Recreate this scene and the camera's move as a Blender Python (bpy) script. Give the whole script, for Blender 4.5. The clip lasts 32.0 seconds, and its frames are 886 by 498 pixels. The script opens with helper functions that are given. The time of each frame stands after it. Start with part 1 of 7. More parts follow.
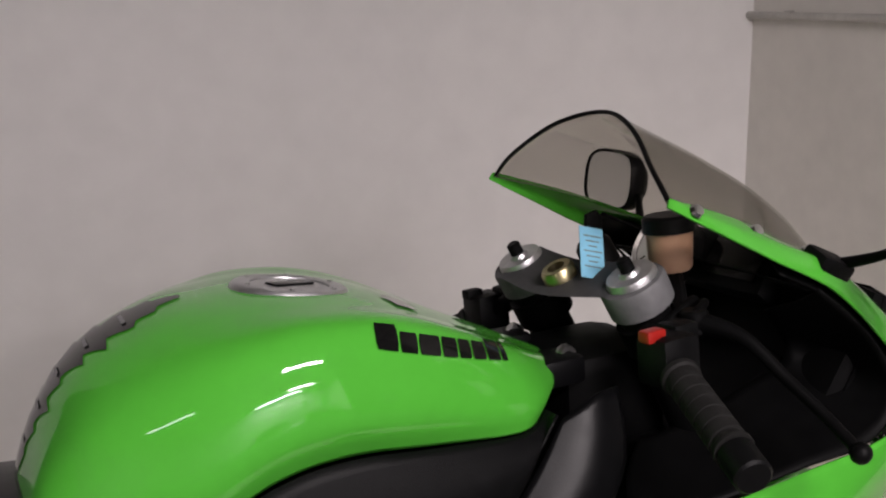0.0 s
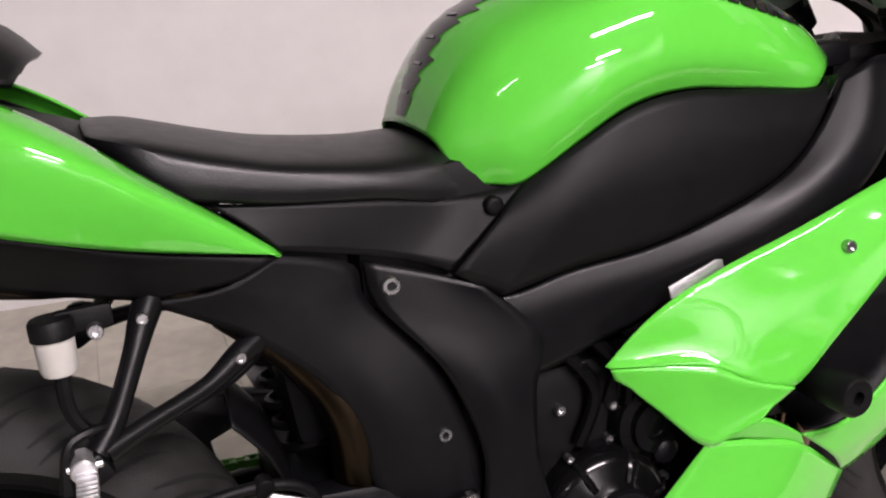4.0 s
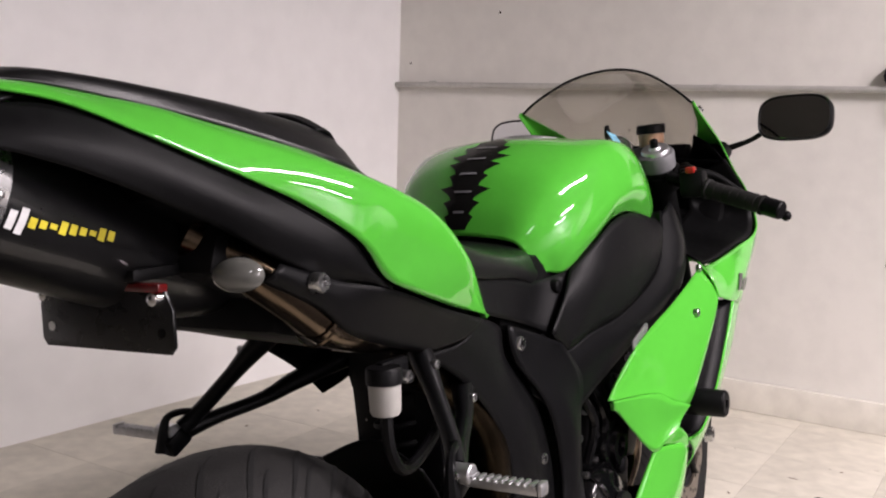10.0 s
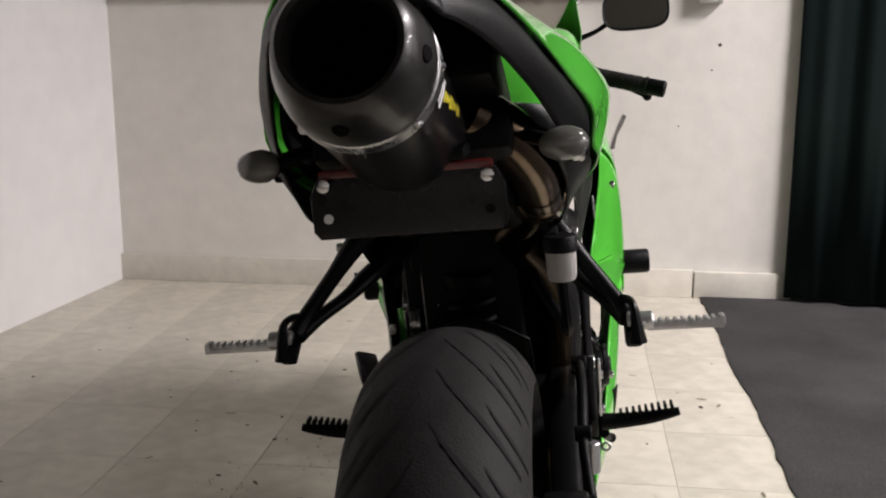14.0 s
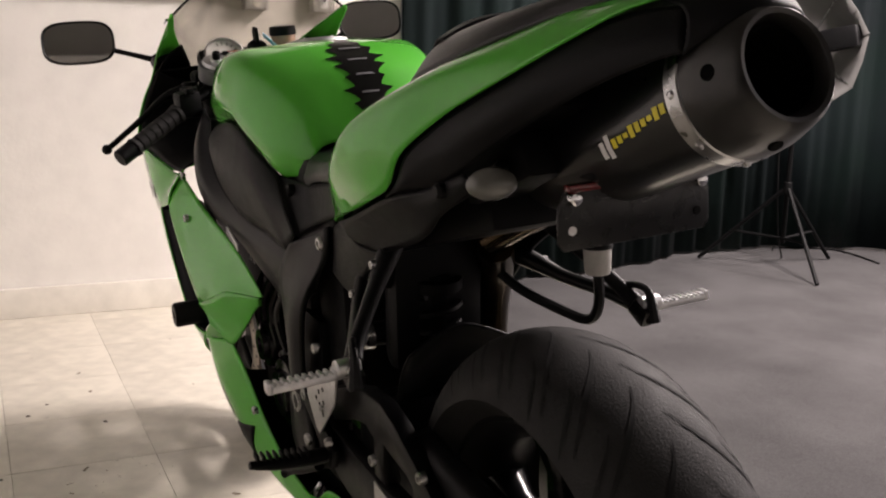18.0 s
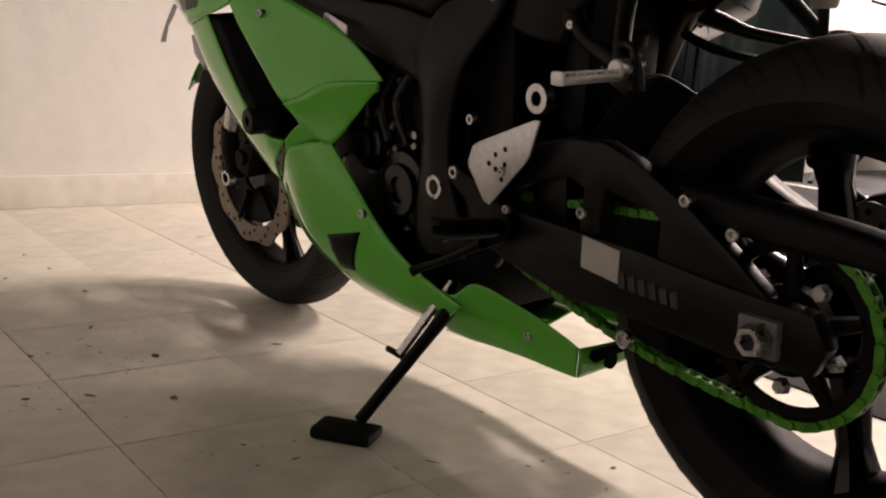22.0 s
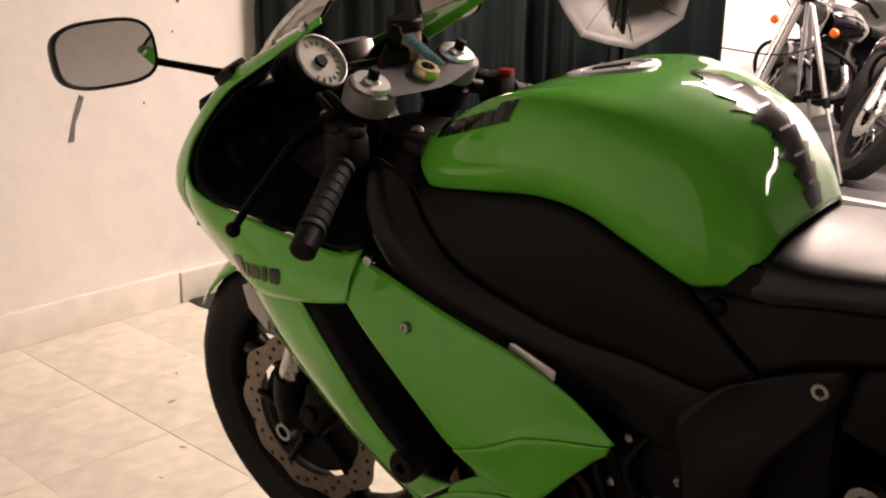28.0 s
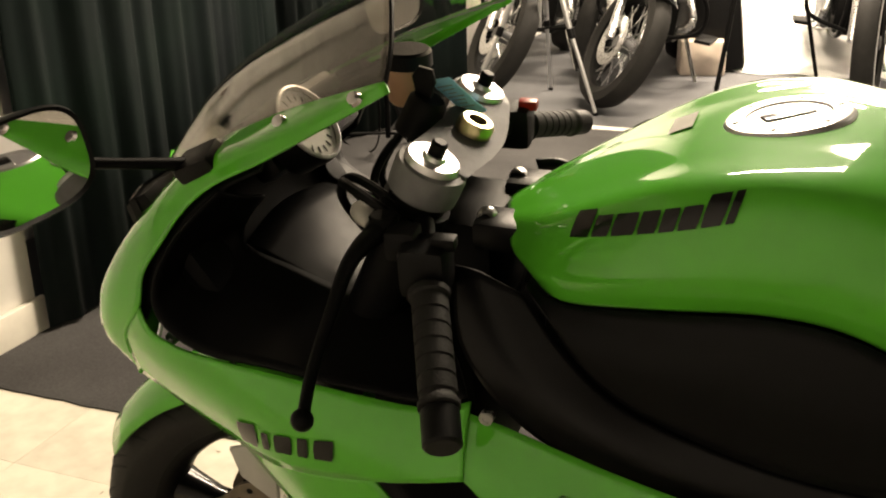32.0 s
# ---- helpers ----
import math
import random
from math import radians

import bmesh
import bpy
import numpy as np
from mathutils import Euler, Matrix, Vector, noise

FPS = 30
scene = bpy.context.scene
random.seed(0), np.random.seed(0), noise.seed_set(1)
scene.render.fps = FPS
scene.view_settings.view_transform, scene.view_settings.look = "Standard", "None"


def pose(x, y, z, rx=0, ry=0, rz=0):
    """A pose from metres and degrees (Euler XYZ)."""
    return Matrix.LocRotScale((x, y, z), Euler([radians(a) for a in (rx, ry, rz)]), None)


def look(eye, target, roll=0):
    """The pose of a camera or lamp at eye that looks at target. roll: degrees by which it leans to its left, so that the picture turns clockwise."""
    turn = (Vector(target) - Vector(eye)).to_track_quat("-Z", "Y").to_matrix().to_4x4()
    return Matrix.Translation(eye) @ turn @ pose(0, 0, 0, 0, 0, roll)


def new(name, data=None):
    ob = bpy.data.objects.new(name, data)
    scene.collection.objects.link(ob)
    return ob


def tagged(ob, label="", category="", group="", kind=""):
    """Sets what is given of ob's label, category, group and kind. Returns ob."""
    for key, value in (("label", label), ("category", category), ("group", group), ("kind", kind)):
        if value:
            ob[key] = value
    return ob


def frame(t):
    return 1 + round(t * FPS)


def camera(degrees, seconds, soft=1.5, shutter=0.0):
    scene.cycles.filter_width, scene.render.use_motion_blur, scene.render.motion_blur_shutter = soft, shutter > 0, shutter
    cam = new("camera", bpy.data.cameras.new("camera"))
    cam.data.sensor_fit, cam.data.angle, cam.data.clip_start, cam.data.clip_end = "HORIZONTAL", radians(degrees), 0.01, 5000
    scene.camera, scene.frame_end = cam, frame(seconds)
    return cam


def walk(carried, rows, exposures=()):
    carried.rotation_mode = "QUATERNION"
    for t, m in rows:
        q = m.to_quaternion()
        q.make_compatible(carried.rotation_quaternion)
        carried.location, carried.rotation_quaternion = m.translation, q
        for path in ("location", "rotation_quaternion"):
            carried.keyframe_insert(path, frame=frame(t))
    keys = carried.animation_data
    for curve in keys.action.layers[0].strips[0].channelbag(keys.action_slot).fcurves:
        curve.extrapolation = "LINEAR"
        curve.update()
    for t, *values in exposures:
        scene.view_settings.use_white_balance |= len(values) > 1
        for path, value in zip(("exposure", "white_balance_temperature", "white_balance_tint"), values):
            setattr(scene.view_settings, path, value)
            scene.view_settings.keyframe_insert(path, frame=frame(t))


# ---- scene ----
cam = camera(47.7, 32.0, soft=2.1)
PATH = [
    (0, (0.549, -0.809, 1.206), (1.321, 0.961, 0.687), -1.7),
    (0.5, (0.53, -0.794, 1.233), (1.244, 0.997, 0.702), -1.6),
    (1, (0.503, -0.789, 1.236), (1.109, 1.021, 0.638), -1.8),
    (1.5, (0.466, -0.785, 1.215), (1.004, 1.018, 0.539), -1.6),
    (2, (0.439, -0.797, 1.192), (0.944, 0.98, 0.425), -1.9),
    (2.5, (0.395, -0.809, 1.148), (0.898, 0.95, 0.34), -2.5),
    (3, (0.35, -0.846, 1.116), (0.848, 0.92, 0.322), -2.7),
    (3.5, (0.276, -0.911, 1.075), (0.81, 0.869, 0.335), -3.2),
    (5.5, (0.0, -0.981, 0.974), (0.79, 0.746, 0.345), -4.8),
    (6, (-0.125, -0.976, 0.955), (0.717, 0.721, 0.314), -3.4),
    (6.5, (-0.207, -0.974, 0.947), (0.704, 0.706, 0.357), -3.3),
    (7, (-0.284, -0.936, 0.92), (0.63, 0.744, 0.334), -2.6),
    (7.5, (-0.345, -0.859, 0.9), (0.724, 0.728, 0.318), -2.2),
    (8, (-0.41, -0.797, 0.885), (0.719, 0.725, 0.245), -1.5),
    (8.5, (-0.458, -0.759, 0.88), (0.8, 0.693, 0.322), -0.8),
    (9, (-0.556, -0.724, 0.914), (0.916, 0.567, 0.507), 1.3),
    (9.5, (-0.647, -0.687, 0.943), (0.968, 0.442, 0.603), 1.4),
    (10, (-0.715, -0.659, 0.971), (0.974, 0.379, 0.701), 1.8),
    (10.5, (-0.755, -0.611, 0.965), (0.949, 0.394, 0.677), 1.8),
    (11, (-0.775, -0.514, 0.957), (1.014, 0.34, 0.695), 0.9),
    (11.5, (-0.797, -0.442, 0.95), (1.029, 0.316, 0.644), 1.8),
    (12, (-0.844, -0.38, 0.953), (1.062, 0.139, 0.642), 1.6),
    (12.5, (-0.915, -0.307, 0.953), (1.032, 0.032, 0.643), 1.9),
    (13, (-0.964, -0.232, 0.955), (0.991, 0.05, 0.646), 1.9),
    (13.5, (-1.015, -0.166, 0.951), (0.934, 0.137, 0.619), 0.2),
    (14, (-0.983, -0.073, 0.917), (0.959, 0.174, 0.509), -0.0),
    (14.5, (-0.933, 0.031, 0.881), (0.99, 0.196, 0.359), 0.7),
    (16.5, (-1.051, 0.447, 0.931), (0.855, 0.007, 0.514), 1.1),
    (17, (-1.002, 0.518, 0.938), (0.896, -0.023, 0.614), 1.6),
    (17.5, (-0.927, 0.6, 0.935), (0.9, -0.133, 0.58), 1.5),
    (18, (-0.891, 0.645, 0.922), (0.878, -0.203, 0.531), 1.5),
    (18.5, (-0.873, 0.745, 0.905), (0.783, -0.304, 0.51), 1.7),
    (19, (-0.861, 0.859, 0.89), (0.73, -0.274, 0.461), 1.3),
    (19.5, (-0.846, 0.921, 0.858), (0.817, -0.109, 0.442), 2.4),
    (20, (-0.829, 0.971, 0.818), (0.831, -0.062, 0.4), 2.2),
    (20.5, (-0.809, 0.999, 0.767), (0.847, -0.028, 0.318), 3.3),
    (21, (-0.77, 1.037, 0.71), (0.845, -0.065, 0.287), 3.2),
    (21.5, (-0.676, 1.059, 0.628), (0.91, -0.096, 0.236), 4.3),
    (22, (-0.59, 1.05, 0.57), (0.968, -0.142, 0.18), 3.8),
    (22.5, (-0.538, 1.058, 0.547), (0.983, -0.181, 0.163), 3.7),
    (23, (-0.451, 1.056, 0.548), (0.958, -0.332, 0.25), 4.3),
    (23.5, (-0.366, 1.068, 0.555), (0.947, -0.412, 0.257), 4.1),
    (24, (-0.294, 1.068, 0.57), (0.923, -0.499, 0.324), 5.1),
    (24.5, (-0.271, 1.058, 0.649), (0.939, -0.517, 0.416), 4.3),
    (25, (-0.245, 1.116, 0.812), (0.949, -0.475, 0.605), 4.2),
    (25.5, (-0.203, 1.144, 0.891), (1.06, -0.374, 0.578), 3.8),
    (26, (-0.181, 1.124, 0.981), (1.189, -0.283, 0.6), 1.4),
    (26.5, (-0.135, 1.099, 1.003), (1.335, -0.179, 0.551), 1.4),
    (28.5, (0.217, 1.147, 1.086), (1.406, -0.332, 0.456), 1.6),
    (29, (0.274, 1.128, 1.128), (1.456, -0.33, 0.439), 1.9),
    (29.5, (0.34, 1.055, 1.188), (1.489, -0.445, 0.532), 2.5),
    (30, (0.412, 1.001, 1.192), (1.551, -0.503, 0.527), 2.5),
    (30.5, (0.497, 0.988, 1.187), (1.511, -0.597, 0.508), 3.2),
    (31, (0.607, 1.013, 1.168), (1.438, -0.666, 0.468), 1.2),
    (31.5, (0.683, 1.039, 1.158), (1.417, -0.677, 0.439), 0.7),
    (32, (0.751, 1.031, 1.139), (1.431, -0.711, 0.431), -0.9),
]
walk(cam, [(t, look(eye, target, roll)) for t, eye, target, roll in PATH],
     exposures=[(0.0, -0.35, 6450, 22), (2.0, -0.35, 6450, 22), (3.5, 0.33, 6450, 26), (5.5, 0.8, 6400, 25), (9.0, 0.6, 6400, 25), (11.0, 0.28, 6350, 23), (12.5, 0.21, 6300, 20), (14.5, 0.2, 6400, 18), (16.5, 0.6, 6500, 20), (19.0, 0.83, 7000, 24), (22.0, 0.3, 7400, 26), (24.0, 0.6, 7300, 24), (25.0, 1.6, 7200, 22), (26.0, 0.56, 7900, 28), (26.5, 0.56, 7900, 28), (29.0, 0.36, 8000, 31), (30.0, 0.36, 8000, 31), (31.0, 0.42, 8600, 20), (32.0, 0.66, 8800, 12)])

# ---- world and lights ----
world = bpy.data.worlds.new("world")
scene.world = world
world.use_nodes = True
world.node_tree.nodes["Background"].inputs[0].default_value = (0.75, 0.85, 1.0, 1)
world.node_tree.nodes["Background"].inputs[1].default_value = 0.3


def area_lamp(name, x, y, z, sx, sy, power, colour, rot=(0, 0, 0)):
    data = bpy.data.lights.new(name, "AREA")
    data.shape, data.size, data.size_y, data.energy, data.color = "RECTANGLE", sx, sy, power, colour
    ob = new(name, data)
    ob.matrix_basis = pose(x, y, z, *rot)
    return ob


CEIL = 2.7
WARM, COOL = (1.0, 0.955, 0.90), (1.0, 0.98, 0.96)
FIXTURES = [(1.05, -2.15, 1.2, 0.20, 128, WARM), (-2.0, -2.6, 1.2, 0.20, 14, COOL), (1.1, -4.75, 1.2, 0.30, 140, WARM), (0.5, -5.75, 1.2, 0.20, 95, COOL)]
for fx, fy, sx, sy, power, colour in FIXTURES:
    area_lamp("tube_light", fx, fy, CEIL - 0.10, sx, sy, power, colour)

# ---- materials ----


def mat(name, colour, rough=0.5, metal=0.0, vary=0.12, scale=30.0, bump=0.0, bump_scale=200.0, coat=0.0, rand=0.0, spec=0.5, trans=0.0, ior=1.45, second=None, big=3.0):
    m = bpy.data.materials.new(name)
    m.use_nodes = True
    nt = m.node_tree
    b = nt.nodes["Principled BSDF"]
    b.inputs["Roughness"].default_value = rough
    b.inputs["Metallic"].default_value = metal
    b.inputs["Coat Weight"].default_value = coat
    b.inputs["Coat Roughness"].default_value = 0.04
    b.inputs["Specular IOR Level"].default_value = spec
    b.inputs["Transmission Weight"].default_value = trans
    b.inputs["IOR"].default_value = ior
    tc = nt.nodes.new("ShaderNodeTexCoord")
    n1 = nt.nodes.new("ShaderNodeTexNoise")
    n1.inputs["Scale"].default_value, n1.inputs["Detail"].default_value = scale, 6
    n2 = nt.nodes.new("ShaderNodeTexNoise")
    n2.inputs["Scale"].default_value, n2.inputs["Detail"].default_value = big, 4
    nt.links.new(tc.outputs["Object"], n1.inputs["Vector"])
    nt.links.new(tc.outputs["Object"], n2.inputs["Vector"])
    add = nt.nodes.new("ShaderNodeMath")
    add.operation = "MULTIPLY_ADD"
    add.inputs[1].default_value = 0.5
    half = nt.nodes.new("ShaderNodeMath")
    half.operation = "MULTIPLY"
    half.inputs[1].default_value = 0.5
    nt.links.new(n2.outputs["Fac"], half.inputs[0])
    nt.links.new(n1.outputs["Fac"], add.inputs[0])
    nt.links.new(half.outputs[0], add.inputs[2])
    fac = add.outputs[0]
    if rand:
        info = nt.nodes.new("ShaderNodeObjectInfo")
        mr = nt.nodes.new("ShaderNodeMath")
        mr.operation, mr.inputs[1].default_value = "MULTIPLY_ADD", rand
        nt.links.new(info.outputs["Random"], mr.inputs[0])
        nt.links.new(fac, mr.inputs[2])
        sub = nt.nodes.new("ShaderNodeMath")
        sub.operation, sub.inputs[1].default_value = "SUBTRACT", rand / 2
        nt.links.new(mr.outputs[0], sub.inputs[0])
        fac = sub.outputs[0]
    ramp = nt.nodes.new("ShaderNodeValToRGB")
    lo = second or tuple(c * (1 - vary * 2) for c in colour)
    hi = tuple(min(1, c * (1 + vary * 0.6)) for c in colour)
    ramp.color_ramp.elements[0].position, ramp.color_ramp.elements[0].color = 0.3, (*lo, 1)
    ramp.color_ramp.elements[1].position, ramp.color_ramp.elements[1].color = 0.62, (*hi, 1)
    nt.links.new(fac, ramp.inputs[0])
    nt.links.new(ramp.outputs[0], b.inputs["Base Color"])
    rr = nt.nodes.new("ShaderNodeMapRange")
    rr.inputs["To Min"].default_value, rr.inputs["To Max"].default_value = max(0.02, rough * 0.8), min(1, rough * 1.2)
    nt.links.new(n1.outputs["Fac"], rr.inputs["Value"])
    nt.links.new(rr.outputs[0], b.inputs["Roughness"])
    if bump:
        n3 = nt.nodes.new("ShaderNodeTexNoise")
        n3.inputs["Scale"].default_value, n3.inputs["Detail"].default_value = bump_scale, 4
        nt.links.new(tc.outputs["Object"], n3.inputs["Vector"])
        bp = nt.nodes.new("ShaderNodeBump")
        bp.inputs["Strength"].default_value, bp.inputs["Distance"].default_value = bump, 0.002
        nt.links.new(n3.outputs["Fac"], bp.inputs["Height"])
        nt.links.new(bp.outputs[0], b.inputs["Normal"])
    return m


GREEN = mat("green_paint", (0.068, 0.430, 0.036), 0.45, 0, 0.03, 60, coat=1.0, spec=0.03)
PLASTIC = mat("matte_black_plastic", (0.0038, 0.0038, 0.0042), 0.44, 0, 0.18, 80, 0.2, 900, spec=0.15)
VINYL = mat("seat_vinyl", (0.0036, 0.0036, 0.004), 0.38, 0, 0.12, 60, 0.15, 500, spec=0.45)
FRAME = mat("black_frame_paint", (0.003, 0.003, 0.0035), 0.36, 0, 0.16, 50, 0.12, 600, spec=0.2)
BLACK = mat("black_metal", (0.0024, 0.0024, 0.0026), 0.50, 0.0, 0.2, 50, spec=0.12)
GLOSS = mat("gloss_black", (0.0020, 0.0020, 0.0022), 0.16, 0, 0.1, 50, spec=0.32)
RUBBER = mat("tyre_rubber", (0.017, 0.0165, 0.016), 0.66, 0, 0.2, 40, 0.3, 400, spec=0.2)
GROOVE = mat("groove_rubber", (0.0008, 0.0008, 0.0008), 0.95, 0, 0.2, 40)
STEEL = mat("steel", (0.55, 0.55, 0.55), 0.28, 1, 0.15, 90)
ALU = mat("brushed_aluminium", (0.62, 0.62, 0.63), 0.38, 0.9, 0.12, 120, 0.1, 500)
CLAMPM = mat("cast_grey_alloy", (0.15, 0.15, 0.155), 0.6, 0.25, 0.15, 90, 0.2, 500)
BRONZE = mat("heat_stained_pipe", (0.13, 0.095, 0.062), 0.22, 1, 0.4, 18, second=(0.04, 0.032, 0.028))
CARBON = mat("carbon_fibre", (0.005, 0.005, 0.0055), 0.30, 0.0, 0.2, 120, coat=0.3, spec=0.35)
CAPM = mat("satin_end_cap", (0.022, 0.021, 0.020), 0.34, 0.4, 0.25, 40, coat=0.2)
SOOT_AND_HOLES = mat("soot_and_hole_black", (0.002, 0.002, 0.002), 0.95, 0, 0.2, 40, spec=0.1)
DISCM = mat("worn_disc_steel", (0.21, 0.175, 0.14), 0.42, 0.75, 0.25, 60)
OLD_PIPE = mat("dull_brown_pipe", (0.055, 0.040, 0.024), 0.32, 1, 0.4, 18)
PLATEM = mat("satin_black_plate", (0.004, 0.004, 0.0045), 0.28, 0, 0.15, 60, spec=0.42)
FAINT = mat("faint_print", (0.035, 0.034, 0.032), 0.6, 0, 0.4, 40)
CHAINM = mat("green_chain", (0.05, 0.26, 0.015), 0.4, 0.2, 0.35, 90)
WHITE_LENS = mat("clear_lens", (0.11, 0.11, 0.10), 0.12, 0, 0.1, 60, coat=0.6)
RED = mat("red_plastic", (0.35, 0.015, 0.01), 0.3, 0, 0.1, 60)
DARKRED = mat("dark_red_lens", (0.10, 0.006, 0.006), 0.15, 0, 0.1, 60, coat=0.6)
AMBER = mat("amber_reservoir", (0.48, 0.29, 0.19), 0.3, 0, 0.1, 40)
MILK = mat("milky_reservoir", (0.42, 0.41, 0.38), 0.35, 0, 0.1, 40)
BLUE_TAG = mat("blue_paper_tag", (0.25, 0.62, 0.85), 0.7, 0, 0.06, 60)
DECAL = mat("black_decal", (0.006, 0.006, 0.006), 0.14, 0, 0.1, 60, spec=0.4)
GREY_DECAL = mat("grey_decal", (0.18, 0.18, 0.19), 0.3, 0, 0.2, 60)
YELLOW = mat("yellow_print", (0.7, 0.6, 0.04), 0.4, 0, 0.1, 60)
WHITE_PRINT = mat("white_print", (0.75, 0.75, 0.75), 0.4, 0, 0.1, 60)
WALL = mat("cream_wall_paint", (0.72, 0.70, 0.655), 0.6, 0, 0.05, 14, 0.25, 60, big=1.2)
PANELM = mat("white_panel_paint", (0.78, 0.77, 0.76), 0.55, 0, 0.035, 10, 0.08, 80, big=1.0)
# ceiling colour is kept dark grey so that it bounces less light
CEIL_DARK = mat("darkened_ceiling", (0.20, 0.195, 0.18), 0.8, 0, 0.05, 20, 0.2, 80)
TILE = mat("vinyl_tile", (0.60, 0.565, 0.48), 0.42, 0, 0.13, 20, 0.15, 60, rand=0.02, big=2.2)
GROUT = mat("tile_joint", (0.53, 0.495, 0.415), 0.7, 0, 0.2, 30)
CARPET = mat("grey_carpet", (0.060, 0.0585, 0.059), 0.95, 0, 0.25, 220, 0.9, 350, spec=0.1)
# paler copy of grey_carpet with the rear's stronger light put into its colour
CARPET_LIT = mat("lit_grey_carpet", (0.115, 0.117, 0.125), 0.8, 0, 0.2, 220, 0.7, 350, spec=0.2)
CURTAIN = mat("dark_green_curtain", (0.0036, 0.0092, 0.0078), 0.85, 0, 0.2, 3, 0.3, 500, spec=0.15, second=(0.0028, 0.0045, 0.0070), big=1.3)
BASE = mat("cream_baseboard", (0.68, 0.65, 0.58), 0.5, 0, 0.08, 20)
CONDUIT = mat("grey_conduit", (0.5, 0.49, 0.46), 0.45, 0.3, 0.12, 40)
CHROME = mat("chrome", (0.75, 0.75, 0.76), 0.08, 1, 0.05, 50)
MIRROR = mat("mirror_glass", (0.82, 0.82, 0.82), 0.02, 1, 0.01, 10)
UMBRELLA = mat("silver_umbrella", (0.15, 0.147, 0.142), 0.55, 0.3, 0.15, 10)
SMOKED_LENS = mat("grey_headlight_glass", (0.05, 0.05, 0.05), 0.1, 0.3, 0.1, 60, coat=0.8)
CLOTH = mat("white_sheet", (0.88, 0.88, 0.87), 0.8, 0, 0.05, 10)
SPECK = mat("scuff_marks", (0.24, 0.20, 0.145), 0.9, 0, 0.4, 60)
DIRT = mat("floor_dirt", (0.07, 0.05, 0.035), 0.9, 0, 0.3, 60)

SMOKE = bpy.data.materials.new("smoked_screen")
SMOKE.use_nodes = True
_nt = SMOKE.node_tree
_mix = _nt.nodes.new("ShaderNodeMixShader")
_tr = _nt.nodes.new("ShaderNodeBsdfTransparent")
_tr.inputs[0].default_value = (0.80, 0.78, 0.745, 1)
_gl = _nt.nodes.new("ShaderNodeBsdfGlossy")
_gl.inputs["Roughness"].default_value = 0.05
_fr = _nt.nodes.new("ShaderNodeLayerWeight")
_fr.inputs[0].default_value = 0.12
_nt.links.new(_fr.outputs["Facing"], _mix.inputs[0])
_nt.links.new(_tr.outputs[0], _mix.inputs[1])
_nt.links.new(_gl.outputs[0], _mix.inputs[2])
_nt.links.new(_mix.outputs[0], _nt.nodes["Material Output"].inputs[0])

GLOW = bpy.data.materials.new("lamp_diffuser")
GLOW.use_nodes = True
_b = GLOW.node_tree.nodes["Principled BSDF"]
_b.inputs["Emission Color"].default_value = (1.0, 0.95, 0.85, 1)
_b.inputs["Emission Strength"].default_value = 6.0

# ---- mesh helpers ----


def thing(name, m=None):
    ob = new(name)
    ob.matrix_basis = m or Matrix()
    return ob


def finish(bm, smooth=True, sharp=40):
    bmesh.ops.recalc_face_normals(bm, faces=bm.faces)
    lim = radians(sharp)
    for f in bm.faces:
        f.smooth = smooth
    for e in bm.edges:
        if len(e.link_faces) == 2 and e.calc_face_angle(0) > lim:
            e.smooth = False


RISE = {"on": False}


def rise(bm):
    """Sets the motorcycle's front end a touch higher and further forward."""
    for v in bm.verts:
        x, z = v.co.x, v.co.z
        s = min(1, max(0, (z - 0.35) / 0.25))
        v.co.z += s * s * (3 - 2 * s) * float(np.interp(x, (0.5, 0.6, 0.8, 1.0, 1.12, 1.28), (0, 0.004, 0.014, 0.014, 0.016, 0.022)))
        v.co.x += float(np.interp(x, (0.55, 0.9, 1.3), (0, 0.006, 0.008)))


def part(name, bm, material, parent, label="", m=None, thick=0.0, sharp=40):
    if m is not None:
        bm.transform(m)
    if RISE["on"]:
        rise(bm)
    finish(bm, True, sharp)
    me = bpy.data.meshes.new(name)
    bm.to_mesh(me)
    bm.free()
    me.materials.append(material)
    ob = new(name, me)
    if parent is not None:
        ob.parent = parent
    if label:
        ob["label"] = label
    if thick:
        so = ob.modifiers.new("thickness", "SOLIDIFY")
        so.thickness, so.offset = thick, -1
    return ob


def spline(pts, n):
    """n points along a smooth curve through pts, evenly by chord."""
    p = np.array(pts, float)
    d = np.r_[0, np.cumsum(np.linalg.norm(np.diff(p, axis=0), axis=1) ** 0.5 + 1e-9)]
    d /= d[-1]
    out = []
    for u in np.linspace(0, 1, n):
        k = min(len(p) - 2, max(0, int(np.searchsorted(d, u, side="right")) - 1))
        s = (u - d[k]) / (d[k + 1] - d[k])
        a, b, c, e = p[max(k - 1, 0)], p[k], p[k + 1], p[min(k + 2, len(p) - 1)]
        m1, m2 = (c - a) / 2, (e - b) / 2
        out.append((2 * s**3 - 3 * s**2 + 1) * b + (s**3 - 2 * s**2 + s) * m1 + (-2 * s**3 + 3 * s**2) * c + (s**3 - s**2) * m2)
    return np.array(out)


def skin(rails, nu=28, nv=10):
    """A grid of points over smooth rails: along each rail, then across them."""
    g = np.array([spline(r, nu) for r in rails])
    return np.array([spline(g[:, i], nv) for i in range(nu)])


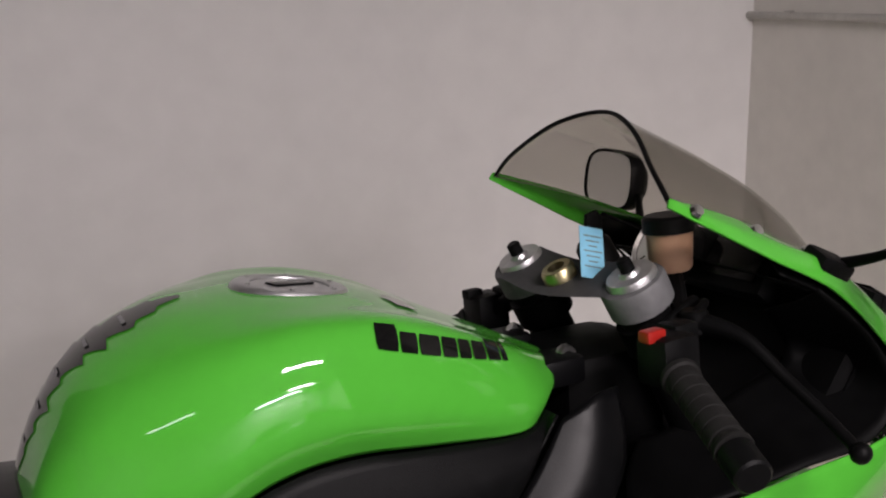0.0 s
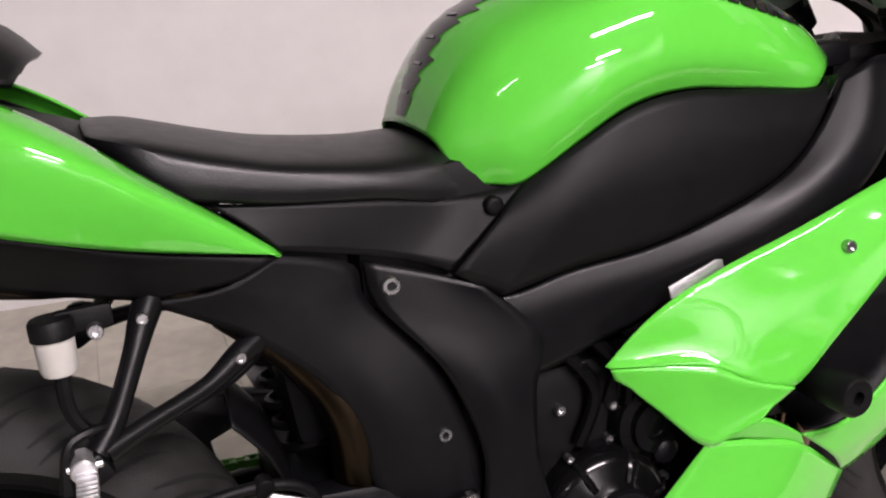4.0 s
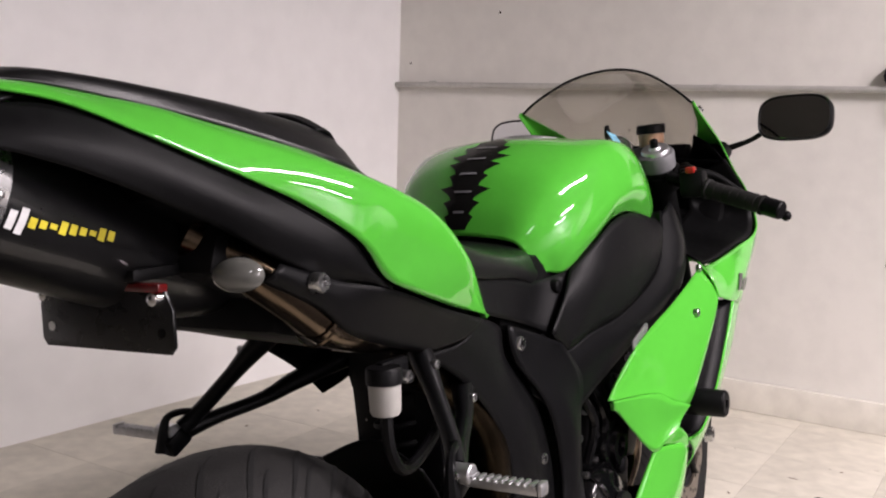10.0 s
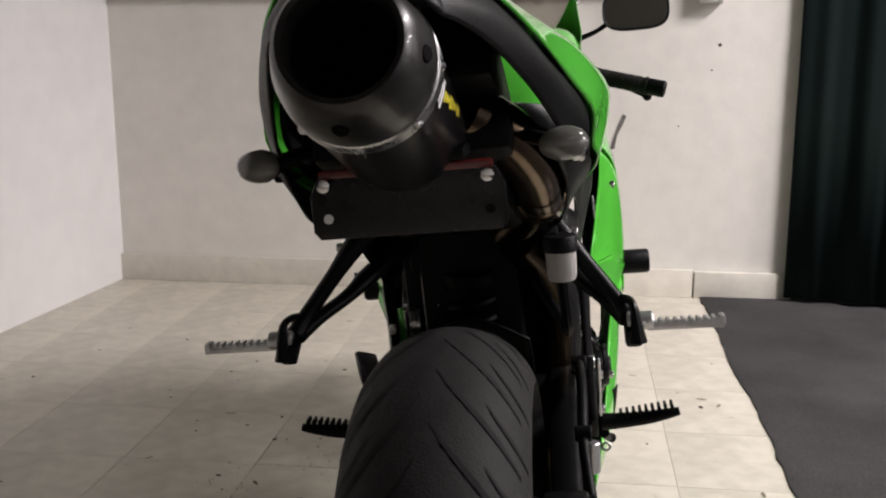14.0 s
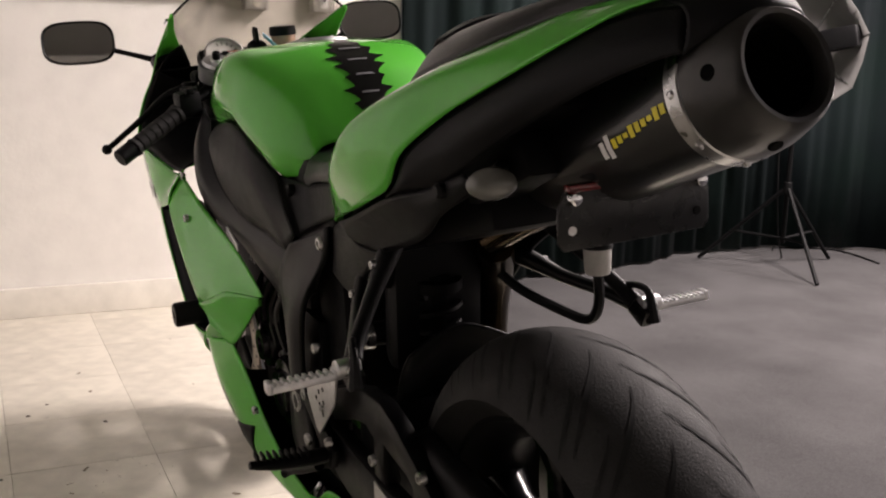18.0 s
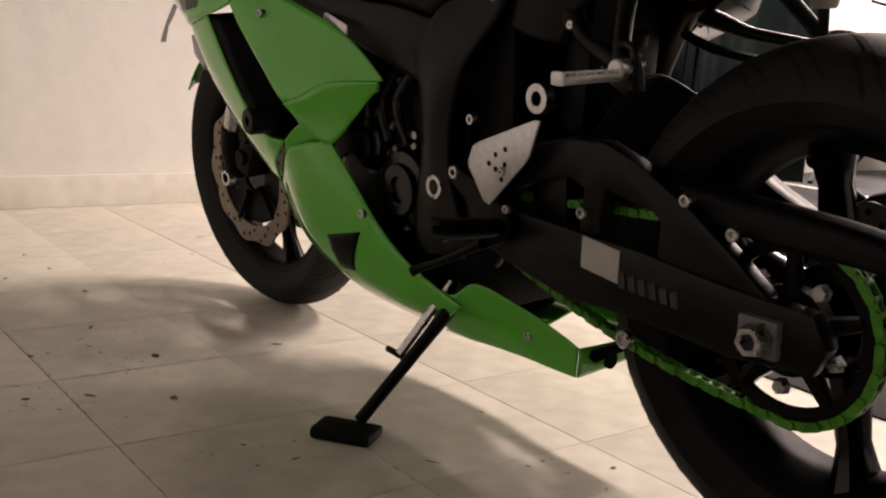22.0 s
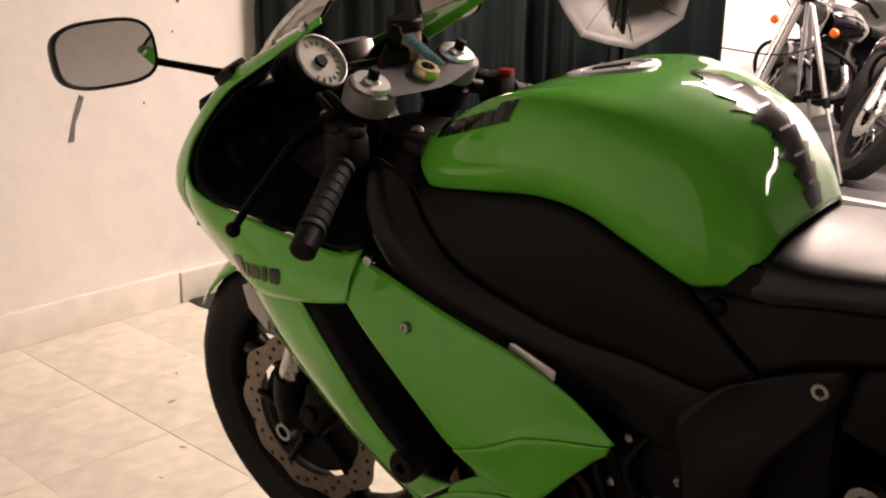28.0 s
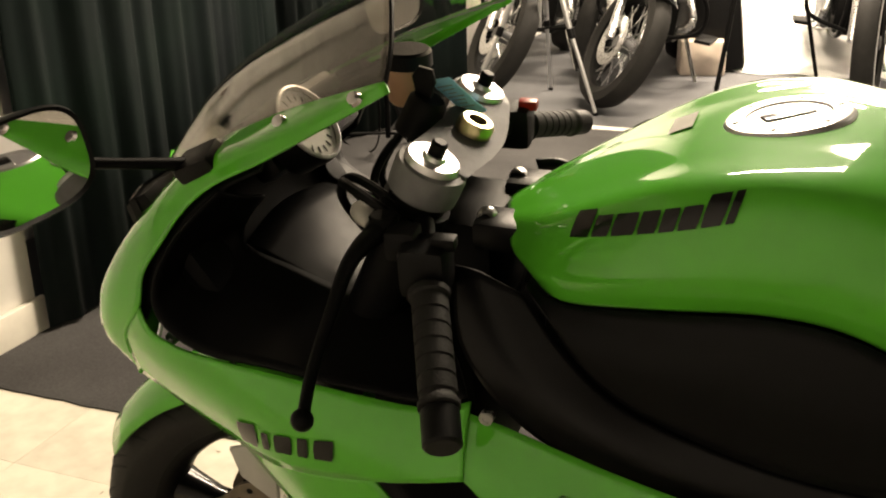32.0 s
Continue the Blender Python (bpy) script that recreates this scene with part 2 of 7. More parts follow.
def sheet(grid, bm=None):
    bm = bm or bmesh.new()
    nu, nv = grid.shape[:2]
    v = [[bm.verts.new(grid[i, j]) for j in range(nv)] for i in range(nu)]
    for i in range(nu - 1):
        for j in range(nv - 1):
            bm.faces.new((v[i][j], v[i + 1][j], v[i + 1][j + 1], v[i][j + 1]))
    return bm


def flip(rails):
    return [[(x, -y, z) for x, y, z in r] for r in rails]


def tube(pts, r, n=10, res=20, bm=None, straight=False):
    bm = bm or bmesh.new()
    c = np.array(pts, float) if straight else spline(pts, res)
    k = len(c)
    rr = np.interp(np.linspace(0, 1, k), np.linspace(0, 1, len(r)), r) if isinstance(r, (list, tuple)) else [r] * k
    rings, ref = [], None
    for i in range(k):
        t = Vector(c[min(i + 1, k - 1)] - c[max(i - 1, 0)]).normalized()
        if ref is None:
            ref = t.orthogonal().normalized()
        ref = (ref - t * ref.dot(t)).normalized()
        o = t.cross(ref)
        rings.append([bm.verts.new(Vector(c[i]) + (ref * math.cos(a) + o * math.sin(a)) * rr[i]) for a in np.linspace(0, 2 * math.pi, n, False)])
    for a, b in zip(rings, rings[1:]):
        for j in range(n):
            bm.faces.new((a[j], a[(j + 1) % n], b[(j + 1) % n], b[j]))
    bm.faces.new(rings[0][::-1])
    bm.faces.new(rings[-1])
    return bm


def lathe(profile, centre, axis, n=32, bm=None, closed=False):
    """Turns (radius, along) pairs round an axis through centre."""
    bm = bm or bmesh.new()
    ax = Vector(axis).normalized()
    u = ax.orthogonal().normalized()
    w = ax.cross(u)
    rings = []
    for r, h in profile:
        base = Vector(centre) + ax * h
        if r < 1e-6:
            rings.append([bm.verts.new(base)])
        else:
            rings.append([bm.verts.new(base + (u * math.cos(a) + w * math.sin(a)) * r) for a in np.linspace(0, 2 * math.pi, n, False)])
    pairs = list(zip(rings, rings[1:])) + ([(rings[-1], rings[0])] if closed else [])
    for a, b in pairs:
        for j in range(n):
            k = (j + 1) % n
            if len(a) == 1 and len(b) == 1:
                continue
            if len(a) == 1:
                bm.faces.new((a[0], b[k], b[j]))
            elif len(b) == 1:
                bm.faces.new((a[j], a[k], b[0]))
            else:
                bm.faces.new((a[j], a[k], b[k], b[j]))
    return bm


def rod(a, b, r, n=14, bm=None, r2=None):
    a, b = Vector(a), Vector(b)
    h = (b - a).length
    e = min(r, h) * 0.15
    r2 = r if r2 is None else r2
    return lathe([(0, 0), (r - e, 0), (r, e), (r2, h - e), (r2 - e, h), (0, h)], a, b - a, n, bm)


def block(x, y, z, sx, sy, sz, bevel=0.0, bm=None, m=None):
    own = bmesh.new()
    bmesh.ops.create_cube(own, size=1, matrix=Matrix.Translation((x, y, z)) @ (m or Matrix()) @ Matrix.Diagonal((sx, sy, sz, 1)))
    if bevel:
        bmesh.ops.bevel(own, geom=own.edges[:], offset=bevel, segments=2, affect="EDGES", profile=0.6)
    if bm is None:
        return own
    me = bpy.data.meshes.new("tmp")
    own.to_mesh(me)
    own.free()
    bm.from_mesh(me)
    bpy.data.meshes.remove(me)
    return bm


def slab(outline, y0, y1, bevel=0.003, smooth_n=0, bm=None):
    """A plate cut to an outline of (x, z) and going from y0 to y1."""
    own = bmesh.new()
    pts = outline
    if smooth_n:
        loop = spline([(x, 0, z) for x, z in outline] + [(outline[0][0], 0, outline[0][1])], smooth_n + 1)[:-1]
        pts = [(p[0], p[2]) for p in loop]
    vs = [own.verts.new((x, y0, z)) for x, z in pts]
    f = own.faces.new(vs)
    ret = bmesh.ops.extrude_face_region(own, geom=[f])
    moved = [v for v in ret["geom"] if isinstance(v, bmesh.types.BMVert)]
    bmesh.ops.translate(own, verts=moved, vec=(0, y1 - y0, 0))
    if bevel:
        own.normal_update()
        caps = [e for e in own.edges if len(e.link_faces) == 2 and max(len(q.verts) for q in e.link_faces) == len(pts) and len(pts) > 4]
        bmesh.ops.bevel(own, geom=caps or own.edges[:], offset=bevel, segments=2, affect="EDGES", profile=0.5)
    if bm is None:
        return own
    me = bpy.data.meshes.new("tmp")
    own.to_mesh(me)
    own.free()
    bm.from_mesh(me)
    bpy.data.meshes.remove(me)
    return bm


def bolt(x, y, z, r=0.008, side=1, parent=None, m=None, h=0.006):
    """A socket-head bolt whose head faces along side * y."""
    bm = lathe([(r * 0.5, h * 0.3), (r * 0.5, h), (r * 0.85, h), (r, h * 0.7), (r, -0.004)], (x, y, z), (0, side, 0), 12)
    lathe([(0, h * 0.3), (r * 0.5, h * 0.3)], (x, y, z), (0, side, 0), 12, bm)
    return part("bolt", bm, STEEL, parent, m=m)

# ---- room (the walls stand square to the tiles) ----
WM = pose(2.655, 0, 0, 0, 0, -0.6)            # the front wall's face: x = 0 here, y runs along it


def structure(name, bm, material, label, category, m=None):
    return tagged(part(name, bm, material, None, m=m), label, category, kind="structure")


structure("wall_front", block(0.08, 1.05, CEIL / 2, 0.16, 3.80, CEIL), WALL, "cream painted masonry wall with scuffs and drill holes", "wall", WM)
structure("wall_recess", block(0.62, -2.2, CEIL / 2, 0.16, 3.2, CEIL), WALL, "shaded wall behind the curtain", "wall", WM)
structure("wall_front_far", block(0.25, -6.0, CEIL / 2, 0.16, 5.0, CEIL), WALL, "bright cream wall behind the parked motorcycles", "wall", WM)
PM = pose(2.672, 1.655, 0, 0, 0, -4.8)
structure("wall_panel", block(-1.75, 0.06, CEIL / 2, 3.5, 0.12, CEIL), PANELM, "smooth white painted panel wall behind the motorcycle", "wall", PM)
# two unseen walls added in dark carpet material, so less light bounces back
structure("wall_side", block(-2.6, 3.4, CEIL / 2, 4.4, 0.16, CEIL), CARPET, "unseen side wall closing the room, dark to cut bounced light", "wall")
structure("wall_return", block(-0.80, 2.74, CEIL / 2, 0.12, 1.2, CEIL), CARPET, "unseen return wall beside the panel, dark to cut bounced light", "wall")
structure("wall_back", block(-4.6, -2.6, CEIL / 2, 0.16, 12.0, CEIL), WALL, "plain cream wall closing the room", "wall")
structure("wall_far", block(-0.8, -6.35, CEIL / 2, 7.4, 0.16, CEIL), PANELM, "white far wall of the workshop", "wall")
structure("ceiling", block(-1.0, -2.3, CEIL + 0.06, 9.5, 13.5, 0.12), CEIL_DARK, "plain unseen ceiling, dark grey to cut bounced light", "ceiling")
TS = 0.3048
FRONT = 2.66
floor = structure("floor", block(-1.0, -2.3, -0.054, 9.5, 13.5, 0.1), GROUT, "cream vinyl tile floor with dark joints", "floor")


def ragged(x0, x1, y0, y1, h, jag, seed):
    """A carpet sheet whose +y edge is roughly cut."""
    rr = random.Random(seed)
    n = 160
    g = []
    for i in range(n):
        x = x0 + (x1 - x0) * i / (n - 1)
        e = y1 + rr.uniform(-jag, jag) + jag * math.sin(i * 0.35)
        g.append([(x, y0, h), (x, y0 + 0.5 * (y1 - y0), h), (x, e - 0.01, h), (x, e, h - 0.003), (x, e, -0.004)])
    return sheet(np.array(g))


structure("carpet", ragged(-4.5, 3.30, -3.44, -0.552, 0.007, 0.004, 2), CARPET, "dark grey low pile carpet laid over the tiles", "carpet")
structure("floor_strip", block(-0.7, -3.47, 0.002, 8.0, 0.06, 0.016, 0.003), BASE, "pale strip along the carpet edge", "trim")
structure("carpet_far", block(-0.7, -5.82, 0.0, 8.0, 4.62, 0.010, 0.003), CARPET_LIT, "grey carpet of the rear workshop, lightened as if more strongly lit", "carpet")
structure("baseboard", block(-0.010, 0.571, 0.051, 0.018, 2.19, 0.102, 0.004), BASE, "cream baseboard with a joint", "baseboard", WM)
structure("baseboard_short", block(-0.0115, -0.70, 0.049, 0.021, 0.34, 0.098, 0.004), BASE, "short length of cream baseboard", "baseboard", WM)

# pleated curtain hanging across the recess
cg = []
for i in range(260):
    f = i / 259
    y = -0.84 - f * 2.68
    bx = np.interp(f, [0, 0.04, 0.16, 0.4, 0.55, 0.75, 0.9, 1], [-0.045, -0.055, -0.08, 0.0, 0.16, 0.17, 0.0, -0.20])
    w = 0.014 * math.sin(y * 38 + 2 * math.sin(y * 5)) + 0.016 * math.sin(y * 13 + 1) + 0.004 * math.sin(y * 97)
    cg.append([(bx + w * (0.7 + 0.3 * k) - 0.02 * k, y, CEIL - 0.05 - (CEIL - 0.07) * k) for k in (0, 0.25, 0.5, 0.75, 1)])
tagged(part("curtain", sheet(np.array(cg)), CURTAIN, None, m=WM, thick=0.004), "dark green pleated curtain reaching the floor", "curtain")

# ---- the green sport motorcycle, on its side stand ----
LEAN = 5.18
bike = tagged(thing("sport_motorcycle", pose(0, 0, 0, -LEAN, 0, 0.74)),
              "lime green sport motorcycle with black frame leaning on its side stand", "motorcycle")
AX_R, AX_F = (0.0, 0.0, 0.315), (1.328, 0.0, 0.297)
STEM = Vector((1.076, 0, 0.879))
STEER_AX = Vector((-math.sin(radians(25)), 0, math.cos(radians(25))))
STEER = Matrix.Translation(STEM) @ Matrix.Rotation(radians(5.5), 4, STEER_AX) @ Matrix.Translation(-STEM)


RISE["on"] = True


def both(name, rails, material, nu=28, nv=10, thick=0.003, label=""):
    for k, r in enumerate((rails, flip(rails))):
        g = skin(r, nu, nv)
        part(name, sheet(g if k == 0 else g[::-1]), material, bike, label, thick=thick)


# tank
TANK_L = [
    [(0.546, 0.112, 0.744), (0.572, 0.122, 0.738), (0.604, 0.136, 0.737), (0.662, 0.153, 0.771), (0.712, 0.159, 0.794), (0.767, 0.161, 0.800), (0.853, 0.156, 0.789), (0.947, 0.140, 0.776), (0.985, 0.110, 0.782)],
    [(0.535, 0.106, 0.766), (0.556, 0.127, 0.777), (0.596, 0.152, 0.787), (0.662, 0.174, 0.818), (0.712, 0.181, 0.838), (0.767, 0.183, 0.842), (0.853, 0.172, 0.828), (0.958, 0.138, 0.800), (1.010, 0.090, 0.798)],
    [(0.526, 0.088, 0.788), (0.547, 0.105, 0.822), (0.590, 0.130, 0.860), (0.650, 0.150, 0.886), (0.700, 0.157, 0.902), (0.760, 0.160, 0.908), (0.850, 0.146, 0.892), (0.955, 0.110, 0.843), (1.020, 0.060, 0.812)],
    [(0.522, 0.040, 0.796), (0.545, 0.050, 0.843), (0.585, 0.065, 0.889), (0.650, 0.080, 0.916), (0.700, 0.086, 0.921), (0.760, 0.088, 0.919), (0.850, 0.080, 0.898), (0.955, 0.058, 0.850), (1.032, 0.030, 0.810)],
    [(0.520, 0.000, 0.798), (0.542, 0.000, 0.848), (0.582, 0.000, 0.896), (0.650, 0.000, 0.924), (0.700, 0.000, 0.927), (0.760, 0.000, 0.922), (0.850, 0.000, 0.900), (0.955, 0.000, 0.853), (1.038, 0.000, 0.810)],
]
TANK = TANK_L + flip(TANK_L[:-1])[::-1]
TG = skin(TANK, 56, 57)
tank = part("fuel_tank", sheet(TG), GREEN, bike, "glossy lime green fuel tank", thick=0.004)

# filler cap
CAPN = Vector((0.21, 0, 0.98)).normalized()
CAPC = Vector((0.777, 0, 0.9125))
ring = part("filler_ring", lathe([(0.0365, 0.003), (0.0375, 0.008), (0.0395, 0.009), (0.0535, 0.008), (0.0565, 0.005), (0.0575, 0.0), (0.050, -0.02)], CAPC, CAPN, 40), ALU, bike, "brushed alloy filler ring")
lid = part("filler_lid", lathe([(0, 0.007), (0.030, 0.007), (0.0365, 0.0065), (0.037, 0.0)], CAPC, CAPN, 32), ALU, bike)
q = CAPN.to_track_quat("Z", "X").to_matrix().to_4x4()
part("key_flap", block(0, 0, 0, 0.046, 0.018, 0.003, 0.001, m=None), GLOSS, lid, m=Matrix.Translation(CAPC + CAPN * 0.0075) @ q @ pose(0, 0, 0, 0, 0, 25))
for k in range(6):
    a = k * math.pi / 3 + 0.3
    p = Matrix.Translation(CAPC + CAPN * 0.0085) @ q @ Vector((0.046 * math.cos(a), 0.046 * math.sin(a), 0))
    part("screw", lathe([(0, 0.0016), (0.002, 0.0016), (0.0028, 0)], p, CAPN, 8), STEEL, ring)

# spiked decal over the back of the tank
rows_u = np.linspace(0.02, 0.40, 60)
dg = []
for n, u in enumerate(rows_u):
    fi = u * 55
    i0 = int(fi)
    row = TG[i0] * (1 - fi + i0) + TG[min(i0 + 1, 55)] * (fi - i0)
    spike = 2.7 + (1.3 + 1.5 * ((int(n * 0.155) * 7) % 3) / 2) * ((n * 0.155) % 1) ** 1.6
    if u > 0.30:
        spike *= max(0.12, (0.40 - u) / 0.10)
    line = []
    for s in np.linspace(-1, 1, 13):
        fj = 28 + s * spike
        j0 = int(fj)
        p = row[j0] * (1 - fj + j0) + row[j0 + 1] * (fj - j0)
        out = np.array([-0.35 if u < 0.2 else 0.0, 0.25 * np.sign(p[1]) if abs(p[1]) > 0.03 else 0, 0.9])
        line.append(p + out * 0.0018)
    dg.append(line)
part("spike_decal", sheet(np.array(dg)), DECAL, bike, "black flame-edged decal on the tank back")
for k in range(5):
    a = 6 + k * 9
    seg = np.array(dg)[a:a + 5, 3:10] + np.array([-0.0006, 0, 0.0012])
    seg = seg[:, :, :] * 1.0
    part("decal_highlight", sheet(seg[1:3]), GREY_DECAL, bike)


def tank_print(x, side, z, h):
    """A point just off the tank: from height z at x, then h up along the skin."""
    rows_ = TG[:, :29] if side > 0 else TG[:, :27:-1]
    bx, pts = [], []
    for row in rows_[8:]:
        k = int(np.argmax(row[:, 2] > z))
        if k == 0:
            continue
        f = (z - row[k - 1, 2]) / (row[k, 2] - row[k - 1, 2])
        base = row[k - 1] * (1 - f) + row[k] * f
        line = np.vstack([base, row[k:]])
        arc = np.r_[0, np.cumsum(np.linalg.norm(np.diff(line, axis=0), axis=1))]
        bx.append(base[0])
        pts.append([np.interp(h, arc, line[:, n]) for n in range(3)])
    order = np.argsort(bx)
    bx, pts = np.array(bx)[order], np.array(pts)[order]
    p = np.array([np.interp(x, bx, pts[:, n]) for n in range(3)])
    return p + np.array([0, side * 0.0016, 0.0014])


def lettering(name, side, x0, z0, x1, z1, height, widths, material, place, slant=0.25, gap=0.12):
    """A row of plain slanted shapes standing for a mark; a negative width is a full-height shape."""
    d = np.array([x1 - x0, z1 - z0])
    ln = np.linalg.norm(d)
    d = d / ln
    up = np.array([-d[1], d[0]])
    up = up if up[1] > 0 else -up
    unit = ln / sum(abs(w) + gap for w in widths)
    a = 0.0
    for wd in widths:
        w = abs(wd) * unit
        h = height * (1.0 if wd < 0 else 0.72)
        g = []
        for i in range(5):
            line = []
            for j in range(5):
                nip = 0.10 * w * abs(i / 4 - 0.5) * (1 if j in (0, 4) else 0)
                s = a + w * i / 4 + slant * h * j / 4 + (nip if i < 2 else -nip)
                q2 = np.array([x0, z0]) + d * s + up * h * j / 4
                q1 = np.array([x0, z0]) + d * s
                line.append(place(q2[0], side, q2[1]) if place is not None else tank_print(q1[0], side, q1[1], h * j / 4))
            g.append(line)
        part(name, sheet(np.array(g)), material, bike)
        a += w + gap * unit


MAKER = (-1.15, 0.95, 1.25, 0.95, 0.8, 0.95, -1.0, -0.42)
MODEL = (-1.1, 0.4, 0.95, 0.55, 1.0)
lettering("maker_mark_bar", -1, 0.802, 0.8875, 0.944, 0.8405, 0.027, MAKER, DECAL, None, 0.2)
lettering("maker_mark_bar", 1, 0.946, 0.834, 0.804, 0.882, 0.027, MAKER, DECAL, None, 0.2)
LABEL_X, LABEL_Y = 0.862, -0.012
TF = skin(TANK, 150, 151).reshape(-1, 3)
wl = []
for f in np.linspace(0, 1, 6):
    row = []
    for g in np.linspace(0, 1, 6):
        x, y = LABEL_X + 0.022 * f, LABEL_Y - 0.050 * g
        near = np.argsort((TF[:, 0] - x) ** 2 + (TF[:, 1] - y) ** 2)[:6]
        row.append((x, y, TF[near, 2].mean() + 0.0018))
    wl.append(row)
part("warning_label", sheet(np.array(wl)), MILK, bike, "faded white warning sticker")

# seats
SEAT_L = [
    [(0.205, 0.085, 0.815), (0.232, 0.122, 0.800), (0.268, 0.131, 0.778), (0.310, 0.133, 0.768), (0.370, 0.132, 0.757), (0.460, 0.128, 0.746), (0.525, 0.120, 0.729), (0.546, 0.119, 0.733)],
    [(0.200, 0.090, 0.838), (0.232, 0.125, 0.825), (0.268, 0.134, 0.803), (0.310, 0.136, 0.790), (0.370, 0.135, 0.777), (0.460, 0.130, 0.764), (0.525, 0.121, 0.752), (0.546, 0.116, 0.750)],
    [(0.198, 0.080, 0.842), (0.235, 0.108, 0.836), (0.270, 0.116, 0.824), (0.310, 0.118, 0.811), (0.370, 0.116, 0.795), (0.460, 0.106, 0.782), (0.515, 0.102, 0.778), (0.536, 0.092, 0.778)],
    [(0.196, 0.000, 0.845), (0.235, 0.000, 0.842), (0.275, 0.000, 0.831), (0.315, 0.000, 0.819), (0.375, 0.000, 0.803), (0.455, 0.000, 0.792), (0.510, 0.000, 0.790), (0.545, 0.000, 0.788)],
]
part("rider_seat", sheet(skin(SEAT_L + flip(SEAT_L[:-1])[::-1], 36, 33)), VINYL, bike, "black vinyl rider seat", thick=0.006)
PIL_L = [
    [(0.150, 0.110, 0.897), (0.095, 0.130, 0.907), (0.020, 0.118, 0.929), (-0.050, 0.092, 0.951), (-0.120, 0.064, 0.969), (-0.185, 0.042, 0.984), (-0.228, 0.026, 0.990)],
    [(0.165, 0.065, 0.912), (0.120, 0.085, 0.940), (0.020, 0.080, 0.963), (-0.080, 0.062, 0.981), (-0.150, 0.044, 0.992), (-0.195, 0.030, 0.996), (-0.232, 0.016, 0.992)],
    [(0.175, 0.000, 0.915), (0.130, 0.000, 0.953), (0.020, 0.000, 0.974), (-0.080, 0.000, 0.989), (-0.150, 0.000, 0.998), (-0.198, 0.000, 1.001), (-0.234, 0.000, 0.993)],
]
part("pillion_seat", sheet(skin(PIL_L + flip(PIL_L[:-1])[::-1], 28, 21)), VINYL, bike, "black pillion pad", thick=0.006)

part("pillion_strap", sheet(skin([
    [(0.128, 0.092, 0.930), (0.136, 0.050, 0.950), (0.140, 0.0, 0.957), (0.136, -0.050, 0.950), (0.128, -0.092, 0.930)],
    [(0.112, 0.094, 0.944), (0.118, 0.052, 0.962), (0.120, 0.0, 0.968), (0.118, -0.052, 0.962), (0.112, -0.094, 0.944)],
    [(0.092, 0.094, 0.946), (0.094, 0.052, 0.962), (0.094, 0.0, 0.968), (0.094, -0.052, 0.962), (0.092, -0.094, 0.946)]], 20, 8)), PLASTIC, bike, "black grab strap across the pillion pad", thick=0.004)

# tail
GLOW_EDGE = [(0.348, 0.145, 0.715), (0.221, 0.168, 0.747), (0.118, 0.177, 0.780), (0.088, 0.171, 0.797), (0.05, 0.173, 0.835), (0.0, 0.150, 0.872), (-0.05, 0.136, 0.897), (-0.10, 0.121, 0.920), (-0.15, 0.100, 0.945), (-0.20, 0.070, 0.970), (-0.252, 0.040, 0.982)]
both("tail_cowl", [
    GLOW_EDGE,
    [(0.349, 0.143, 0.714), (0.262, 0.172, 0.758), (0.205, 0.188, 0.795), (0.150, 0.192, 0.828), (0.100, 0.185, 0.856), (0.05, 0.170, 0.878), (0.0, 0.148, 0.899), (-0.05, 0.128, 0.919), (-0.10, 0.107, 0.940), (-0.15, 0.083, 0.960), (-0.202, 0.060, 0.977), (-0.254, 0.036, 0.985)],
    [(0.350, 0.139, 0.713), (0.300, 0.160, 0.752), (0.240, 0.182, 0.798), (0.170, 0.190, 0.848), (0.120, 0.176, 0.878), (0.05, 0.154, 0.905), (0.0, 0.134, 0.921), (-0.05, 0.112, 0.938), (-0.10, 0.088, 0.957), (-0.15, 0.063, 0.972), (-0.204, 0.050, 0.982), (-0.255, 0.032, 0.987)],
    [(0.351, 0.132, 0.714), (0.305, 0.140, 0.755), (0.245, 0.146, 0.803), (0.180, 0.142, 0.856), (0.120, 0.128, 0.892), (0.05, 0.110, 0.925), (0.0, 0.098, 0.940), (-0.05, 0.088, 0.951), (-0.10, 0.070, 0.966), (-0.15, 0.050, 0.977), (-0.204, 0.042, 0.985), (-0.256, 0.027, 0.989)],
], GREEN, 44, 13, label="lime green tail cowl")
both("tail_liner", [
    [(0.330, 0.128, 0.718), (0.221, 0.148, 0.751), (0.118, 0.154, 0.787), (0.05, 0.154, 0.836), (-0.05, 0.118, 0.899), (-0.15, 0.078, 0.947), (-0.235, 0.040, 0.965)],
    [(0.330, 0.120, 0.722), (0.240, 0.150, 0.775), (0.140, 0.168, 0.830), (0.05, 0.148, 0.880), (-0.05, 0.108, 0.920), (-0.15, 0.060, 0.952), (-0.235, 0.036, 0.966)],
    [(0.310, 0.112, 0.740), (0.240, 0.130, 0.790), (0.170, 0.130, 0.842), (0.05, 0.110, 0.904), (-0.05, 0.080, 0.938), (-0.15, 0.040, 0.962), (-0.235, 0.030, 0.970)],
], BLACK, 30, 7, 0.002)
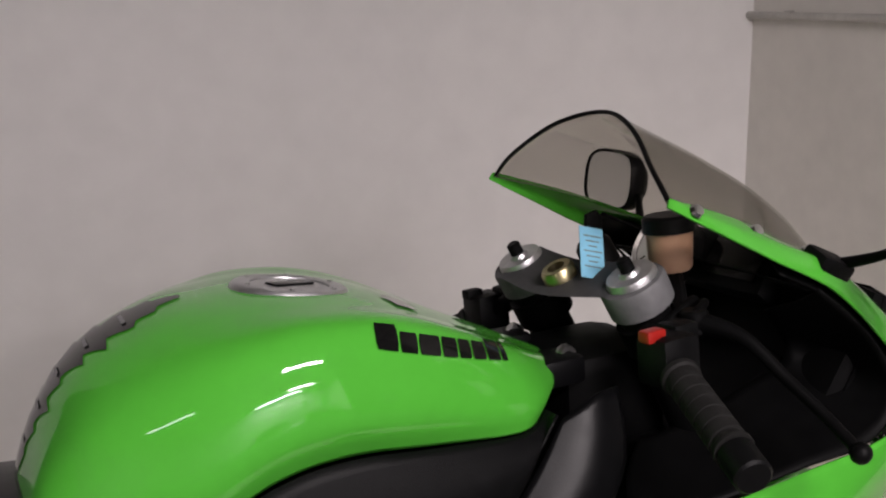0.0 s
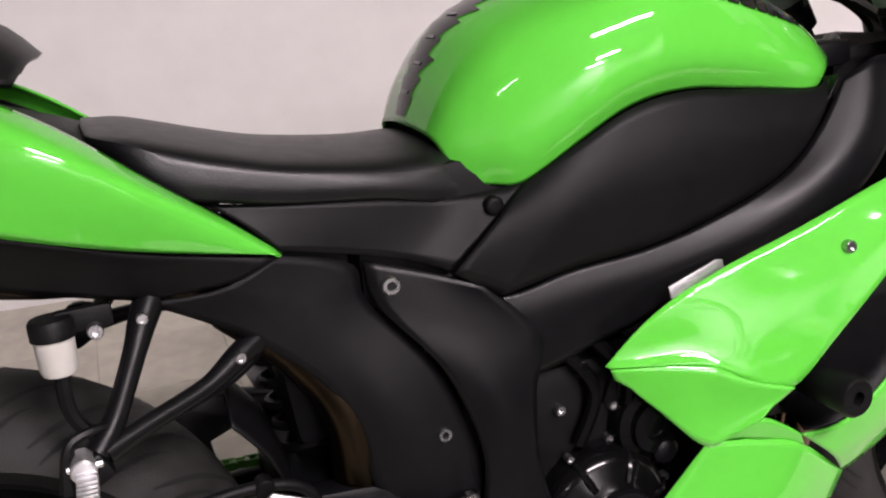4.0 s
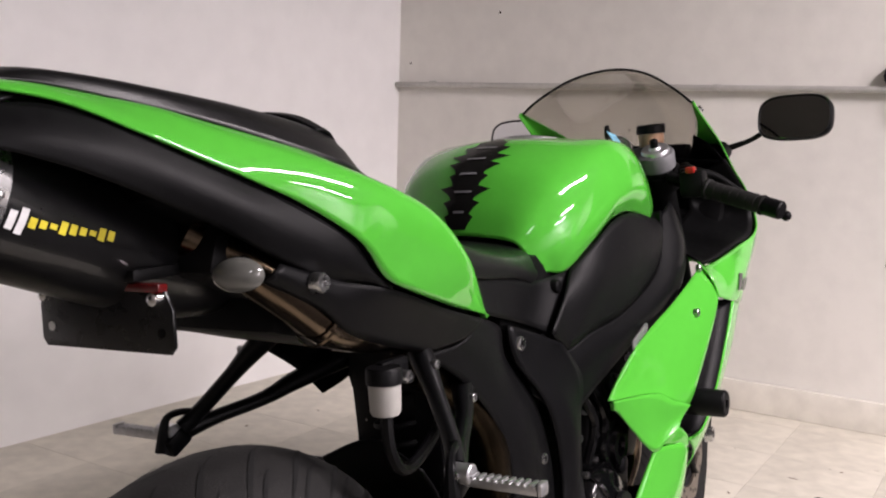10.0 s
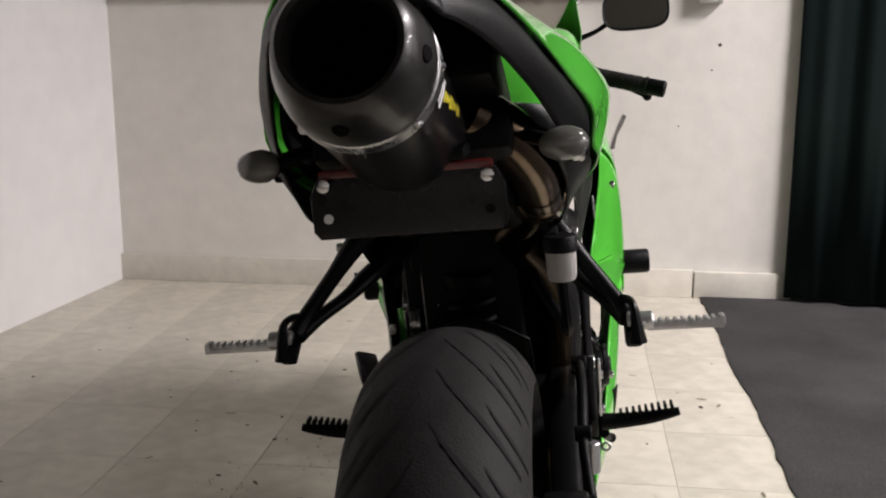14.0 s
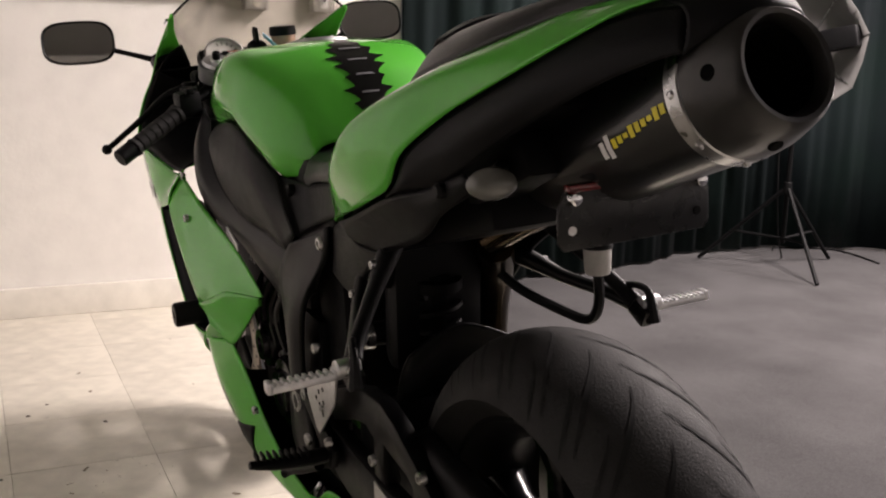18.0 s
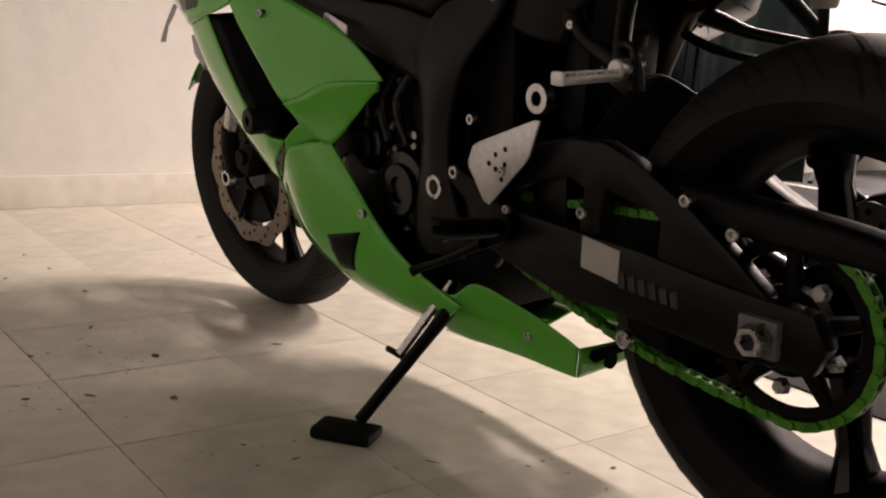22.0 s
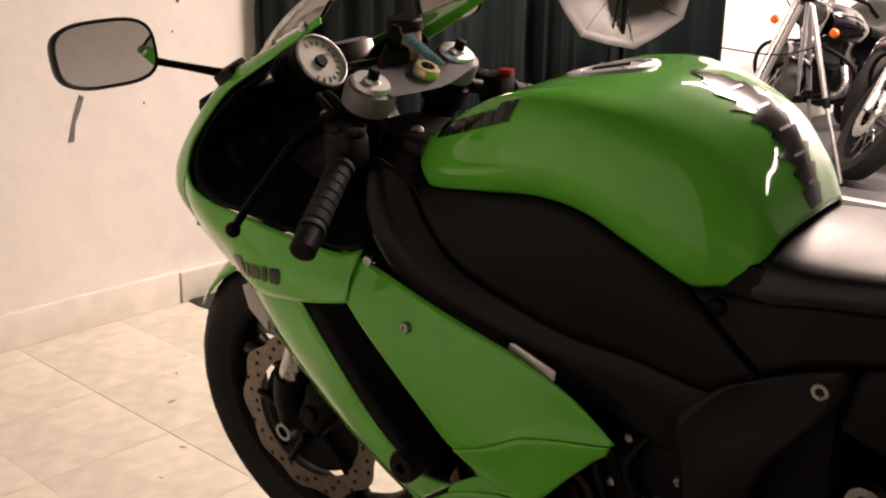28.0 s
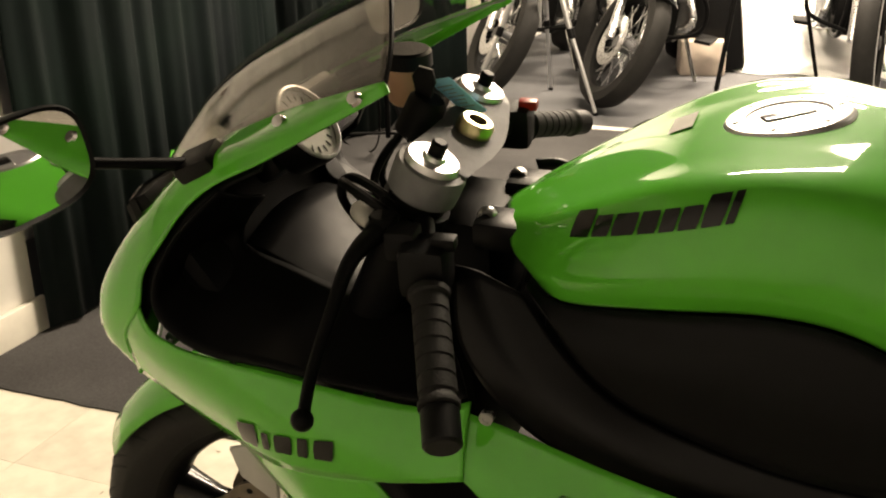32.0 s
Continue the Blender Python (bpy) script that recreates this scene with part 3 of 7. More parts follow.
both("tail_lower_cowl", [
    [(0.112, 0.166, 0.783), (0.080, 0.166, 0.801), (0.046, 0.166, 0.836), (-0.004, 0.146, 0.871), (-0.052, 0.127, 0.898), (-0.102, 0.112, 0.922), (-0.152, 0.090, 0.948), (-0.205, 0.064, 0.966), (-0.245, 0.046, 0.968)],
    [(0.105, 0.165, 0.780), (0.060, 0.164, 0.803), (0.005, 0.156, 0.836), (-0.08, 0.134, 0.880), (-0.17, 0.100, 0.924), (-0.225, 0.076, 0.941), (-0.254, 0.057, 0.949)],
    [(0.100, 0.148, 0.786), (0.040, 0.146, 0.795), (-0.02, 0.140, 0.820), (-0.10, 0.118, 0.866), (-0.18, 0.094, 0.905), (-0.230, 0.074, 0.925), (-0.258, 0.061, 0.934)],
], PLASTIC, 30, 9, label="matte black lower tail cowl")
RIM = [
    [(-0.190, 0.046, 0.978), (-0.205, 0.025, 0.988), (-0.210, 0.0, 0.991), (-0.205, -0.025, 0.988), (-0.190, -0.046, 0.978)],
    [(-0.240, 0.050, 0.969), (-0.252, 0.028, 0.983), (-0.256, 0.0, 0.987), (-0.252, -0.028, 0.983), (-0.240, -0.050, 0.969)],
    [(-0.257, 0.057, 0.952), (-0.276, 0.032, 0.970), (-0.284, 0.0, 0.975), (-0.276, -0.032, 0.970), (-0.257, -0.057, 0.952)],
    [(-0.260, 0.064, 0.932), (-0.285, 0.036, 0.956), (-0.295, 0.0, 0.963), (-0.285, -0.036, 0.956), (-0.260, -0.064, 0.932)],
]
part("tail_end", sheet(skin(RIM, 24, 10)), PLASTIC, bike, thick=0.003)
both("subframe_cover", [
    [(0.345, 0.1395, 0.711), (0.221, 0.162, 0.742), (0.110, 0.168, 0.779), (0.040, 0.150, 0.798), (-0.03, 0.140, 0.822)],
    [(0.300, 0.139, 0.695), (0.180, 0.150, 0.735), (0.090, 0.154, 0.762), (0.030, 0.151, 0.785), (-0.04, 0.142, 0.815)],
    [(0.225, 0.128, 0.690), (0.135, 0.135, 0.716), (0.068, 0.140, 0.740), (0.022, 0.140, 0.772), (-0.045, 0.130, 0.806)],
], PLASTIC, 26, 7, label="black rear subframe cover")
bolt(0.007, -0.152, 0.800, 0.010, -1, bike, h=0.008)
part("push_clip", lathe([(0, 0.003), (0.006, 0.003), (0.009, 0.0), (0.009, -0.01)], (0.007, 0.152, 0.800), (0, 1, 0), 16), BLACK, bike)
part("undertray", block(0.17, 0, 0.735, 0.30, 0.17, 0.06, 0.012, m=pose(0, 0, 0, 0, 15, 0)), PLASTIC, bike)
part("tail_core", block(0.045, 0, 0.860, 0.32, 0.17, 0.07, 0.012, m=pose(0, 0, 0, 0, 20.7, 0)), BLACK, bike)
part("tail_floor", block(0.0, 0, 0.815, 0.14, 0.19, 0.05, 0.012, m=pose(0, 0, 0, 0, 20, 0)), PLASTIC, bike)
part("splash_guard", block(0.365, 0, 0.58, 0.05, 0.14, 0.20, 0.02, m=pose(0, 0, 0, 0, -6, 0)), PLASTIC, bike)

# side covers, ducts, frame
both("seat_side_cover", [
    [(0.292, 0.124, 0.769), (0.37, 0.129, 0.757), (0.46, 0.126, 0.745), (0.535, 0.121, 0.733), (0.603, 0.136, 0.736)],
    [(0.325, 0.134, 0.742), (0.40, 0.131, 0.730), (0.47, 0.127, 0.715), (0.52, 0.127, 0.705), (0.558, 0.139, 0.699)],
    [(0.350, 0.137, 0.717), (0.41, 0.131, 0.701), (0.46, 0.130, 0.687), (0.49, 0.134, 0.677), (0.513, 0.142, 0.666)],
], PLASTIC, 26, 7, label="black seat side cover")
both("knee_cover", [
    [(0.603, 0.139, 0.736), (0.662, 0.155, 0.770), (0.712, 0.161, 0.792), (0.767, 0.163, 0.798), (0.853, 0.158, 0.787), (0.947, 0.142, 0.774), (0.985, 0.115, 0.780)],
    [(0.557, 0.147, 0.700), (0.63, 0.165, 0.712), (0.70, 0.172, 0.724), (0.77, 0.176, 0.735), (0.86, 0.174, 0.742), (0.94, 0.160, 0.755), (0.985, 0.130, 0.782)],
    [(0.514, 0.148, 0.664), (0.555, 0.147, 0.635), (0.562, 0.148, 0.630), (0.571, 0.149, 0.631), (0.640, 0.156, 0.643), (0.72, 0.164, 0.648), (0.80, 0.168, 0.664), (0.884, 0.167, 0.696), (0.935, 0.161, 0.738), (0.980, 0.148, 0.787)],
], PLASTIC, 34, 9, label="matte black air duct cover")
both("frame_spar", [
    [(0.513, 0.139, 0.662), (0.562, 0.145, 0.627), (0.640, 0.154, 0.639), (0.72, 0.163, 0.644), (0.80, 0.167, 0.660), (0.886, 0.167, 0.692), (0.939, 0.160, 0.734), (0.984, 0.147, 0.783)],
    [(0.475, 0.128, 0.640), (0.560, 0.148, 0.600), (0.66, 0.163, 0.607), (0.75, 0.174, 0.617), (0.84, 0.184, 0.638), (0.925, 0.189, 0.682), (0.99, 0.178, 0.735), (1.02, 0.150, 0.800)],
    [(0.480, 0.136, 0.585), (0.575, 0.146, 0.535), (0.675, 0.152, 0.555), (0.79, 0.162, 0.588), (0.88, 0.178, 0.618), (0.97, 0.186, 0.662), (1.035, 0.172, 0.730), (1.05, 0.142, 0.800)],
], FRAME, 36, 10, 0.004, label="black aluminium frame spar")
both("frame_leg", [
    [(0.430, 0.122, 0.688), (0.440, 0.126, 0.640), (0.495, 0.145, 0.566), (0.526, 0.147, 0.476), (0.522, 0.148, 0.410), (0.500, 0.148, 0.345), (0.500, 0.145, 0.295)],
    [(0.490, 0.131, 0.668), (0.510, 0.141, 0.610), (0.545, 0.156, 0.540), (0.557, 0.156, 0.466), (0.556, 0.156, 0.400), (0.555, 0.156, 0.340), (0.545, 0.150, 0.290)],
    [(0.545, 0.147, 0.645), (0.600, 0.150, 0.580), (0.588, 0.150, 0.520), (0.586, 0.150, 0.436), (0.604, 0.150, 0.360), (0.604, 0.150, 0.310), (0.585, 0.147, 0.285)],
], FRAME, 30, 8, 0.006, label="black frame leg")
STRUT = [
    [(0.345, 0.134, 0.712), (0.420, 0.121, 0.686), (0.431, 0.121, 0.644), (0.440, 0.121, 0.620)],
    [(0.290, 0.137, 0.690), (0.350, 0.131, 0.662), (0.375, 0.125, 0.630), (0.390, 0.121, 0.605)],
    [(0.222, 0.128, 0.688), (0.285, 0.128, 0.650), (0.315, 0.122, 0.625), (0.340, 0.117, 0.598)],
]
part("rear_strut_cover", sheet(skin(STRUT, 20, 8)), PLASTIC, bike, "black rear strut cover", thick=0.004)
part("rear_strut_cover", sheet(skin(flip([
    [(0.345, 0.134, 0.712), (0.420, 0.121, 0.686), (0.431, 0.121, 0.644), (0.492, 0.134, 0.566), (0.522, 0.139, 0.476), (0.528, 0.138, 0.400)],
    [(0.290, 0.137, 0.690), (0.360, 0.133, 0.655), (0.402, 0.134, 0.610), (0.440, 0.145, 0.540), (0.465, 0.145, 0.465), (0.483, 0.140, 0.400)],
    [(0.222, 0.128, 0.688), (0.301, 0.131, 0.641), (0.374, 0.133, 0.573), (0.403, 0.133, 0.509), (0.411, 0.133, 0.453), (0.440, 0.130, 0.405)],
]), 30, 8)), PLASTIC, bike, "black rear strut cover", thick=0.004)
for s in (1, -1):
    for bx, by, bz, br in ((0.453, 0.130, 0.660, 0.010), (0.489, 0.140, 0.494, 0.008), (0.504, 0.158, 0.421, 0.010), (0.515, 0.156, 0.341, 0.010), (0.528, 0.152, 0.309, 0.011)):
        bolt(bx, s * by, bz, br, s, bike)
    part("push_clip", lathe([(0, 0.002), (0.005, 0.003), (0.0085, 0.002), (0.010, 0.0), (0.010, -0.01)], (0.568, s * 0.137, 0.719), (0, s, 0), 16), BLACK, bike, "black plastic push clip")
    part("pivot_bolt", lathe([(0.011, 0.0), (0.011, 0.006), (0.017, 0.006), (0.019, 0.0), (0.019, -0.01)], (0.551, s * 0.156, 0.393), (0, s, 0), 20), STEEL, bike, "hollow steel pivot bolt")
core = bmesh.new()
block(0.70, 0, 0.70, 0.55, 0.24, 0.14, 0.02, core)
block(0.50, 0, 0.55, 0.12, 0.22, 0.42, 0.02, core)
block(0.43, 0, 0.66, 0.16, 0.17, 0.12, 0.02, core)
block(0.95, 0, 0.685, 0.12, 0.16, 0.15, 0.02, core)
block(1.10, 0, 0.745, 0.13, 0.14, 0.13, 0.03, core)
block(1.10, 0, 0.60, 0.12, 0.24, 0.22, 0.02, core)
part("frame_core", core, BLACK, bike)
for s in (1, -1):
    part("frame_badge", slab([(0.735, 0.590), (0.795, 0.604), (0.800, 0.608), (0.798, 0.618), (0.790, 0.620), (0.733, 0.604)], s * 0.1805, s * 0.1835, 0.001), ALU, bike, "small silver frame badge")

# engine
engine = part("engine", block(0.68, 0, 0.41, 0.34, 0.26, 0.24, 0.03), BLACK, bike, "black engine block")
part("cylinder_head", block(0.80, 0, 0.52, 0.20, 0.28, 0.20, 0.02, m=pose(0, 0, 0, 0, 25, 0)), BLACK, engine)
part("oil_sump", block(0.64, 0, 0.26, 0.30, 0.22, 0.12, 0.03), BLACK, engine)
part("starter_cover", block(0.62, 0, 0.55, 0.10, 0.24, 0.08, 0.02), BLACK, engine)
for s, cx, cz, r, yy in ((1, 0.640, 0.375, 0.060, 0.140), (-1, 0.725, 0.445, 0.045, 0.140), (1, 0.735, 0.43, 0.04, 0.14)):
    part("engine_cover", lathe([(0, 0.016), (r * 0.30, 0.016), (r * 0.34, 0.022), (r * 0.62, 0.022), (r * 0.66, 0.014), (r * 0.92, 0.012), (r, 0.003), (r, -0.02)], (cx, s * yy, cz), (0, s, 0), 36), GLOSS, engine, "round black engine cover")
    for k in range(8):
        a = k * math.pi / 4 + 0.2
        bolt(cx + r * 1.08 * math.cos(a), s * (yy - 0.005), cz + r * 1.08 * math.sin(a), 0.005, s, engine)
CL = (0.662, -0.135, 0.357)
clutch = part("clutch_cover", lathe([(0, 0.046), (0.030, 0.046), (0.040, 0.042), (0.047, 0.034), (0.064, 0.030), (0.072, 0.022), (0.078, 0.006), (0.078, -0.03)], CL, (0, -1, 0), 40), GLOSS, engine, "gloss black domed clutch cover")
part("clutch_cap", lathe([(0, 0.012), (0.012, 0.012), (0.016, 0.008), (0.034, 0.007), (0.036, 0.0)], (CL[0] + 0.004, -0.181, CL[2] + 0.004), (0, -1, 0), 32), FRAME, clutch)
for k in range(7):
    a = k * 2 * math.pi / 7 + 0.25
    e = Vector((math.cos(a), 0, math.sin(a)))
    bolt(CL[0] + 0.080 * e.x, -0.143, CL[2] + 0.080 * e.z, 0.005, -1, clutch)
    part("clutch_rib", tube([Vector(CL) + e * 0.044 + Vector((0, -0.036, 0)), Vector(CL) + e * 0.062 + Vector((0, -0.029, 0)), Vector(CL) + e * 0.076 + Vector((0, -0.014, 0))], [0.004, 0.005, 0.004], 8, 6), GLOSS, clutch)
part("oil_cap", lathe([(0, 0.014), (0.010, 0.014), (0.015, 0.010), (0.016, -0.01)], (0.735, -0.150, 0.415), (0, -1, 0), 12), FRAME, engine)
part("cam_chain_cover", slab([(0.70, 0.43), (0.76, 0.40), (0.80, 0.46), (0.79, 0.53), (0.73, 0.55), (0.69, 0.50)], -0.128, -0.142, 0.006, 24), GLOSS, engine)
rng = random.Random(4)
for s in (1, -1):
    for k in range(14):
        bx, bz = rng.uniform(0.58, 0.84), rng.uniform(0.44, 0.58)
        bolt(bx, s * 0.135, bz, 0.006, s, engine)
    for k in range(4):
        part("hose", tube([(0.62 + 0.04 * k, s * 0.13, 0.56), (0.66 + 0.04 * k, s * 0.145, 0.50), (0.64 + 0.05 * k, s * 0.14, 0.44)], 0.008, 8, 14), GLOSS, engine)
for k in range(4):
    part("exhaust_header", tube([(0.90, -0.09 + 0.06 * k, 0.47), (0.98, -0.08 + 0.053 * k, 0.36), (0.92, -0.05 + 0.033 * k, 0.25), (0.72, -0.02 + 0.013 * k, 0.20)], 0.018, 10, 16), BRONZE, bike)

# swingarm
part("swingarm_beam", slab([(0.50, 0.44), (0.40, 0.455), (0.32, 0.462), (0.25, 0.460), (0.17, 0.415), (0.05, 0.358), (-0.05, 0.350), (-0.065, 0.318), (-0.05, 0.288), (0.03, 0.275), (0.15, 0.270), (0.26, 0.262), (0.40, 0.30), (0.50, 0.33)], -0.098, -0.135, 0.008), FRAME, bike, "black pressed alloy swingarm beam")
part("swingarm_rib", slab([(0.40, 0.43), (0.27, 0.435), (0.12, 0.365), (0.10, 0.345), (0.27, 0.395), (0.40, 0.39)], -0.135, -0.139, 0.003), FRAME, bike)
lower = slab([(0.50, 0.395), (0.36, 0.382), (0.27, 0.376), (0.18, 0.372), (0.06, 0.358), (-0.05, 0.352), (-0.068, 0.318), (-0.05, 0.285), (0.05, 0.278), (0.16, 0.285), (0.30, 0.285), (0.42, 0.31), (0.50, 0.34)], 0.118, 0.146, 0.008)
part("swingarm_beam", lower, FRAME, bike, "black swingarm beam with maker stickers")
part("swingarm_brace", slab([(0.46, 0.44), (0.36, 0.475), (0.31, 0.488), (0.241, 0.490), (0.194, 0.474), (0.111, 0.431), (0.05, 0.389), (0.0, 0.350), (0.06, 0.355), (0.156, 0.364), (0.152, 0.411), (0.168, 0.420), (0.237, 0.433), (0.245, 0.395), (0.242, 0.374), (0.280, 0.376), (0.274, 0.43), (0.30, 0.440), (0.345, 0.43), (0.43, 0.40)], 0.116, 0.142, 0.005), FRAME, bike, "black swingarm brace with a window over the chain")
part("swingarm_bridge", block(0.36, 0, 0.40, 0.07, 0.24, 0.10, 0.02), FRAME, bike)
part("swingarm_sticker", slab([(0.207, 0.326), (0.268, 0.334), (0.266, 0.374), (0.205, 0.366)], 0.1465, 0.1478, 0), MILK, bike, "worn silver notice sticker")
for k in range(6):
    part("swingarm_mark_bar", slab([(0.205 - 0.016 * k, 0.322 - 0.001 * k), (0.195 - 0.016 * k, 0.322 - 0.001 * k), (0.198 - 0.016 * k, 0.342 - 0.001 * k), (0.208 - 0.016 * k, 0.338 - 0.001 * k)], 0.1465, 0.1475, 0), FAINT, bike)
for bx, bz in ((0.271, 0.401), (0.114, 0.441), (0.05, 0.415)):
    bolt(bx, 0.143, bz, 0.008, 1, bike)
bolt(0.19, 0.15, 0.262, 0.011, 1, bike)
part("axle_block", block(0.006, 0.150, 0.316, 0.048, 0.012, 0.042, 0.003), CLAMPM, bike, "alloy chain adjuster block")
part("axle_nut", lathe([(0.010, 0.0), (0.010, 0.02), (0.016, 0.02), (0.019, 0.012), (0.019, 0.0)], (0.002, 0.156, 0.316), (0, 1, 0), 6), STEEL, bike)
part("axle_nut", lathe([(0, 0.014), (0.016, 0.014), (0.018, 0.0)], (0.0, -0.136, 0.316), (0, -1, 0), 12), STEEL, bike)
part("wheel_hugger", sheet(skin([
    [(0.335, 0.080, 0.44), (0.315, 0.080, 0.49), (0.285, 0.078, 0.53)],
    [(0.345, 0.0, 0.45), (0.325, 0.0, 0.51), (0.29, 0.0, 0.56)],
    [(0.335, -0.080, 0.44), (0.315, -0.080, 0.49), (0.285, -0.078, 0.53)]], 14, 12)), PLASTIC, bike, thick=0.003)
part("chain_guard", sheet(skin([
    [(0.20, 0.090, 0.462), (0.085, 0.092, 0.451), (0.0, 0.092, 0.445), (-0.08, 0.092, 0.437), (-0.17, 0.092, 0.420)],
    [(0.20, 0.118, 0.456), (0.085, 0.120, 0.444), (0.0, 0.120, 0.438), (-0.08, 0.120, 0.430), (-0.17, 0.118, 0.412)],
    [(0.17, 0.122, 0.425), (0.06, 0.124, 0.410), (-0.02, 0.124, 0.404), (-0.08, 0.123, 0.402), (-0.155, 0.119, 0.395)]], 20, 9)), PLASTIC, bike, "black chain guard", thick=0.003)
shock = tube([(0.40, 0.0, 0.36), (0.36, 0.0, 0.62)], 0.03, 14, 6)
shock_ob = part("shock_absorber", shock, BLACK, bike, "black rear shock absorber")
part("shock_spring", tube([Vector((0.385 - 0.030 * f + 0.034 * math.cos(f * 40), 0.034 * math.sin(f * 40), 0.42 + 0.17 * f)) for f in np.linspace(0, 1, 110)], 0.0055, 6, 160), BLACK, shock_ob)
part("shock_collar", lathe([(0.030, -0.010), (0.038, -0.008), (0.038, 0.008), (0.030, 0.010)], (0.354, 0.0, 0.605), (-0.15, 0, 1), 24, closed=True), BLACK, shock_ob)
# chrome rod added only to give a bright glint beside the shock
part("shock_glint_rod", rod((0.352, 0.045, 0.565), (0.352, 0.045, 0.610), 0.011, 14), CHROME, shock_ob, "chrome rod added for a bright glint beside the shock")


# wheels
def tyre_profile(R, W, rim):
    out = []
    h = W / 2
    for a in np.linspace(-1, 1, 25):
        ang2 = a * radians(78)
        rr = h / math.sin(radians(78)) * 1.02
        out.append((R - rr * 0.86 + rr * 0.86 * math.cos(ang2), rr * math.sin(ang2) * 0.98))
    return [(rim, -h * 0.66)] + [(rim + 0.012, -h * 0.80)] + out + [(rim + 0.012, h * 0.80)] + [(rim, h * 0.66)]


def wheel(name, c, R, W, spokes, parent, m=None, groove_n=26):
    rim_r = 0.218
    wide = W > 0.15
    deep = 0.034 if wide else 0.022
    prof = [(rim_r + 0.004, -W * 0.33), (rim_r - 0.006, -W * 0.32), (rim_r - 0.016, -W * 0.25), (rim_r - deep, -W * 0.12), (rim_r - deep, W * 0.12), (rim_r - 0.016, W * 0.25), (rim_r - 0.006, W * 0.32), (rim_r + 0.004, W * 0.33)]
    bm = lathe(prof + [(rim_r - 0.008, 0)], c, (0, 1, 0), 64, closed=True)
    wh = part(name, bm, BLACK, parent, "gloss black cast wheel", m=m)
    part("hub", rod((c[0], -0.055, c[2]), (c[0], 0.055, c[2]), 0.062 if wide else 0.045, 28), GLOSS, wh, m=m)
    for k in range(spokes):
        a = k * 2 * math.pi / spokes + 0.35
        d, sd = Vector((math.cos(a), 0, math.sin(a))), Vector((-math.sin(a), 0, math.cos(a)))
        sb = bmesh.new()
        tube([Vector(c) + d * 0.036, Vector(c) + d * 0.085, Vector(c) + d * 0.150, Vector(c) + d * (rim_r - 0.020)], [0.027, 0.0200, 0.0165, 0.027] if wide else [0.021, 0.0135, 0.0115, 0.019], 10, 10, sb)
        for v in sb.verts:
            v.co.y = c[1] + (v.co.y - c[1]) * 1.5
        part("spoke", sb, GLOSS, wh, m=m)
    part("tyre", lathe(tyre_profile(R, W, rim_r), c, (0, 1, 0), 96), RUBBER, wh, "worn black sport tyre with curved tread grooves", m=m, sharp=60)
    # tread grooves, raised a hair off the tyre
    pr = tyre_profile(R, W, rim_r)[2:-2]
    pr = np.array(pr)

    def at(phi, s):
        k = (s + 1) / 2 * (len(pr) - 1)
        i = min(int(k), len(pr) - 2)
        r, h = pr[i] * (1 - k + i) + pr[i + 1] * (k - i)
        tr_, th = pr[i + 1] - pr[i]
        ln = math.hypot(tr_, th)
        r, h = r + 0.0011 * th / ln, h - 0.0011 * tr_ / ln
        return (c[0] + r * math.cos(phi), h, c[2] + r * math.sin(phi))
    for k in range(groove_n):
        gm = bmesh.new()
        for side in (1, -1):
            ph = k * 2 * math.pi / groove_n + (0.5 if side < 0 else 0) * 2 * math.pi / groove_n
            for (s0, s1, sw, wd, lag) in ((0.05, 0.80, 0.36, 0.015, 0.0), (0.45, 0.92, 0.18, 0.012, 0.13)):
                g = []
                for i in range(10):
                    f = i / 9
                    s = side * (s0 + (s1 - s0) * f)
                    p0 = ph + lag + sw * (f ** 0.75)
                    w2 = wd * (math.sin(math.pi * min(max(f, 0.04), 0.96)) ** 0.5)
                    g.append([at(p0 - w2, s), at(p0 + w2, s)])
                sheet(np.array(g), gm)
        part("tread_groove", gm, GROOVE, wh, m=m)
    return wh


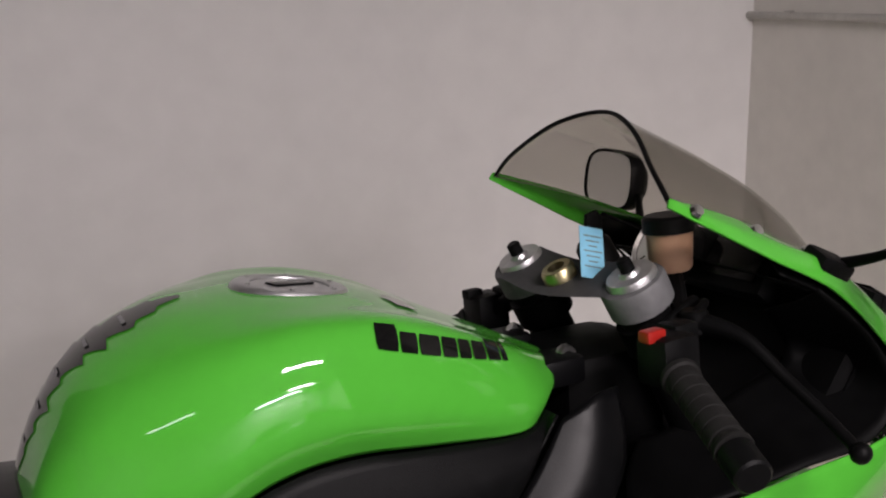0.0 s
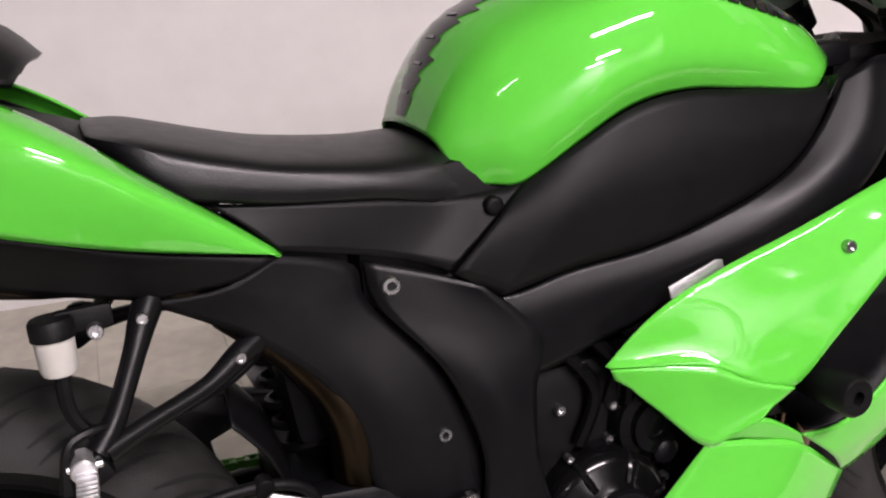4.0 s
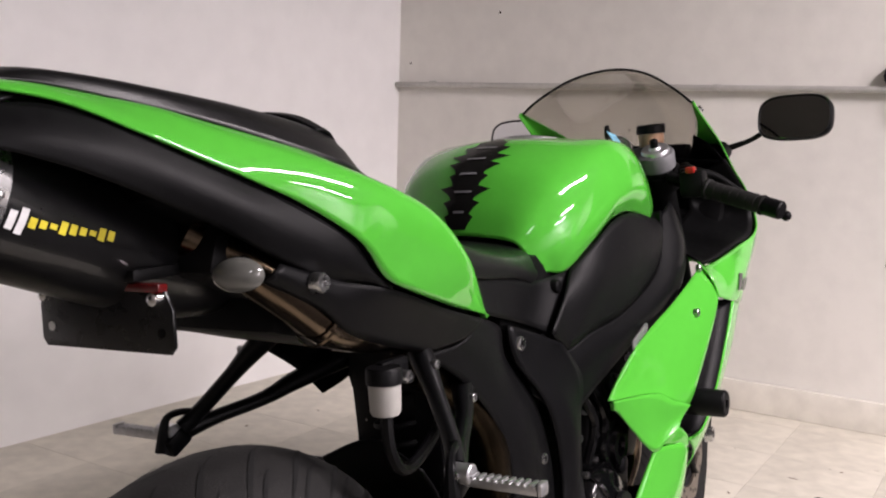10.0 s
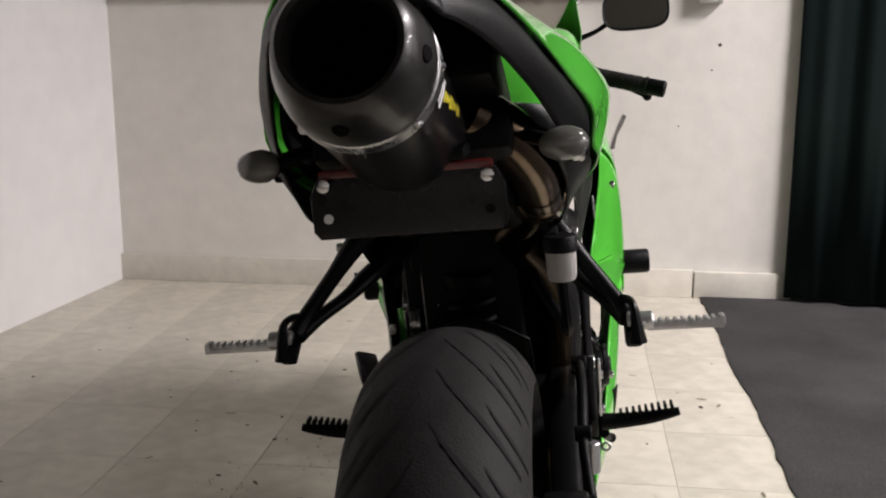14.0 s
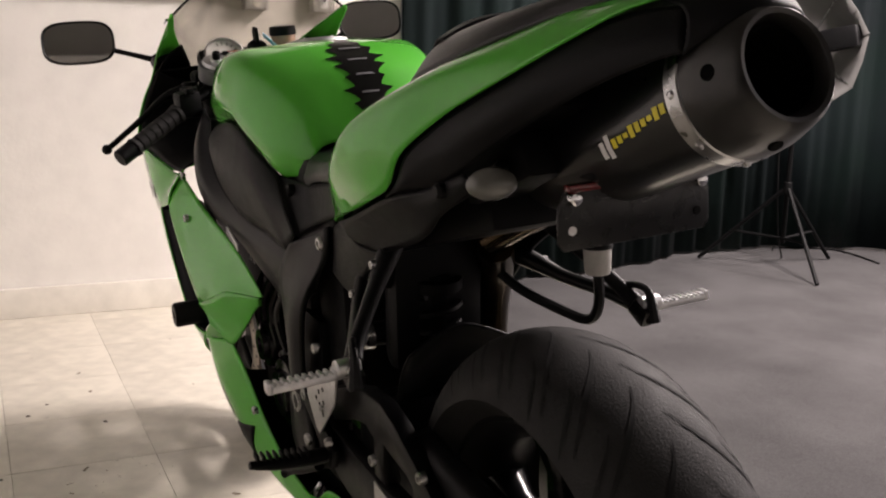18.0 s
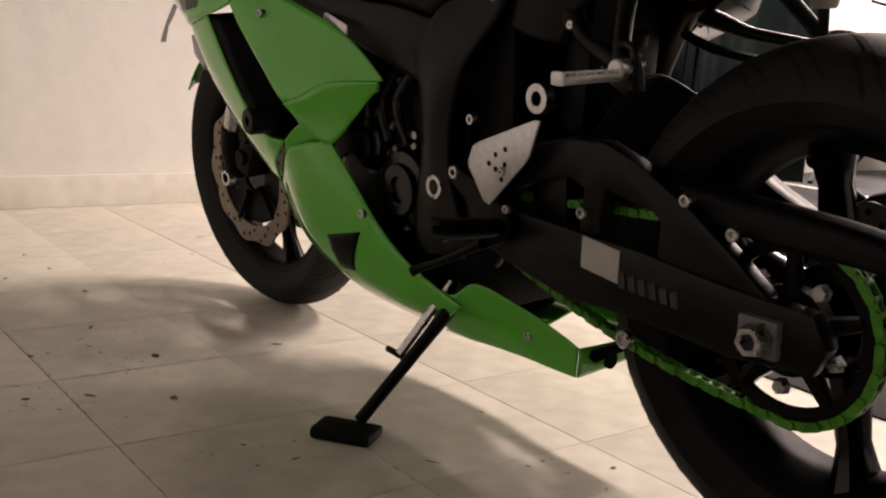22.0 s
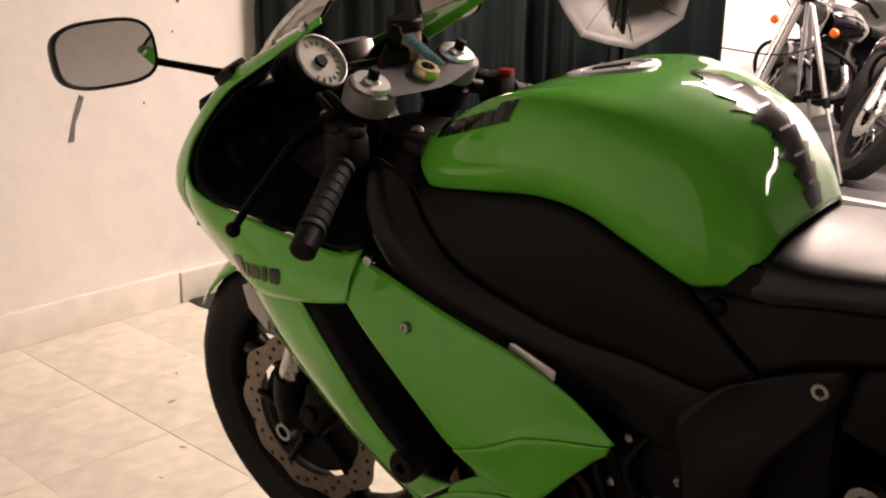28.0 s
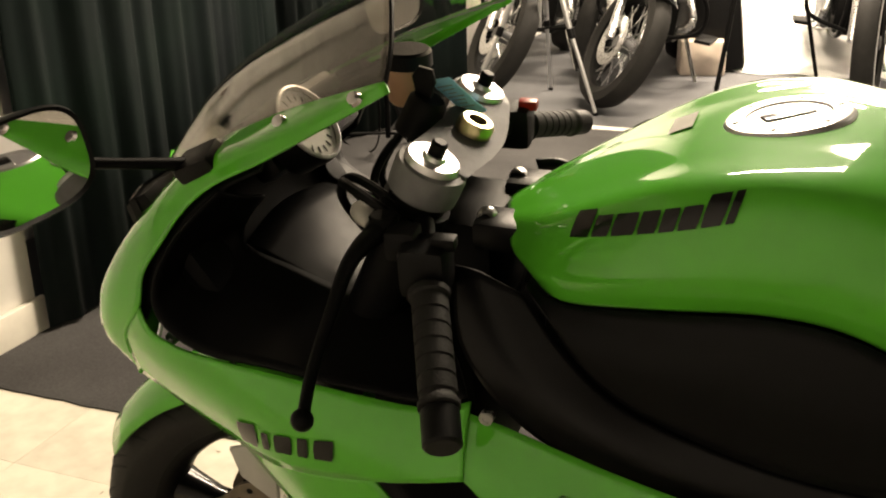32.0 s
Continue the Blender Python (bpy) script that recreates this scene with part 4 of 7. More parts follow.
def disc(name, c, y, R, r, parent, m=None, waves=10, holes=True, metal=None):
    bm = bmesh.new()
    n = 120
    ringv = []
    for rad, wav in ((R, 1), (r, 0)):
        for yy in (y - 0.0025, y + 0.0025):
            ringv.append([bm.verts.new((c[0] + (rad + wav * 0.005 * math.cos(waves * a)) * math.cos(a), yy, c[2] + (rad + wav * 0.005 * math.cos(waves * a)) * math.sin(a))) for a in np.linspace(0, 2 * math.pi, n, False)])
    o0, o1, i0, i1 = ringv
    for a, b in ((o0, o1), (o1, i1), (i1, i0), (i0, o0)):
        for j in range(n):
            bm.faces.new((a[j], a[(j + 1) % n], b[(j + 1) % n], b[j]))
    d = part(name, bm, metal or STEEL, parent, "drilled petal brake disc", m=m)
    for k in range(40 if holes else 0):
        hb = bmesh.new()
        a = k * 2 * math.pi / 40
        rad = r + (R - r) * (0.25, 0.55, 0.8)[k % 3]
        for s in (1, -1):
            lathe([(0, s * 0.0031), (0.0042, s * 0.0031), (0.0042, s * 0.002)], (c[0] + rad * math.cos(a), y, c[2] + rad * math.sin(a)), (0, 1, 0), 8, hb)
        part("drill_hole", hb, BLACK, d, m=m)
    if R > 0.12:
        part("disc_carrier", lathe([(0.040, -0.003), (0.106, -0.003), (0.106, 0.003), (0.040, 0.003)], (c[0], y - math.copysign(0.012, y), c[2]), (0, 1, 0), 48, closed=True), BLACK, d, "black disc carrier", m=m)
    for k in range(5):
        cb = bmesh.new()
        a = k * 2 * math.pi / 5
        tube([(c[0] + 0.04 * math.cos(a), y, c[2] + 0.04 * math.sin(a)), (c[0] + r * 1.03 * math.cos(a + 0.2), y, c[2] + r * 1.03 * math.sin(a + 0.2))], 0.007, 8, 3, cb)
        part("carrier_arm", cb, BLACK, d, m=m)
    return d


RISE["on"] = False
rear = wheel("rear_wheel", (0.0, 0.0, 0.310), 0.309, 0.184, 6, bike)
disc("rear_brake_disc", AX_R, -0.085, 0.108, 0.075, rear, metal=CLAMPM)
front = wheel("front_wheel", AX_F, 0.297, 0.122, 6, bike, m=STEER)
disc("front_brake_disc", AX_F, 0.068, 0.150, 0.112, front, m=STEER, metal=DISCM)
disc("front_brake_disc", AX_F, -0.068, 0.150, 0.112, front, m=STEER, metal=DISCM)

RISE["on"] = True
# sprockets and chain
SPR = 0.104
sp = bmesh.new()
prof = [(SPR - 0.004, 0.102), (SPR - 0.004, 0.108), (SPR - 0.020, 0.108), (SPR - 0.020, 0.102)]
lathe(prof, AX_R, (0, 1, 0), 64, sp, closed=True)
for k in range(42):
    a = k * 2 * math.pi / 42
    block((SPR + 0.0) * math.cos(a), 0.105, 0.315 + SPR * math.sin(a), 0.010, 0.005, 0.005, 0, sp, m=Matrix.Rotation(-a, 4, "Y"))
for k in range(5):
    a = k * 2 * math.pi / 5 + 0.3
    tube([(0.035 * math.cos(a), 0.105, 0.315 + 0.035 * math.sin(a)), (0.088 * math.cos(a), 0.105, 0.315 + 0.088 * math.sin(a))], [0.012, 0.008], 8, 3, sp)
lathe([(0.02, 0.095), (0.05, 0.095), (0.05, 0.112), (0.02, 0.112)], AX_R, (0, 1, 0), 24, sp, closed=True)
sprocket = part("rear_sprocket", sp, BLACK, bike, "black rear sprocket")
for k in range(5):
    a = k * 2 * math.pi / 5 + 0.95
    part("sprocket_nut", lathe([(0, 0.010), (0.008, 0.010), (0.010, 0.0)], (0.062 * math.cos(a), 0.108, 0.315 + 0.062 * math.sin(a)), (0, 1, 0), 6), STEEL, sprocket)
chain = bmesh.new()
FS, FR = Vector((0.475, 0, 0.352)), 0.038
path = []
for a in np.linspace(radians(95), radians(262), 26):
    path.append(Vector((SPR * math.cos(a), 0, 0.315 + SPR * math.sin(a))))
low0, low1 = path[-1], FS + Vector((0.0, 0, -FR))
for f in np.linspace(0.03, 1, 36):
    path.append(low0.lerp(low1, f) + Vector((0, 0, -0.022 * math.sin(math.pi * f))))
for a in np.linspace(radians(-80), radians(85), 8):
    path.append(FS + Vector((FR * math.cos(a), 0, FR * math.sin(a))))
top0, top1 = path[-1], path[0]
for f in np.linspace(0.03, 0.97, 36):
    path.append(top0.lerp(top1, f))
total = [0.0]
loop = path + [path[0]]
for a, b in zip(loop, loop[1:]):
    total.append(total[-1] + (b - a).length)
links = int(total[-1] / 0.0159)
for k in range(links):
    s0, s1 = total[-1] * k / links, total[-1] * (k + 1) / links
    p0, p1 = ([np.interp(s, total, [v[i] for v in loop]) for i in (0, 2)] for s in (s0, s1))
    dx, dz = p1[0] - p0[0], p1[1] - p0[1]
    ang2 = math.atan2(dz, dx)
    for yy in ((0.0985, 0.1115) if k % 2 else (0.101, 0.109)):
        block((p0[0] + p1[0]) / 2, yy, (p0[1] + p1[1]) / 2, 0.0205, 0.002, 0.0105, 0.0, chain, m=Matrix.Rotation(-ang2, 4, "Y"))
    lathe([(0, 0.0965), (0.0052, 0.0965), (0.0052, 0.1135), (0, 0.1135)], (p0[0], 0, p0[1]), (0, 1, 0), 8, chain)
part("drive_chain", chain, CHAINM, bike, "bright green drive chain")
part("sprocket_cover", slab([(0.41, 0.40), (0.46, 0.42), (0.52, 0.40), (0.55, 0.35), (0.52, 0.29), (0.45, 0.29), (0.42, 0.33)], 0.118, 0.135, 0.006), BLACK, bike)

# rear brake
cal = bmesh.new()
block(-0.01, -0.118, 0.415, 0.10, 0.05, 0.055, 0.008, cal, m=pose(0, 0, 0, 0, 18, 0))
block(0.045, -0.125, 0.395, 0.05, 0.03, 0.05, 0.006, cal, m=pose(0, 0, 0, 0, 30, 0))
rod((-0.03, -0.12, 0.43), (-0.03, -0.15, 0.43), 0.018, 14, cal)
rod((0.015, -0.12, 0.418), (0.015, -0.15, 0.418), 0.014, 14, cal)
part("rear_brake_caliper", cal, BLACK, bike, "black rear brake caliper")
part("brake_hose", tube([(0.03, -0.14, 0.385), (0.06, -0.145, 0.40), (0.12, -0.14, 0.437), (0.15, -0.14, 0.457), (0.223, -0.142, 0.483), (0.30, -0.14, 0.487), (0.345, -0.135, 0.465), (0.36, -0.13, 0.40)], 0.0065, 10, 40), PLASTIC, bike)
for cx, cz in ((0.14, 0.452), (0.30, 0.487)):
    part("hose_clip", rod((cx, -0.130, cz), (cx, -0.150, cz), 0.010, 10), BLACK, bike)

# exhaust
MAX_ = Vector((-0.94, 0, 0.342)).normalized()
MEND = Vector((-0.3025, 0.004, 0.919))
can = part("muffler", lathe([(0.03, -0.37), (0.043, -0.34), (0.055, -0.29), (0.0585, -0.20), (0.0585, -0.058)], MEND, MAX_, 48), CARBON, bike, "black carbon muffler with clear end cap band")
part("muffler_band", lathe([(0.0590, -0.068), (0.0612, -0.066), (0.0612, -0.050), (0.0590, -0.048)], MEND, MAX_, 48), STEEL, can, "polished steel band")
part("muffler_end_cap", lathe([(0.0598, -0.052), (0.0602, -0.040), (0.0585, -0.026), (0.0530, -0.008), (0.0490, 0.004), (0.0450, 0.008), (0.0410, 0.007), (0.0385, 0.001), (0.0370, -0.015), (0.0360, -0.12), (0.0, -0.12)], MEND, MAX_, 48), CAPM, can, "satin grey cone end cap round a dark outlet")
part("muffler_core", lathe([(0.0358, -0.004), (0.0352, -0.10), (0.0, -0.10)], MEND, MAX_, 32), SOOT_AND_HOLES, can, "sooty black outlet tube")
u1 = MAX_.orthogonal().normalized()
w1 = MAX_.cross(u1)
for k in range(4):
    a = k * math.pi / 2 + 0.7
    d = u1 * math.cos(a) + w1 * math.sin(a)
    part("rivet", lathe([(0, 0.0025), (0.0055, 0.002), (0.0068, 0)], MEND + d * 0.0555 - MAX_ * 0.0175, d + MAX_ * 0.5, 12), SOOT_AND_HOLES, can)
for k in range(8):
    a = k * math.pi / 4
    d = u1 * math.cos(a) + w1 * math.sin(a)
    part("rivet", lathe([(0, 0.003), (0.003, 0.002), (0.004, 0)], MEND + d * 0.0610 - MAX_ * 0.058, d, 8), STEEL, can)
for s in (1, -1):
    for k in range(11):
        h = -0.071 - 0.0094 * (k if s > 0 else 10 - k)
        up = Vector((0, 0, 1)) - MAX_ * MAX_.z
        up.normalize()
        sd = MAX_.cross(up)
        g = []
        for i in range(3):
            line = []
            for j in range(3):
                aa = radians(-106 if s > 0 else 106) * 1.0 + s * ((0.26 if k < 2 else 0.075) + 0.035 * ((k * 3) % 4)) * (j / 2 - 0.5) + s * 0.02 * k
                d = up * math.cos(aa) + sd * math.sin(aa)
                line.append(MEND + MAX_ * (h - 0.0068 * i / 2) + d * 0.0597)
            g.append(line)
        part("muffler_print_bar", sheet(np.array(g)), YELLOW if k > 1 else WHITE_PRINT, can)
part("link_pipe", tube([(0.30, -0.06, 0.668), (0.22, -0.10, 0.716), (0.13, -0.112, 0.734), (0.07, -0.112, 0.751), (0.02, -0.106, 0.787), (-0.02, -0.088, 0.822), (-0.045, -0.05, 0.85)], [0.024, 0.026, 0.026, 0.026, 0.026, 0.028, 0.03], 16, 36), BRONZE, bike, "heat-stained exhaust link pipe")
for k in range(3):
    f = 0.25 + 0.25 * k
    part("pipe_weld", lathe([(0.0262, -0.002), (0.0278, 0.0), (0.0262, 0.002)], Vector((0.155 - 0.10 * f * 1.4, -0.112, 0.729 + 0.036 * f)), Vector((-0.9, 0, 0.3)), 18), BRONZE, bike)
part("mid_pipe", tube([(0.30, -0.07, 0.655), (0.36, -0.10, 0.60), (0.40, -0.11, 0.52), (0.40, -0.10, 0.40), (0.42, -0.08, 0.28)], 0.026, 14, 30), OLD_PIPE, bike, "heat-stained exhaust mid pipe")

# plate bracket, tail light, signals
part("plate_bracket", slab([(-0.088, 0.757), (-0.082, 0.750), (0.082, 0.750), (0.088, 0.757), (0.088, 0.790), (0.08, 0.806), (-0.08, 0.806), (-0.088, 0.790)], -0.002, 0.002, 0.001), PLATEM, bike, "black metal plate bracket", m=Matrix.Translation((-0.112, 0, 0)) @ Matrix.Rotation(radians(90), 4, "Z"))
part("tail_light", block(-0.113, 0, 0.809, 0.012, 0.156, 0.008, 0.003), DARKRED, bike, "dark red light strip")
part("bracket_arm", block(-0.075, 0, 0.82, 0.10, 0.11, 0.012, 0.004), PLASTIC, bike)
for s in (1, -1):
    part("bracket_bolt", lathe([(0, 0.012), (0.006, 0.010), (0.007, 0.0)], (-0.113, s * 0.073, 0.800), (-1, 0, 0), 12), CHROME, bike)
    part("bracket_hole", lathe([(0, 0.0028), (0.0045, 0.0028), (0.0045, 0.002)], (-0.112, s * 0.073, 0.769), (-1, 0, 0), 12), WHITE_PRINT if s > 0 else BLACK, bike)
    sig = part("turn_signal", lathe([(0.005, -0.045), (0.007, -0.02), (0.013, -0.008), (0.0158, 0.004)], (-0.080, s * 0.136, 0.818), (-0.92, s * 0.35, 0.05), 24), PLASTIC, bike, "small turn signal with clear lens")
    part("signal_lens", lathe([(0.0215, 0.006), (0.020, 0.012), (0.013, 0.019), (0, 0.022)], (0, 0, 0), (0, 0, 1), 24), WHITE_LENS, sig, "clear oval lens",
         m=Matrix.Translation((-0.082, s * 0.139, 0.818)) @ Vector((-0.92, s * 0.35, 0.05)).to_track_quat("Z", "Y").to_matrix().to_4x4() @ Matrix.Diagonal((1.12, 0.72, 0.8, 1)))
    part("signal_stalk", tube([(-0.035, s * 0.10, 0.825), (-0.068, s * 0.134, 0.818)], 0.007, 8, 4), PLASTIC, sig)

# passenger peg brackets and pegs
for s in (1, -1):
    arm = part("peg_bracket", tube([(0.258, s * 0.070, 0.742), (0.236, s * 0.106, 0.704), (0.218, s * 0.131, 0.676), (0.203, s * 0.153, 0.648), (0.178, s * 0.186, 0.606), (0.160, s * 0.200, 0.586)], [0.018, 0.0165, 0.0140, 0.0105, 0.0100, 0.012], 10, 18), FRAME, bike, "black cast passenger peg bracket")
    part("bracket_strut", tube([(0.385, s * 0.075, 0.655), (0.335, s * 0.108, 0.637), (0.297, s * 0.132, 0.622), (0.262, s * 0.153, 0.606), (0.205, s * 0.180, 0.594), (0.166, s * 0.198, 0.584)], [0.016, 0.0150, 0.0130, 0.0095, 0.0092, 0.012], 10, 18), FRAME, arm)
    br = block(0.152, s * 0.205, 0.573, 0.036, 0.020, 0.026, 0.005, m=pose(0, 0, 0, 0, -28, 0))
    tube([(0.182, s * 0.188, 0.604), (0.160, s * 0.200, 0.608), (0.142, s * 0.206, 0.604), (0.136, s * 0.208, 0.588), (0.134, s * 0.210, 0.562)], [0.0045, 0.0045, 0.005, 0.0065, 0.010], 8, 16, br)
    part("bracket_clevis", br, FRAME, arm)
    bolt(0.217, s * 0.146, 0.680, 0.0055, s, arm, h=0.003)
    bolt(0.297, s * 0.146, 0.624, 0.0055, s, arm, h=0.003)
    pg = bmesh.new()
    rod((0.148, s * 0.198, 0.584), (0.148, s * 0.228, 0.584), 0.011, 12, pg)
    block(0.150, s * 0.264, 0.577, 0.017, 0.088, 0.010, 0.004, pg)
    block(0.150, s * 0.305, 0.579, 0.018, 0.008, 0.015, 0.004, pg)
    peg = part("passenger_peg", pg, ALU, bike, "silver serrated folding passenger peg")
    for k in range(9):
        part("peg_tooth", block(0.150, s * (0.228 + 0.0085 * k), 0.5828, 0.017, 0.0045, 0.0035, 0.001), ALU, peg)
    part("peg_pin", rod((0.134, s * 0.214, 0.584), (0.164, s * 0.214, 0.584), 0.004, 8), STEEL, peg)
# rear brake fluid cup
cup = part("brake_fluid_cup", lathe([(0, -0.020), (0.015, -0.020), (0.017, -0.015), (0.018, 0.012), (0.018, 0.016)], (0.140, -0.128, 0.660), (0, 0, 1), 20), MILK, bike, "milky brake fluid cup")
part("cup_lid", lathe([(0, 0.032), (0.018, 0.032), (0.020, 0.029), (0.020, 0.014), (0, 0.014)], (0.140, -0.128, 0.660), (0, 0, 1), 20), PLASTIC, cup)
part("cup_hose", tube([(0.140, -0.128, 0.642), (0.142, -0.13, 0.600), (0.165, -0.13, 0.572), (0.22, -0.12, 0.574), (0.29, -0.10, 0.590), (0.34, -0.08, 0.62)], 0.007, 8, 24), PLASTIC, cup)
part("cup_bracket", block(0.168, -0.120, 0.684, 0.05, 0.012, 0.022, 0.004), PLASTIC, cup)
bolt(0.176, -0.132, 0.674, 0.0075, -1, cup)

# rider foot controls
for s in (1, -1):
    rs = bmesh.new()
    slab([(0.495, 0.43), (0.515, 0.43), (0.515, 0.41), (0.43, 0.355), (0.535, 0.315), (0.535, 0.295), (0.515, 0.293), (0.40, 0.340), (0.385, 0.372), (0.40, 0.39)], s * 0.150, s * 0.162, 0.003, 0, rs)
    part("rearset_bracket", rs, BLACK, bike, "black rearset bracket")
    outline = [(0.325, 0.509), (0.336, 0.509), (0.445, 0.470), (0.455, 0.464), (0.465, 0.442), (0.463, 0.434), (0.432, 0.393), (0.420, 0.389), (0.352, 0.452), (0.343, 0.463)] if s > 0 else \
        [(0.297, 0.486), (0.304, 0.491), (0.395, 0.449), (0.401, 0.440), (0.398, 0.422), (0.389, 0.385), (0.382, 0.379), (0.374, 0.383), (0.360, 0.412), (0.327, 0.427)]
    holes6 = ((0.407, 0.458), (0.388, 0.467), (0.420, 0.445), (0.407, 0.439), (0.389, 0.447), (0.395, 0.427)) if s > 0 else \
        ((0.345, 0.452), (0.358, 0.447), (0.371, 0.441), (0.350, 0.438), (0.363, 0.432), (0.357, 0.420))
    part("heel_plate", slab(outline, s * 0.164, s * 0.168, 0.0012), ALU, bike, "brushed alloy heel guard with six drilled holes")
    for hx, hz in holes6:
        part("drilled_hole", lathe([(0, 0.0004), (0.0038, 0.0004), (0.0038, -0.001)], (hx, s * 0.168, hz), (0, s, 0), 10), BLACK, bike)
    bolt(0.392, s * 0.167, 0.438, 0.006, s, bike)
    bolt(0.383, s * 0.167, 0.390, 0.006, s, bike)
    fp = bmesh.new()
    rod((0.405, s * 0.165, 0.362), (0.405, s * 0.19, 0.362), 0.012, 12, fp)
    tube([(0.405, s * 0.185, 0.362), (0.404, s * 0.235, 0.366), (0.403, s * 0.278, 0.374)], [0.012, 0.010, 0.006], 10, 8, fp)
    peg = part("foot_peg", fp, BLACK, bike, "black serrated foot peg")
    for k in range(9):
        part("peg_tooth", block(0.404, s * (0.195 + 0.009 * k), 0.374 + 0.0012 * k, 0.022, 0.004, 0.008, 0.001), BLACK, peg)
    part("foot_lever", tube([(0.43, s * 0.17, 0.335), (0.50, s * 0.175, 0.300), (0.56, s * 0.178, 0.275), (0.575, s * 0.185, 0.266)], [0.008, 0.006, 0.006, 0.008], 8, 14), BLACK, bike)
spring = bmesh.new()
tube([Vector((0.425 + 0.05 * f, -0.172 + 0.006 * math.cos(f * 75), 0.315 - 0.022 * f + 0.006 * math.sin(f * 75))) for f in np.linspace(0, 1, 90)], 0.0015, 5, 180, spring)
part("brake_spring", spring, STEEL, bike)
part("brake_switch", rod((0.37, -0.15, 0.30), (0.372, -0.152, 0.345), 0.011, 12), ALU, bike)
part("passenger_tube_end", lathe([(0.010, 0.0), (0.010, 0.005), (0.020, 0.005), (0.021, -0.01)], (0.409, 0.092, 0.525), (0, 1, 0), 24), STEEL, bike, "polished hollow tube end")
part("cross_tube", rod((0.409, 0.088, 0.525), (0.40, -0.02, 0.530), 0.018, 16), BLACK, bike)

# side stand
foot = Vector((0.560, 0.262, 0.045))
leg = bmesh.new()
tube([(0.520, 0.125, 0.245), (0.545, 0.17, 0.18), (0.590, 0.272, 0.050)], [0.014, 0.0095, 0.0095], 12, 12, leg)
stand = part("side_stand", leg, BLACK, bike, "black side stand, folded out")
ft = block(0, 0, 0, 0.095, 0.062, 0.018, 0.008)
part("stand_foot", ft, BLACK, stand, m=Matrix.Rotation(radians(LEAN), 4, "X") @ Matrix.Translation((0.597, 0.293, 0.0095)) @ pose(0, 0, 0, 0, 0, 35))
part("stand_spring", tube([(0.545, 0.135, 0.25), (0.560, 0.165, 0.20), (0.585, 0.200, 0.140)], [0.003, 0.008, 0.008], 8, 12), STEEL, stand)
part("stand_tang", rod((0.560, 0.20, 0.135), (0.612, 0.205, 0.142), 0.005, 8), BLACK, stand)

# fairing
SLIDER = {1: (0.904, 0.190, 0.456), -1: (0.888, -0.202, 0.480)}
both("upper_fairing_wing", [
    [(1.055, 0.198, 0.684), (0.997, 0.204, 0.679), (0.888, 0.200, 0.643), (0.735, 0.184, 0.589), (0.662, 0.168, 0.531)],
    [(1.035, 0.224, 0.655), (0.985, 0.228, 0.638), (0.895, 0.224, 0.588), (0.800, 0.211, 0.545), (0.735, 0.190, 0.545), (0.664, 0.171, 0.531)],
    [(1.015, 0.236, 0.632), (0.975, 0.239, 0.595), (0.900, 0.238, 0.530), (0.845, 0.232, 0.484), (0.800, 0.222, 0.500), (0.758, 0.207, 0.520), (0.666, 0.173, 0.530)],
], GREEN, 36, 10, label="lime green side fairing")
both("fairing_facet", [
    [(0.848, 0.2325, 0.485), (0.800, 0.2215, 0.500), (0.758, 0.2065, 0.520), (0.666, 0.1725, 0.529)],
    [(0.830, 0.224, 0.468), (0.785, 0.208, 0.465), (0.735, 0.192, 0.480), (0.672, 0.170, 0.516)],
    [(0.814, 0.226, 0.456), (0.785, 0.212, 0.440), (0.757, 0.200, 0.432), (0.715, 0.182, 0.475), (0.668, 0.170, 0.525)],
], GREEN, 24, 8, label="folded rear edge of the side fairing")
both("front_fairing_strip", [
    [(1.105, 0.236, 0.610), (1.060, 0.238, 0.560), (0.985, 0.238, 0.484), (0.915, 0.235, 0.434), (0.862, 0.226, 0.427)],
    [(1.205, 0.222, 0.590), (1.140, 0.225, 0.530), (1.040, 0.222, 0.450), (0.965, 0.219, 0.405), (0.908, 0.219, 0.390)],
    [(1.285, 0.190, 0.590), (1.205, 0.195, 0.508), (1.080, 0.195, 0.420), (0.990, 0.191, 0.365), (0.950, 0.188, 0.345)],
], GREEN, 30, 9, label="lime green fairing nose strip")
FAIR_SIDE = [
    [(1.018, 0.200, 0.694), (1.055, 0.205, 0.682), (1.120, 0.214, 0.688), (1.210, 0.223, 0.699), (1.290, 0.227, 0.706), (1.335, 0.226, 0.722), (1.350, 0.220, 0.745)],
    [(1.017, 0.226, 0.662), (1.065, 0.231, 0.645), (1.155, 0.235, 0.650), (1.260, 0.229, 0.662), (1.345, 0.216, 0.680), (1.385, 0.205, 0.700)],
    [(1.015, 0.237, 0.632), (1.060, 0.238, 0.620), (1.105, 0.237, 0.610), (1.205, 0.225, 0.590), (1.285, 0.197, 0.590), (1.400, 0.180, 0.640)],
]
both("upper_fairing_side", FAIR_SIDE, GREEN, 32, 9, label="lime green upper fairing")
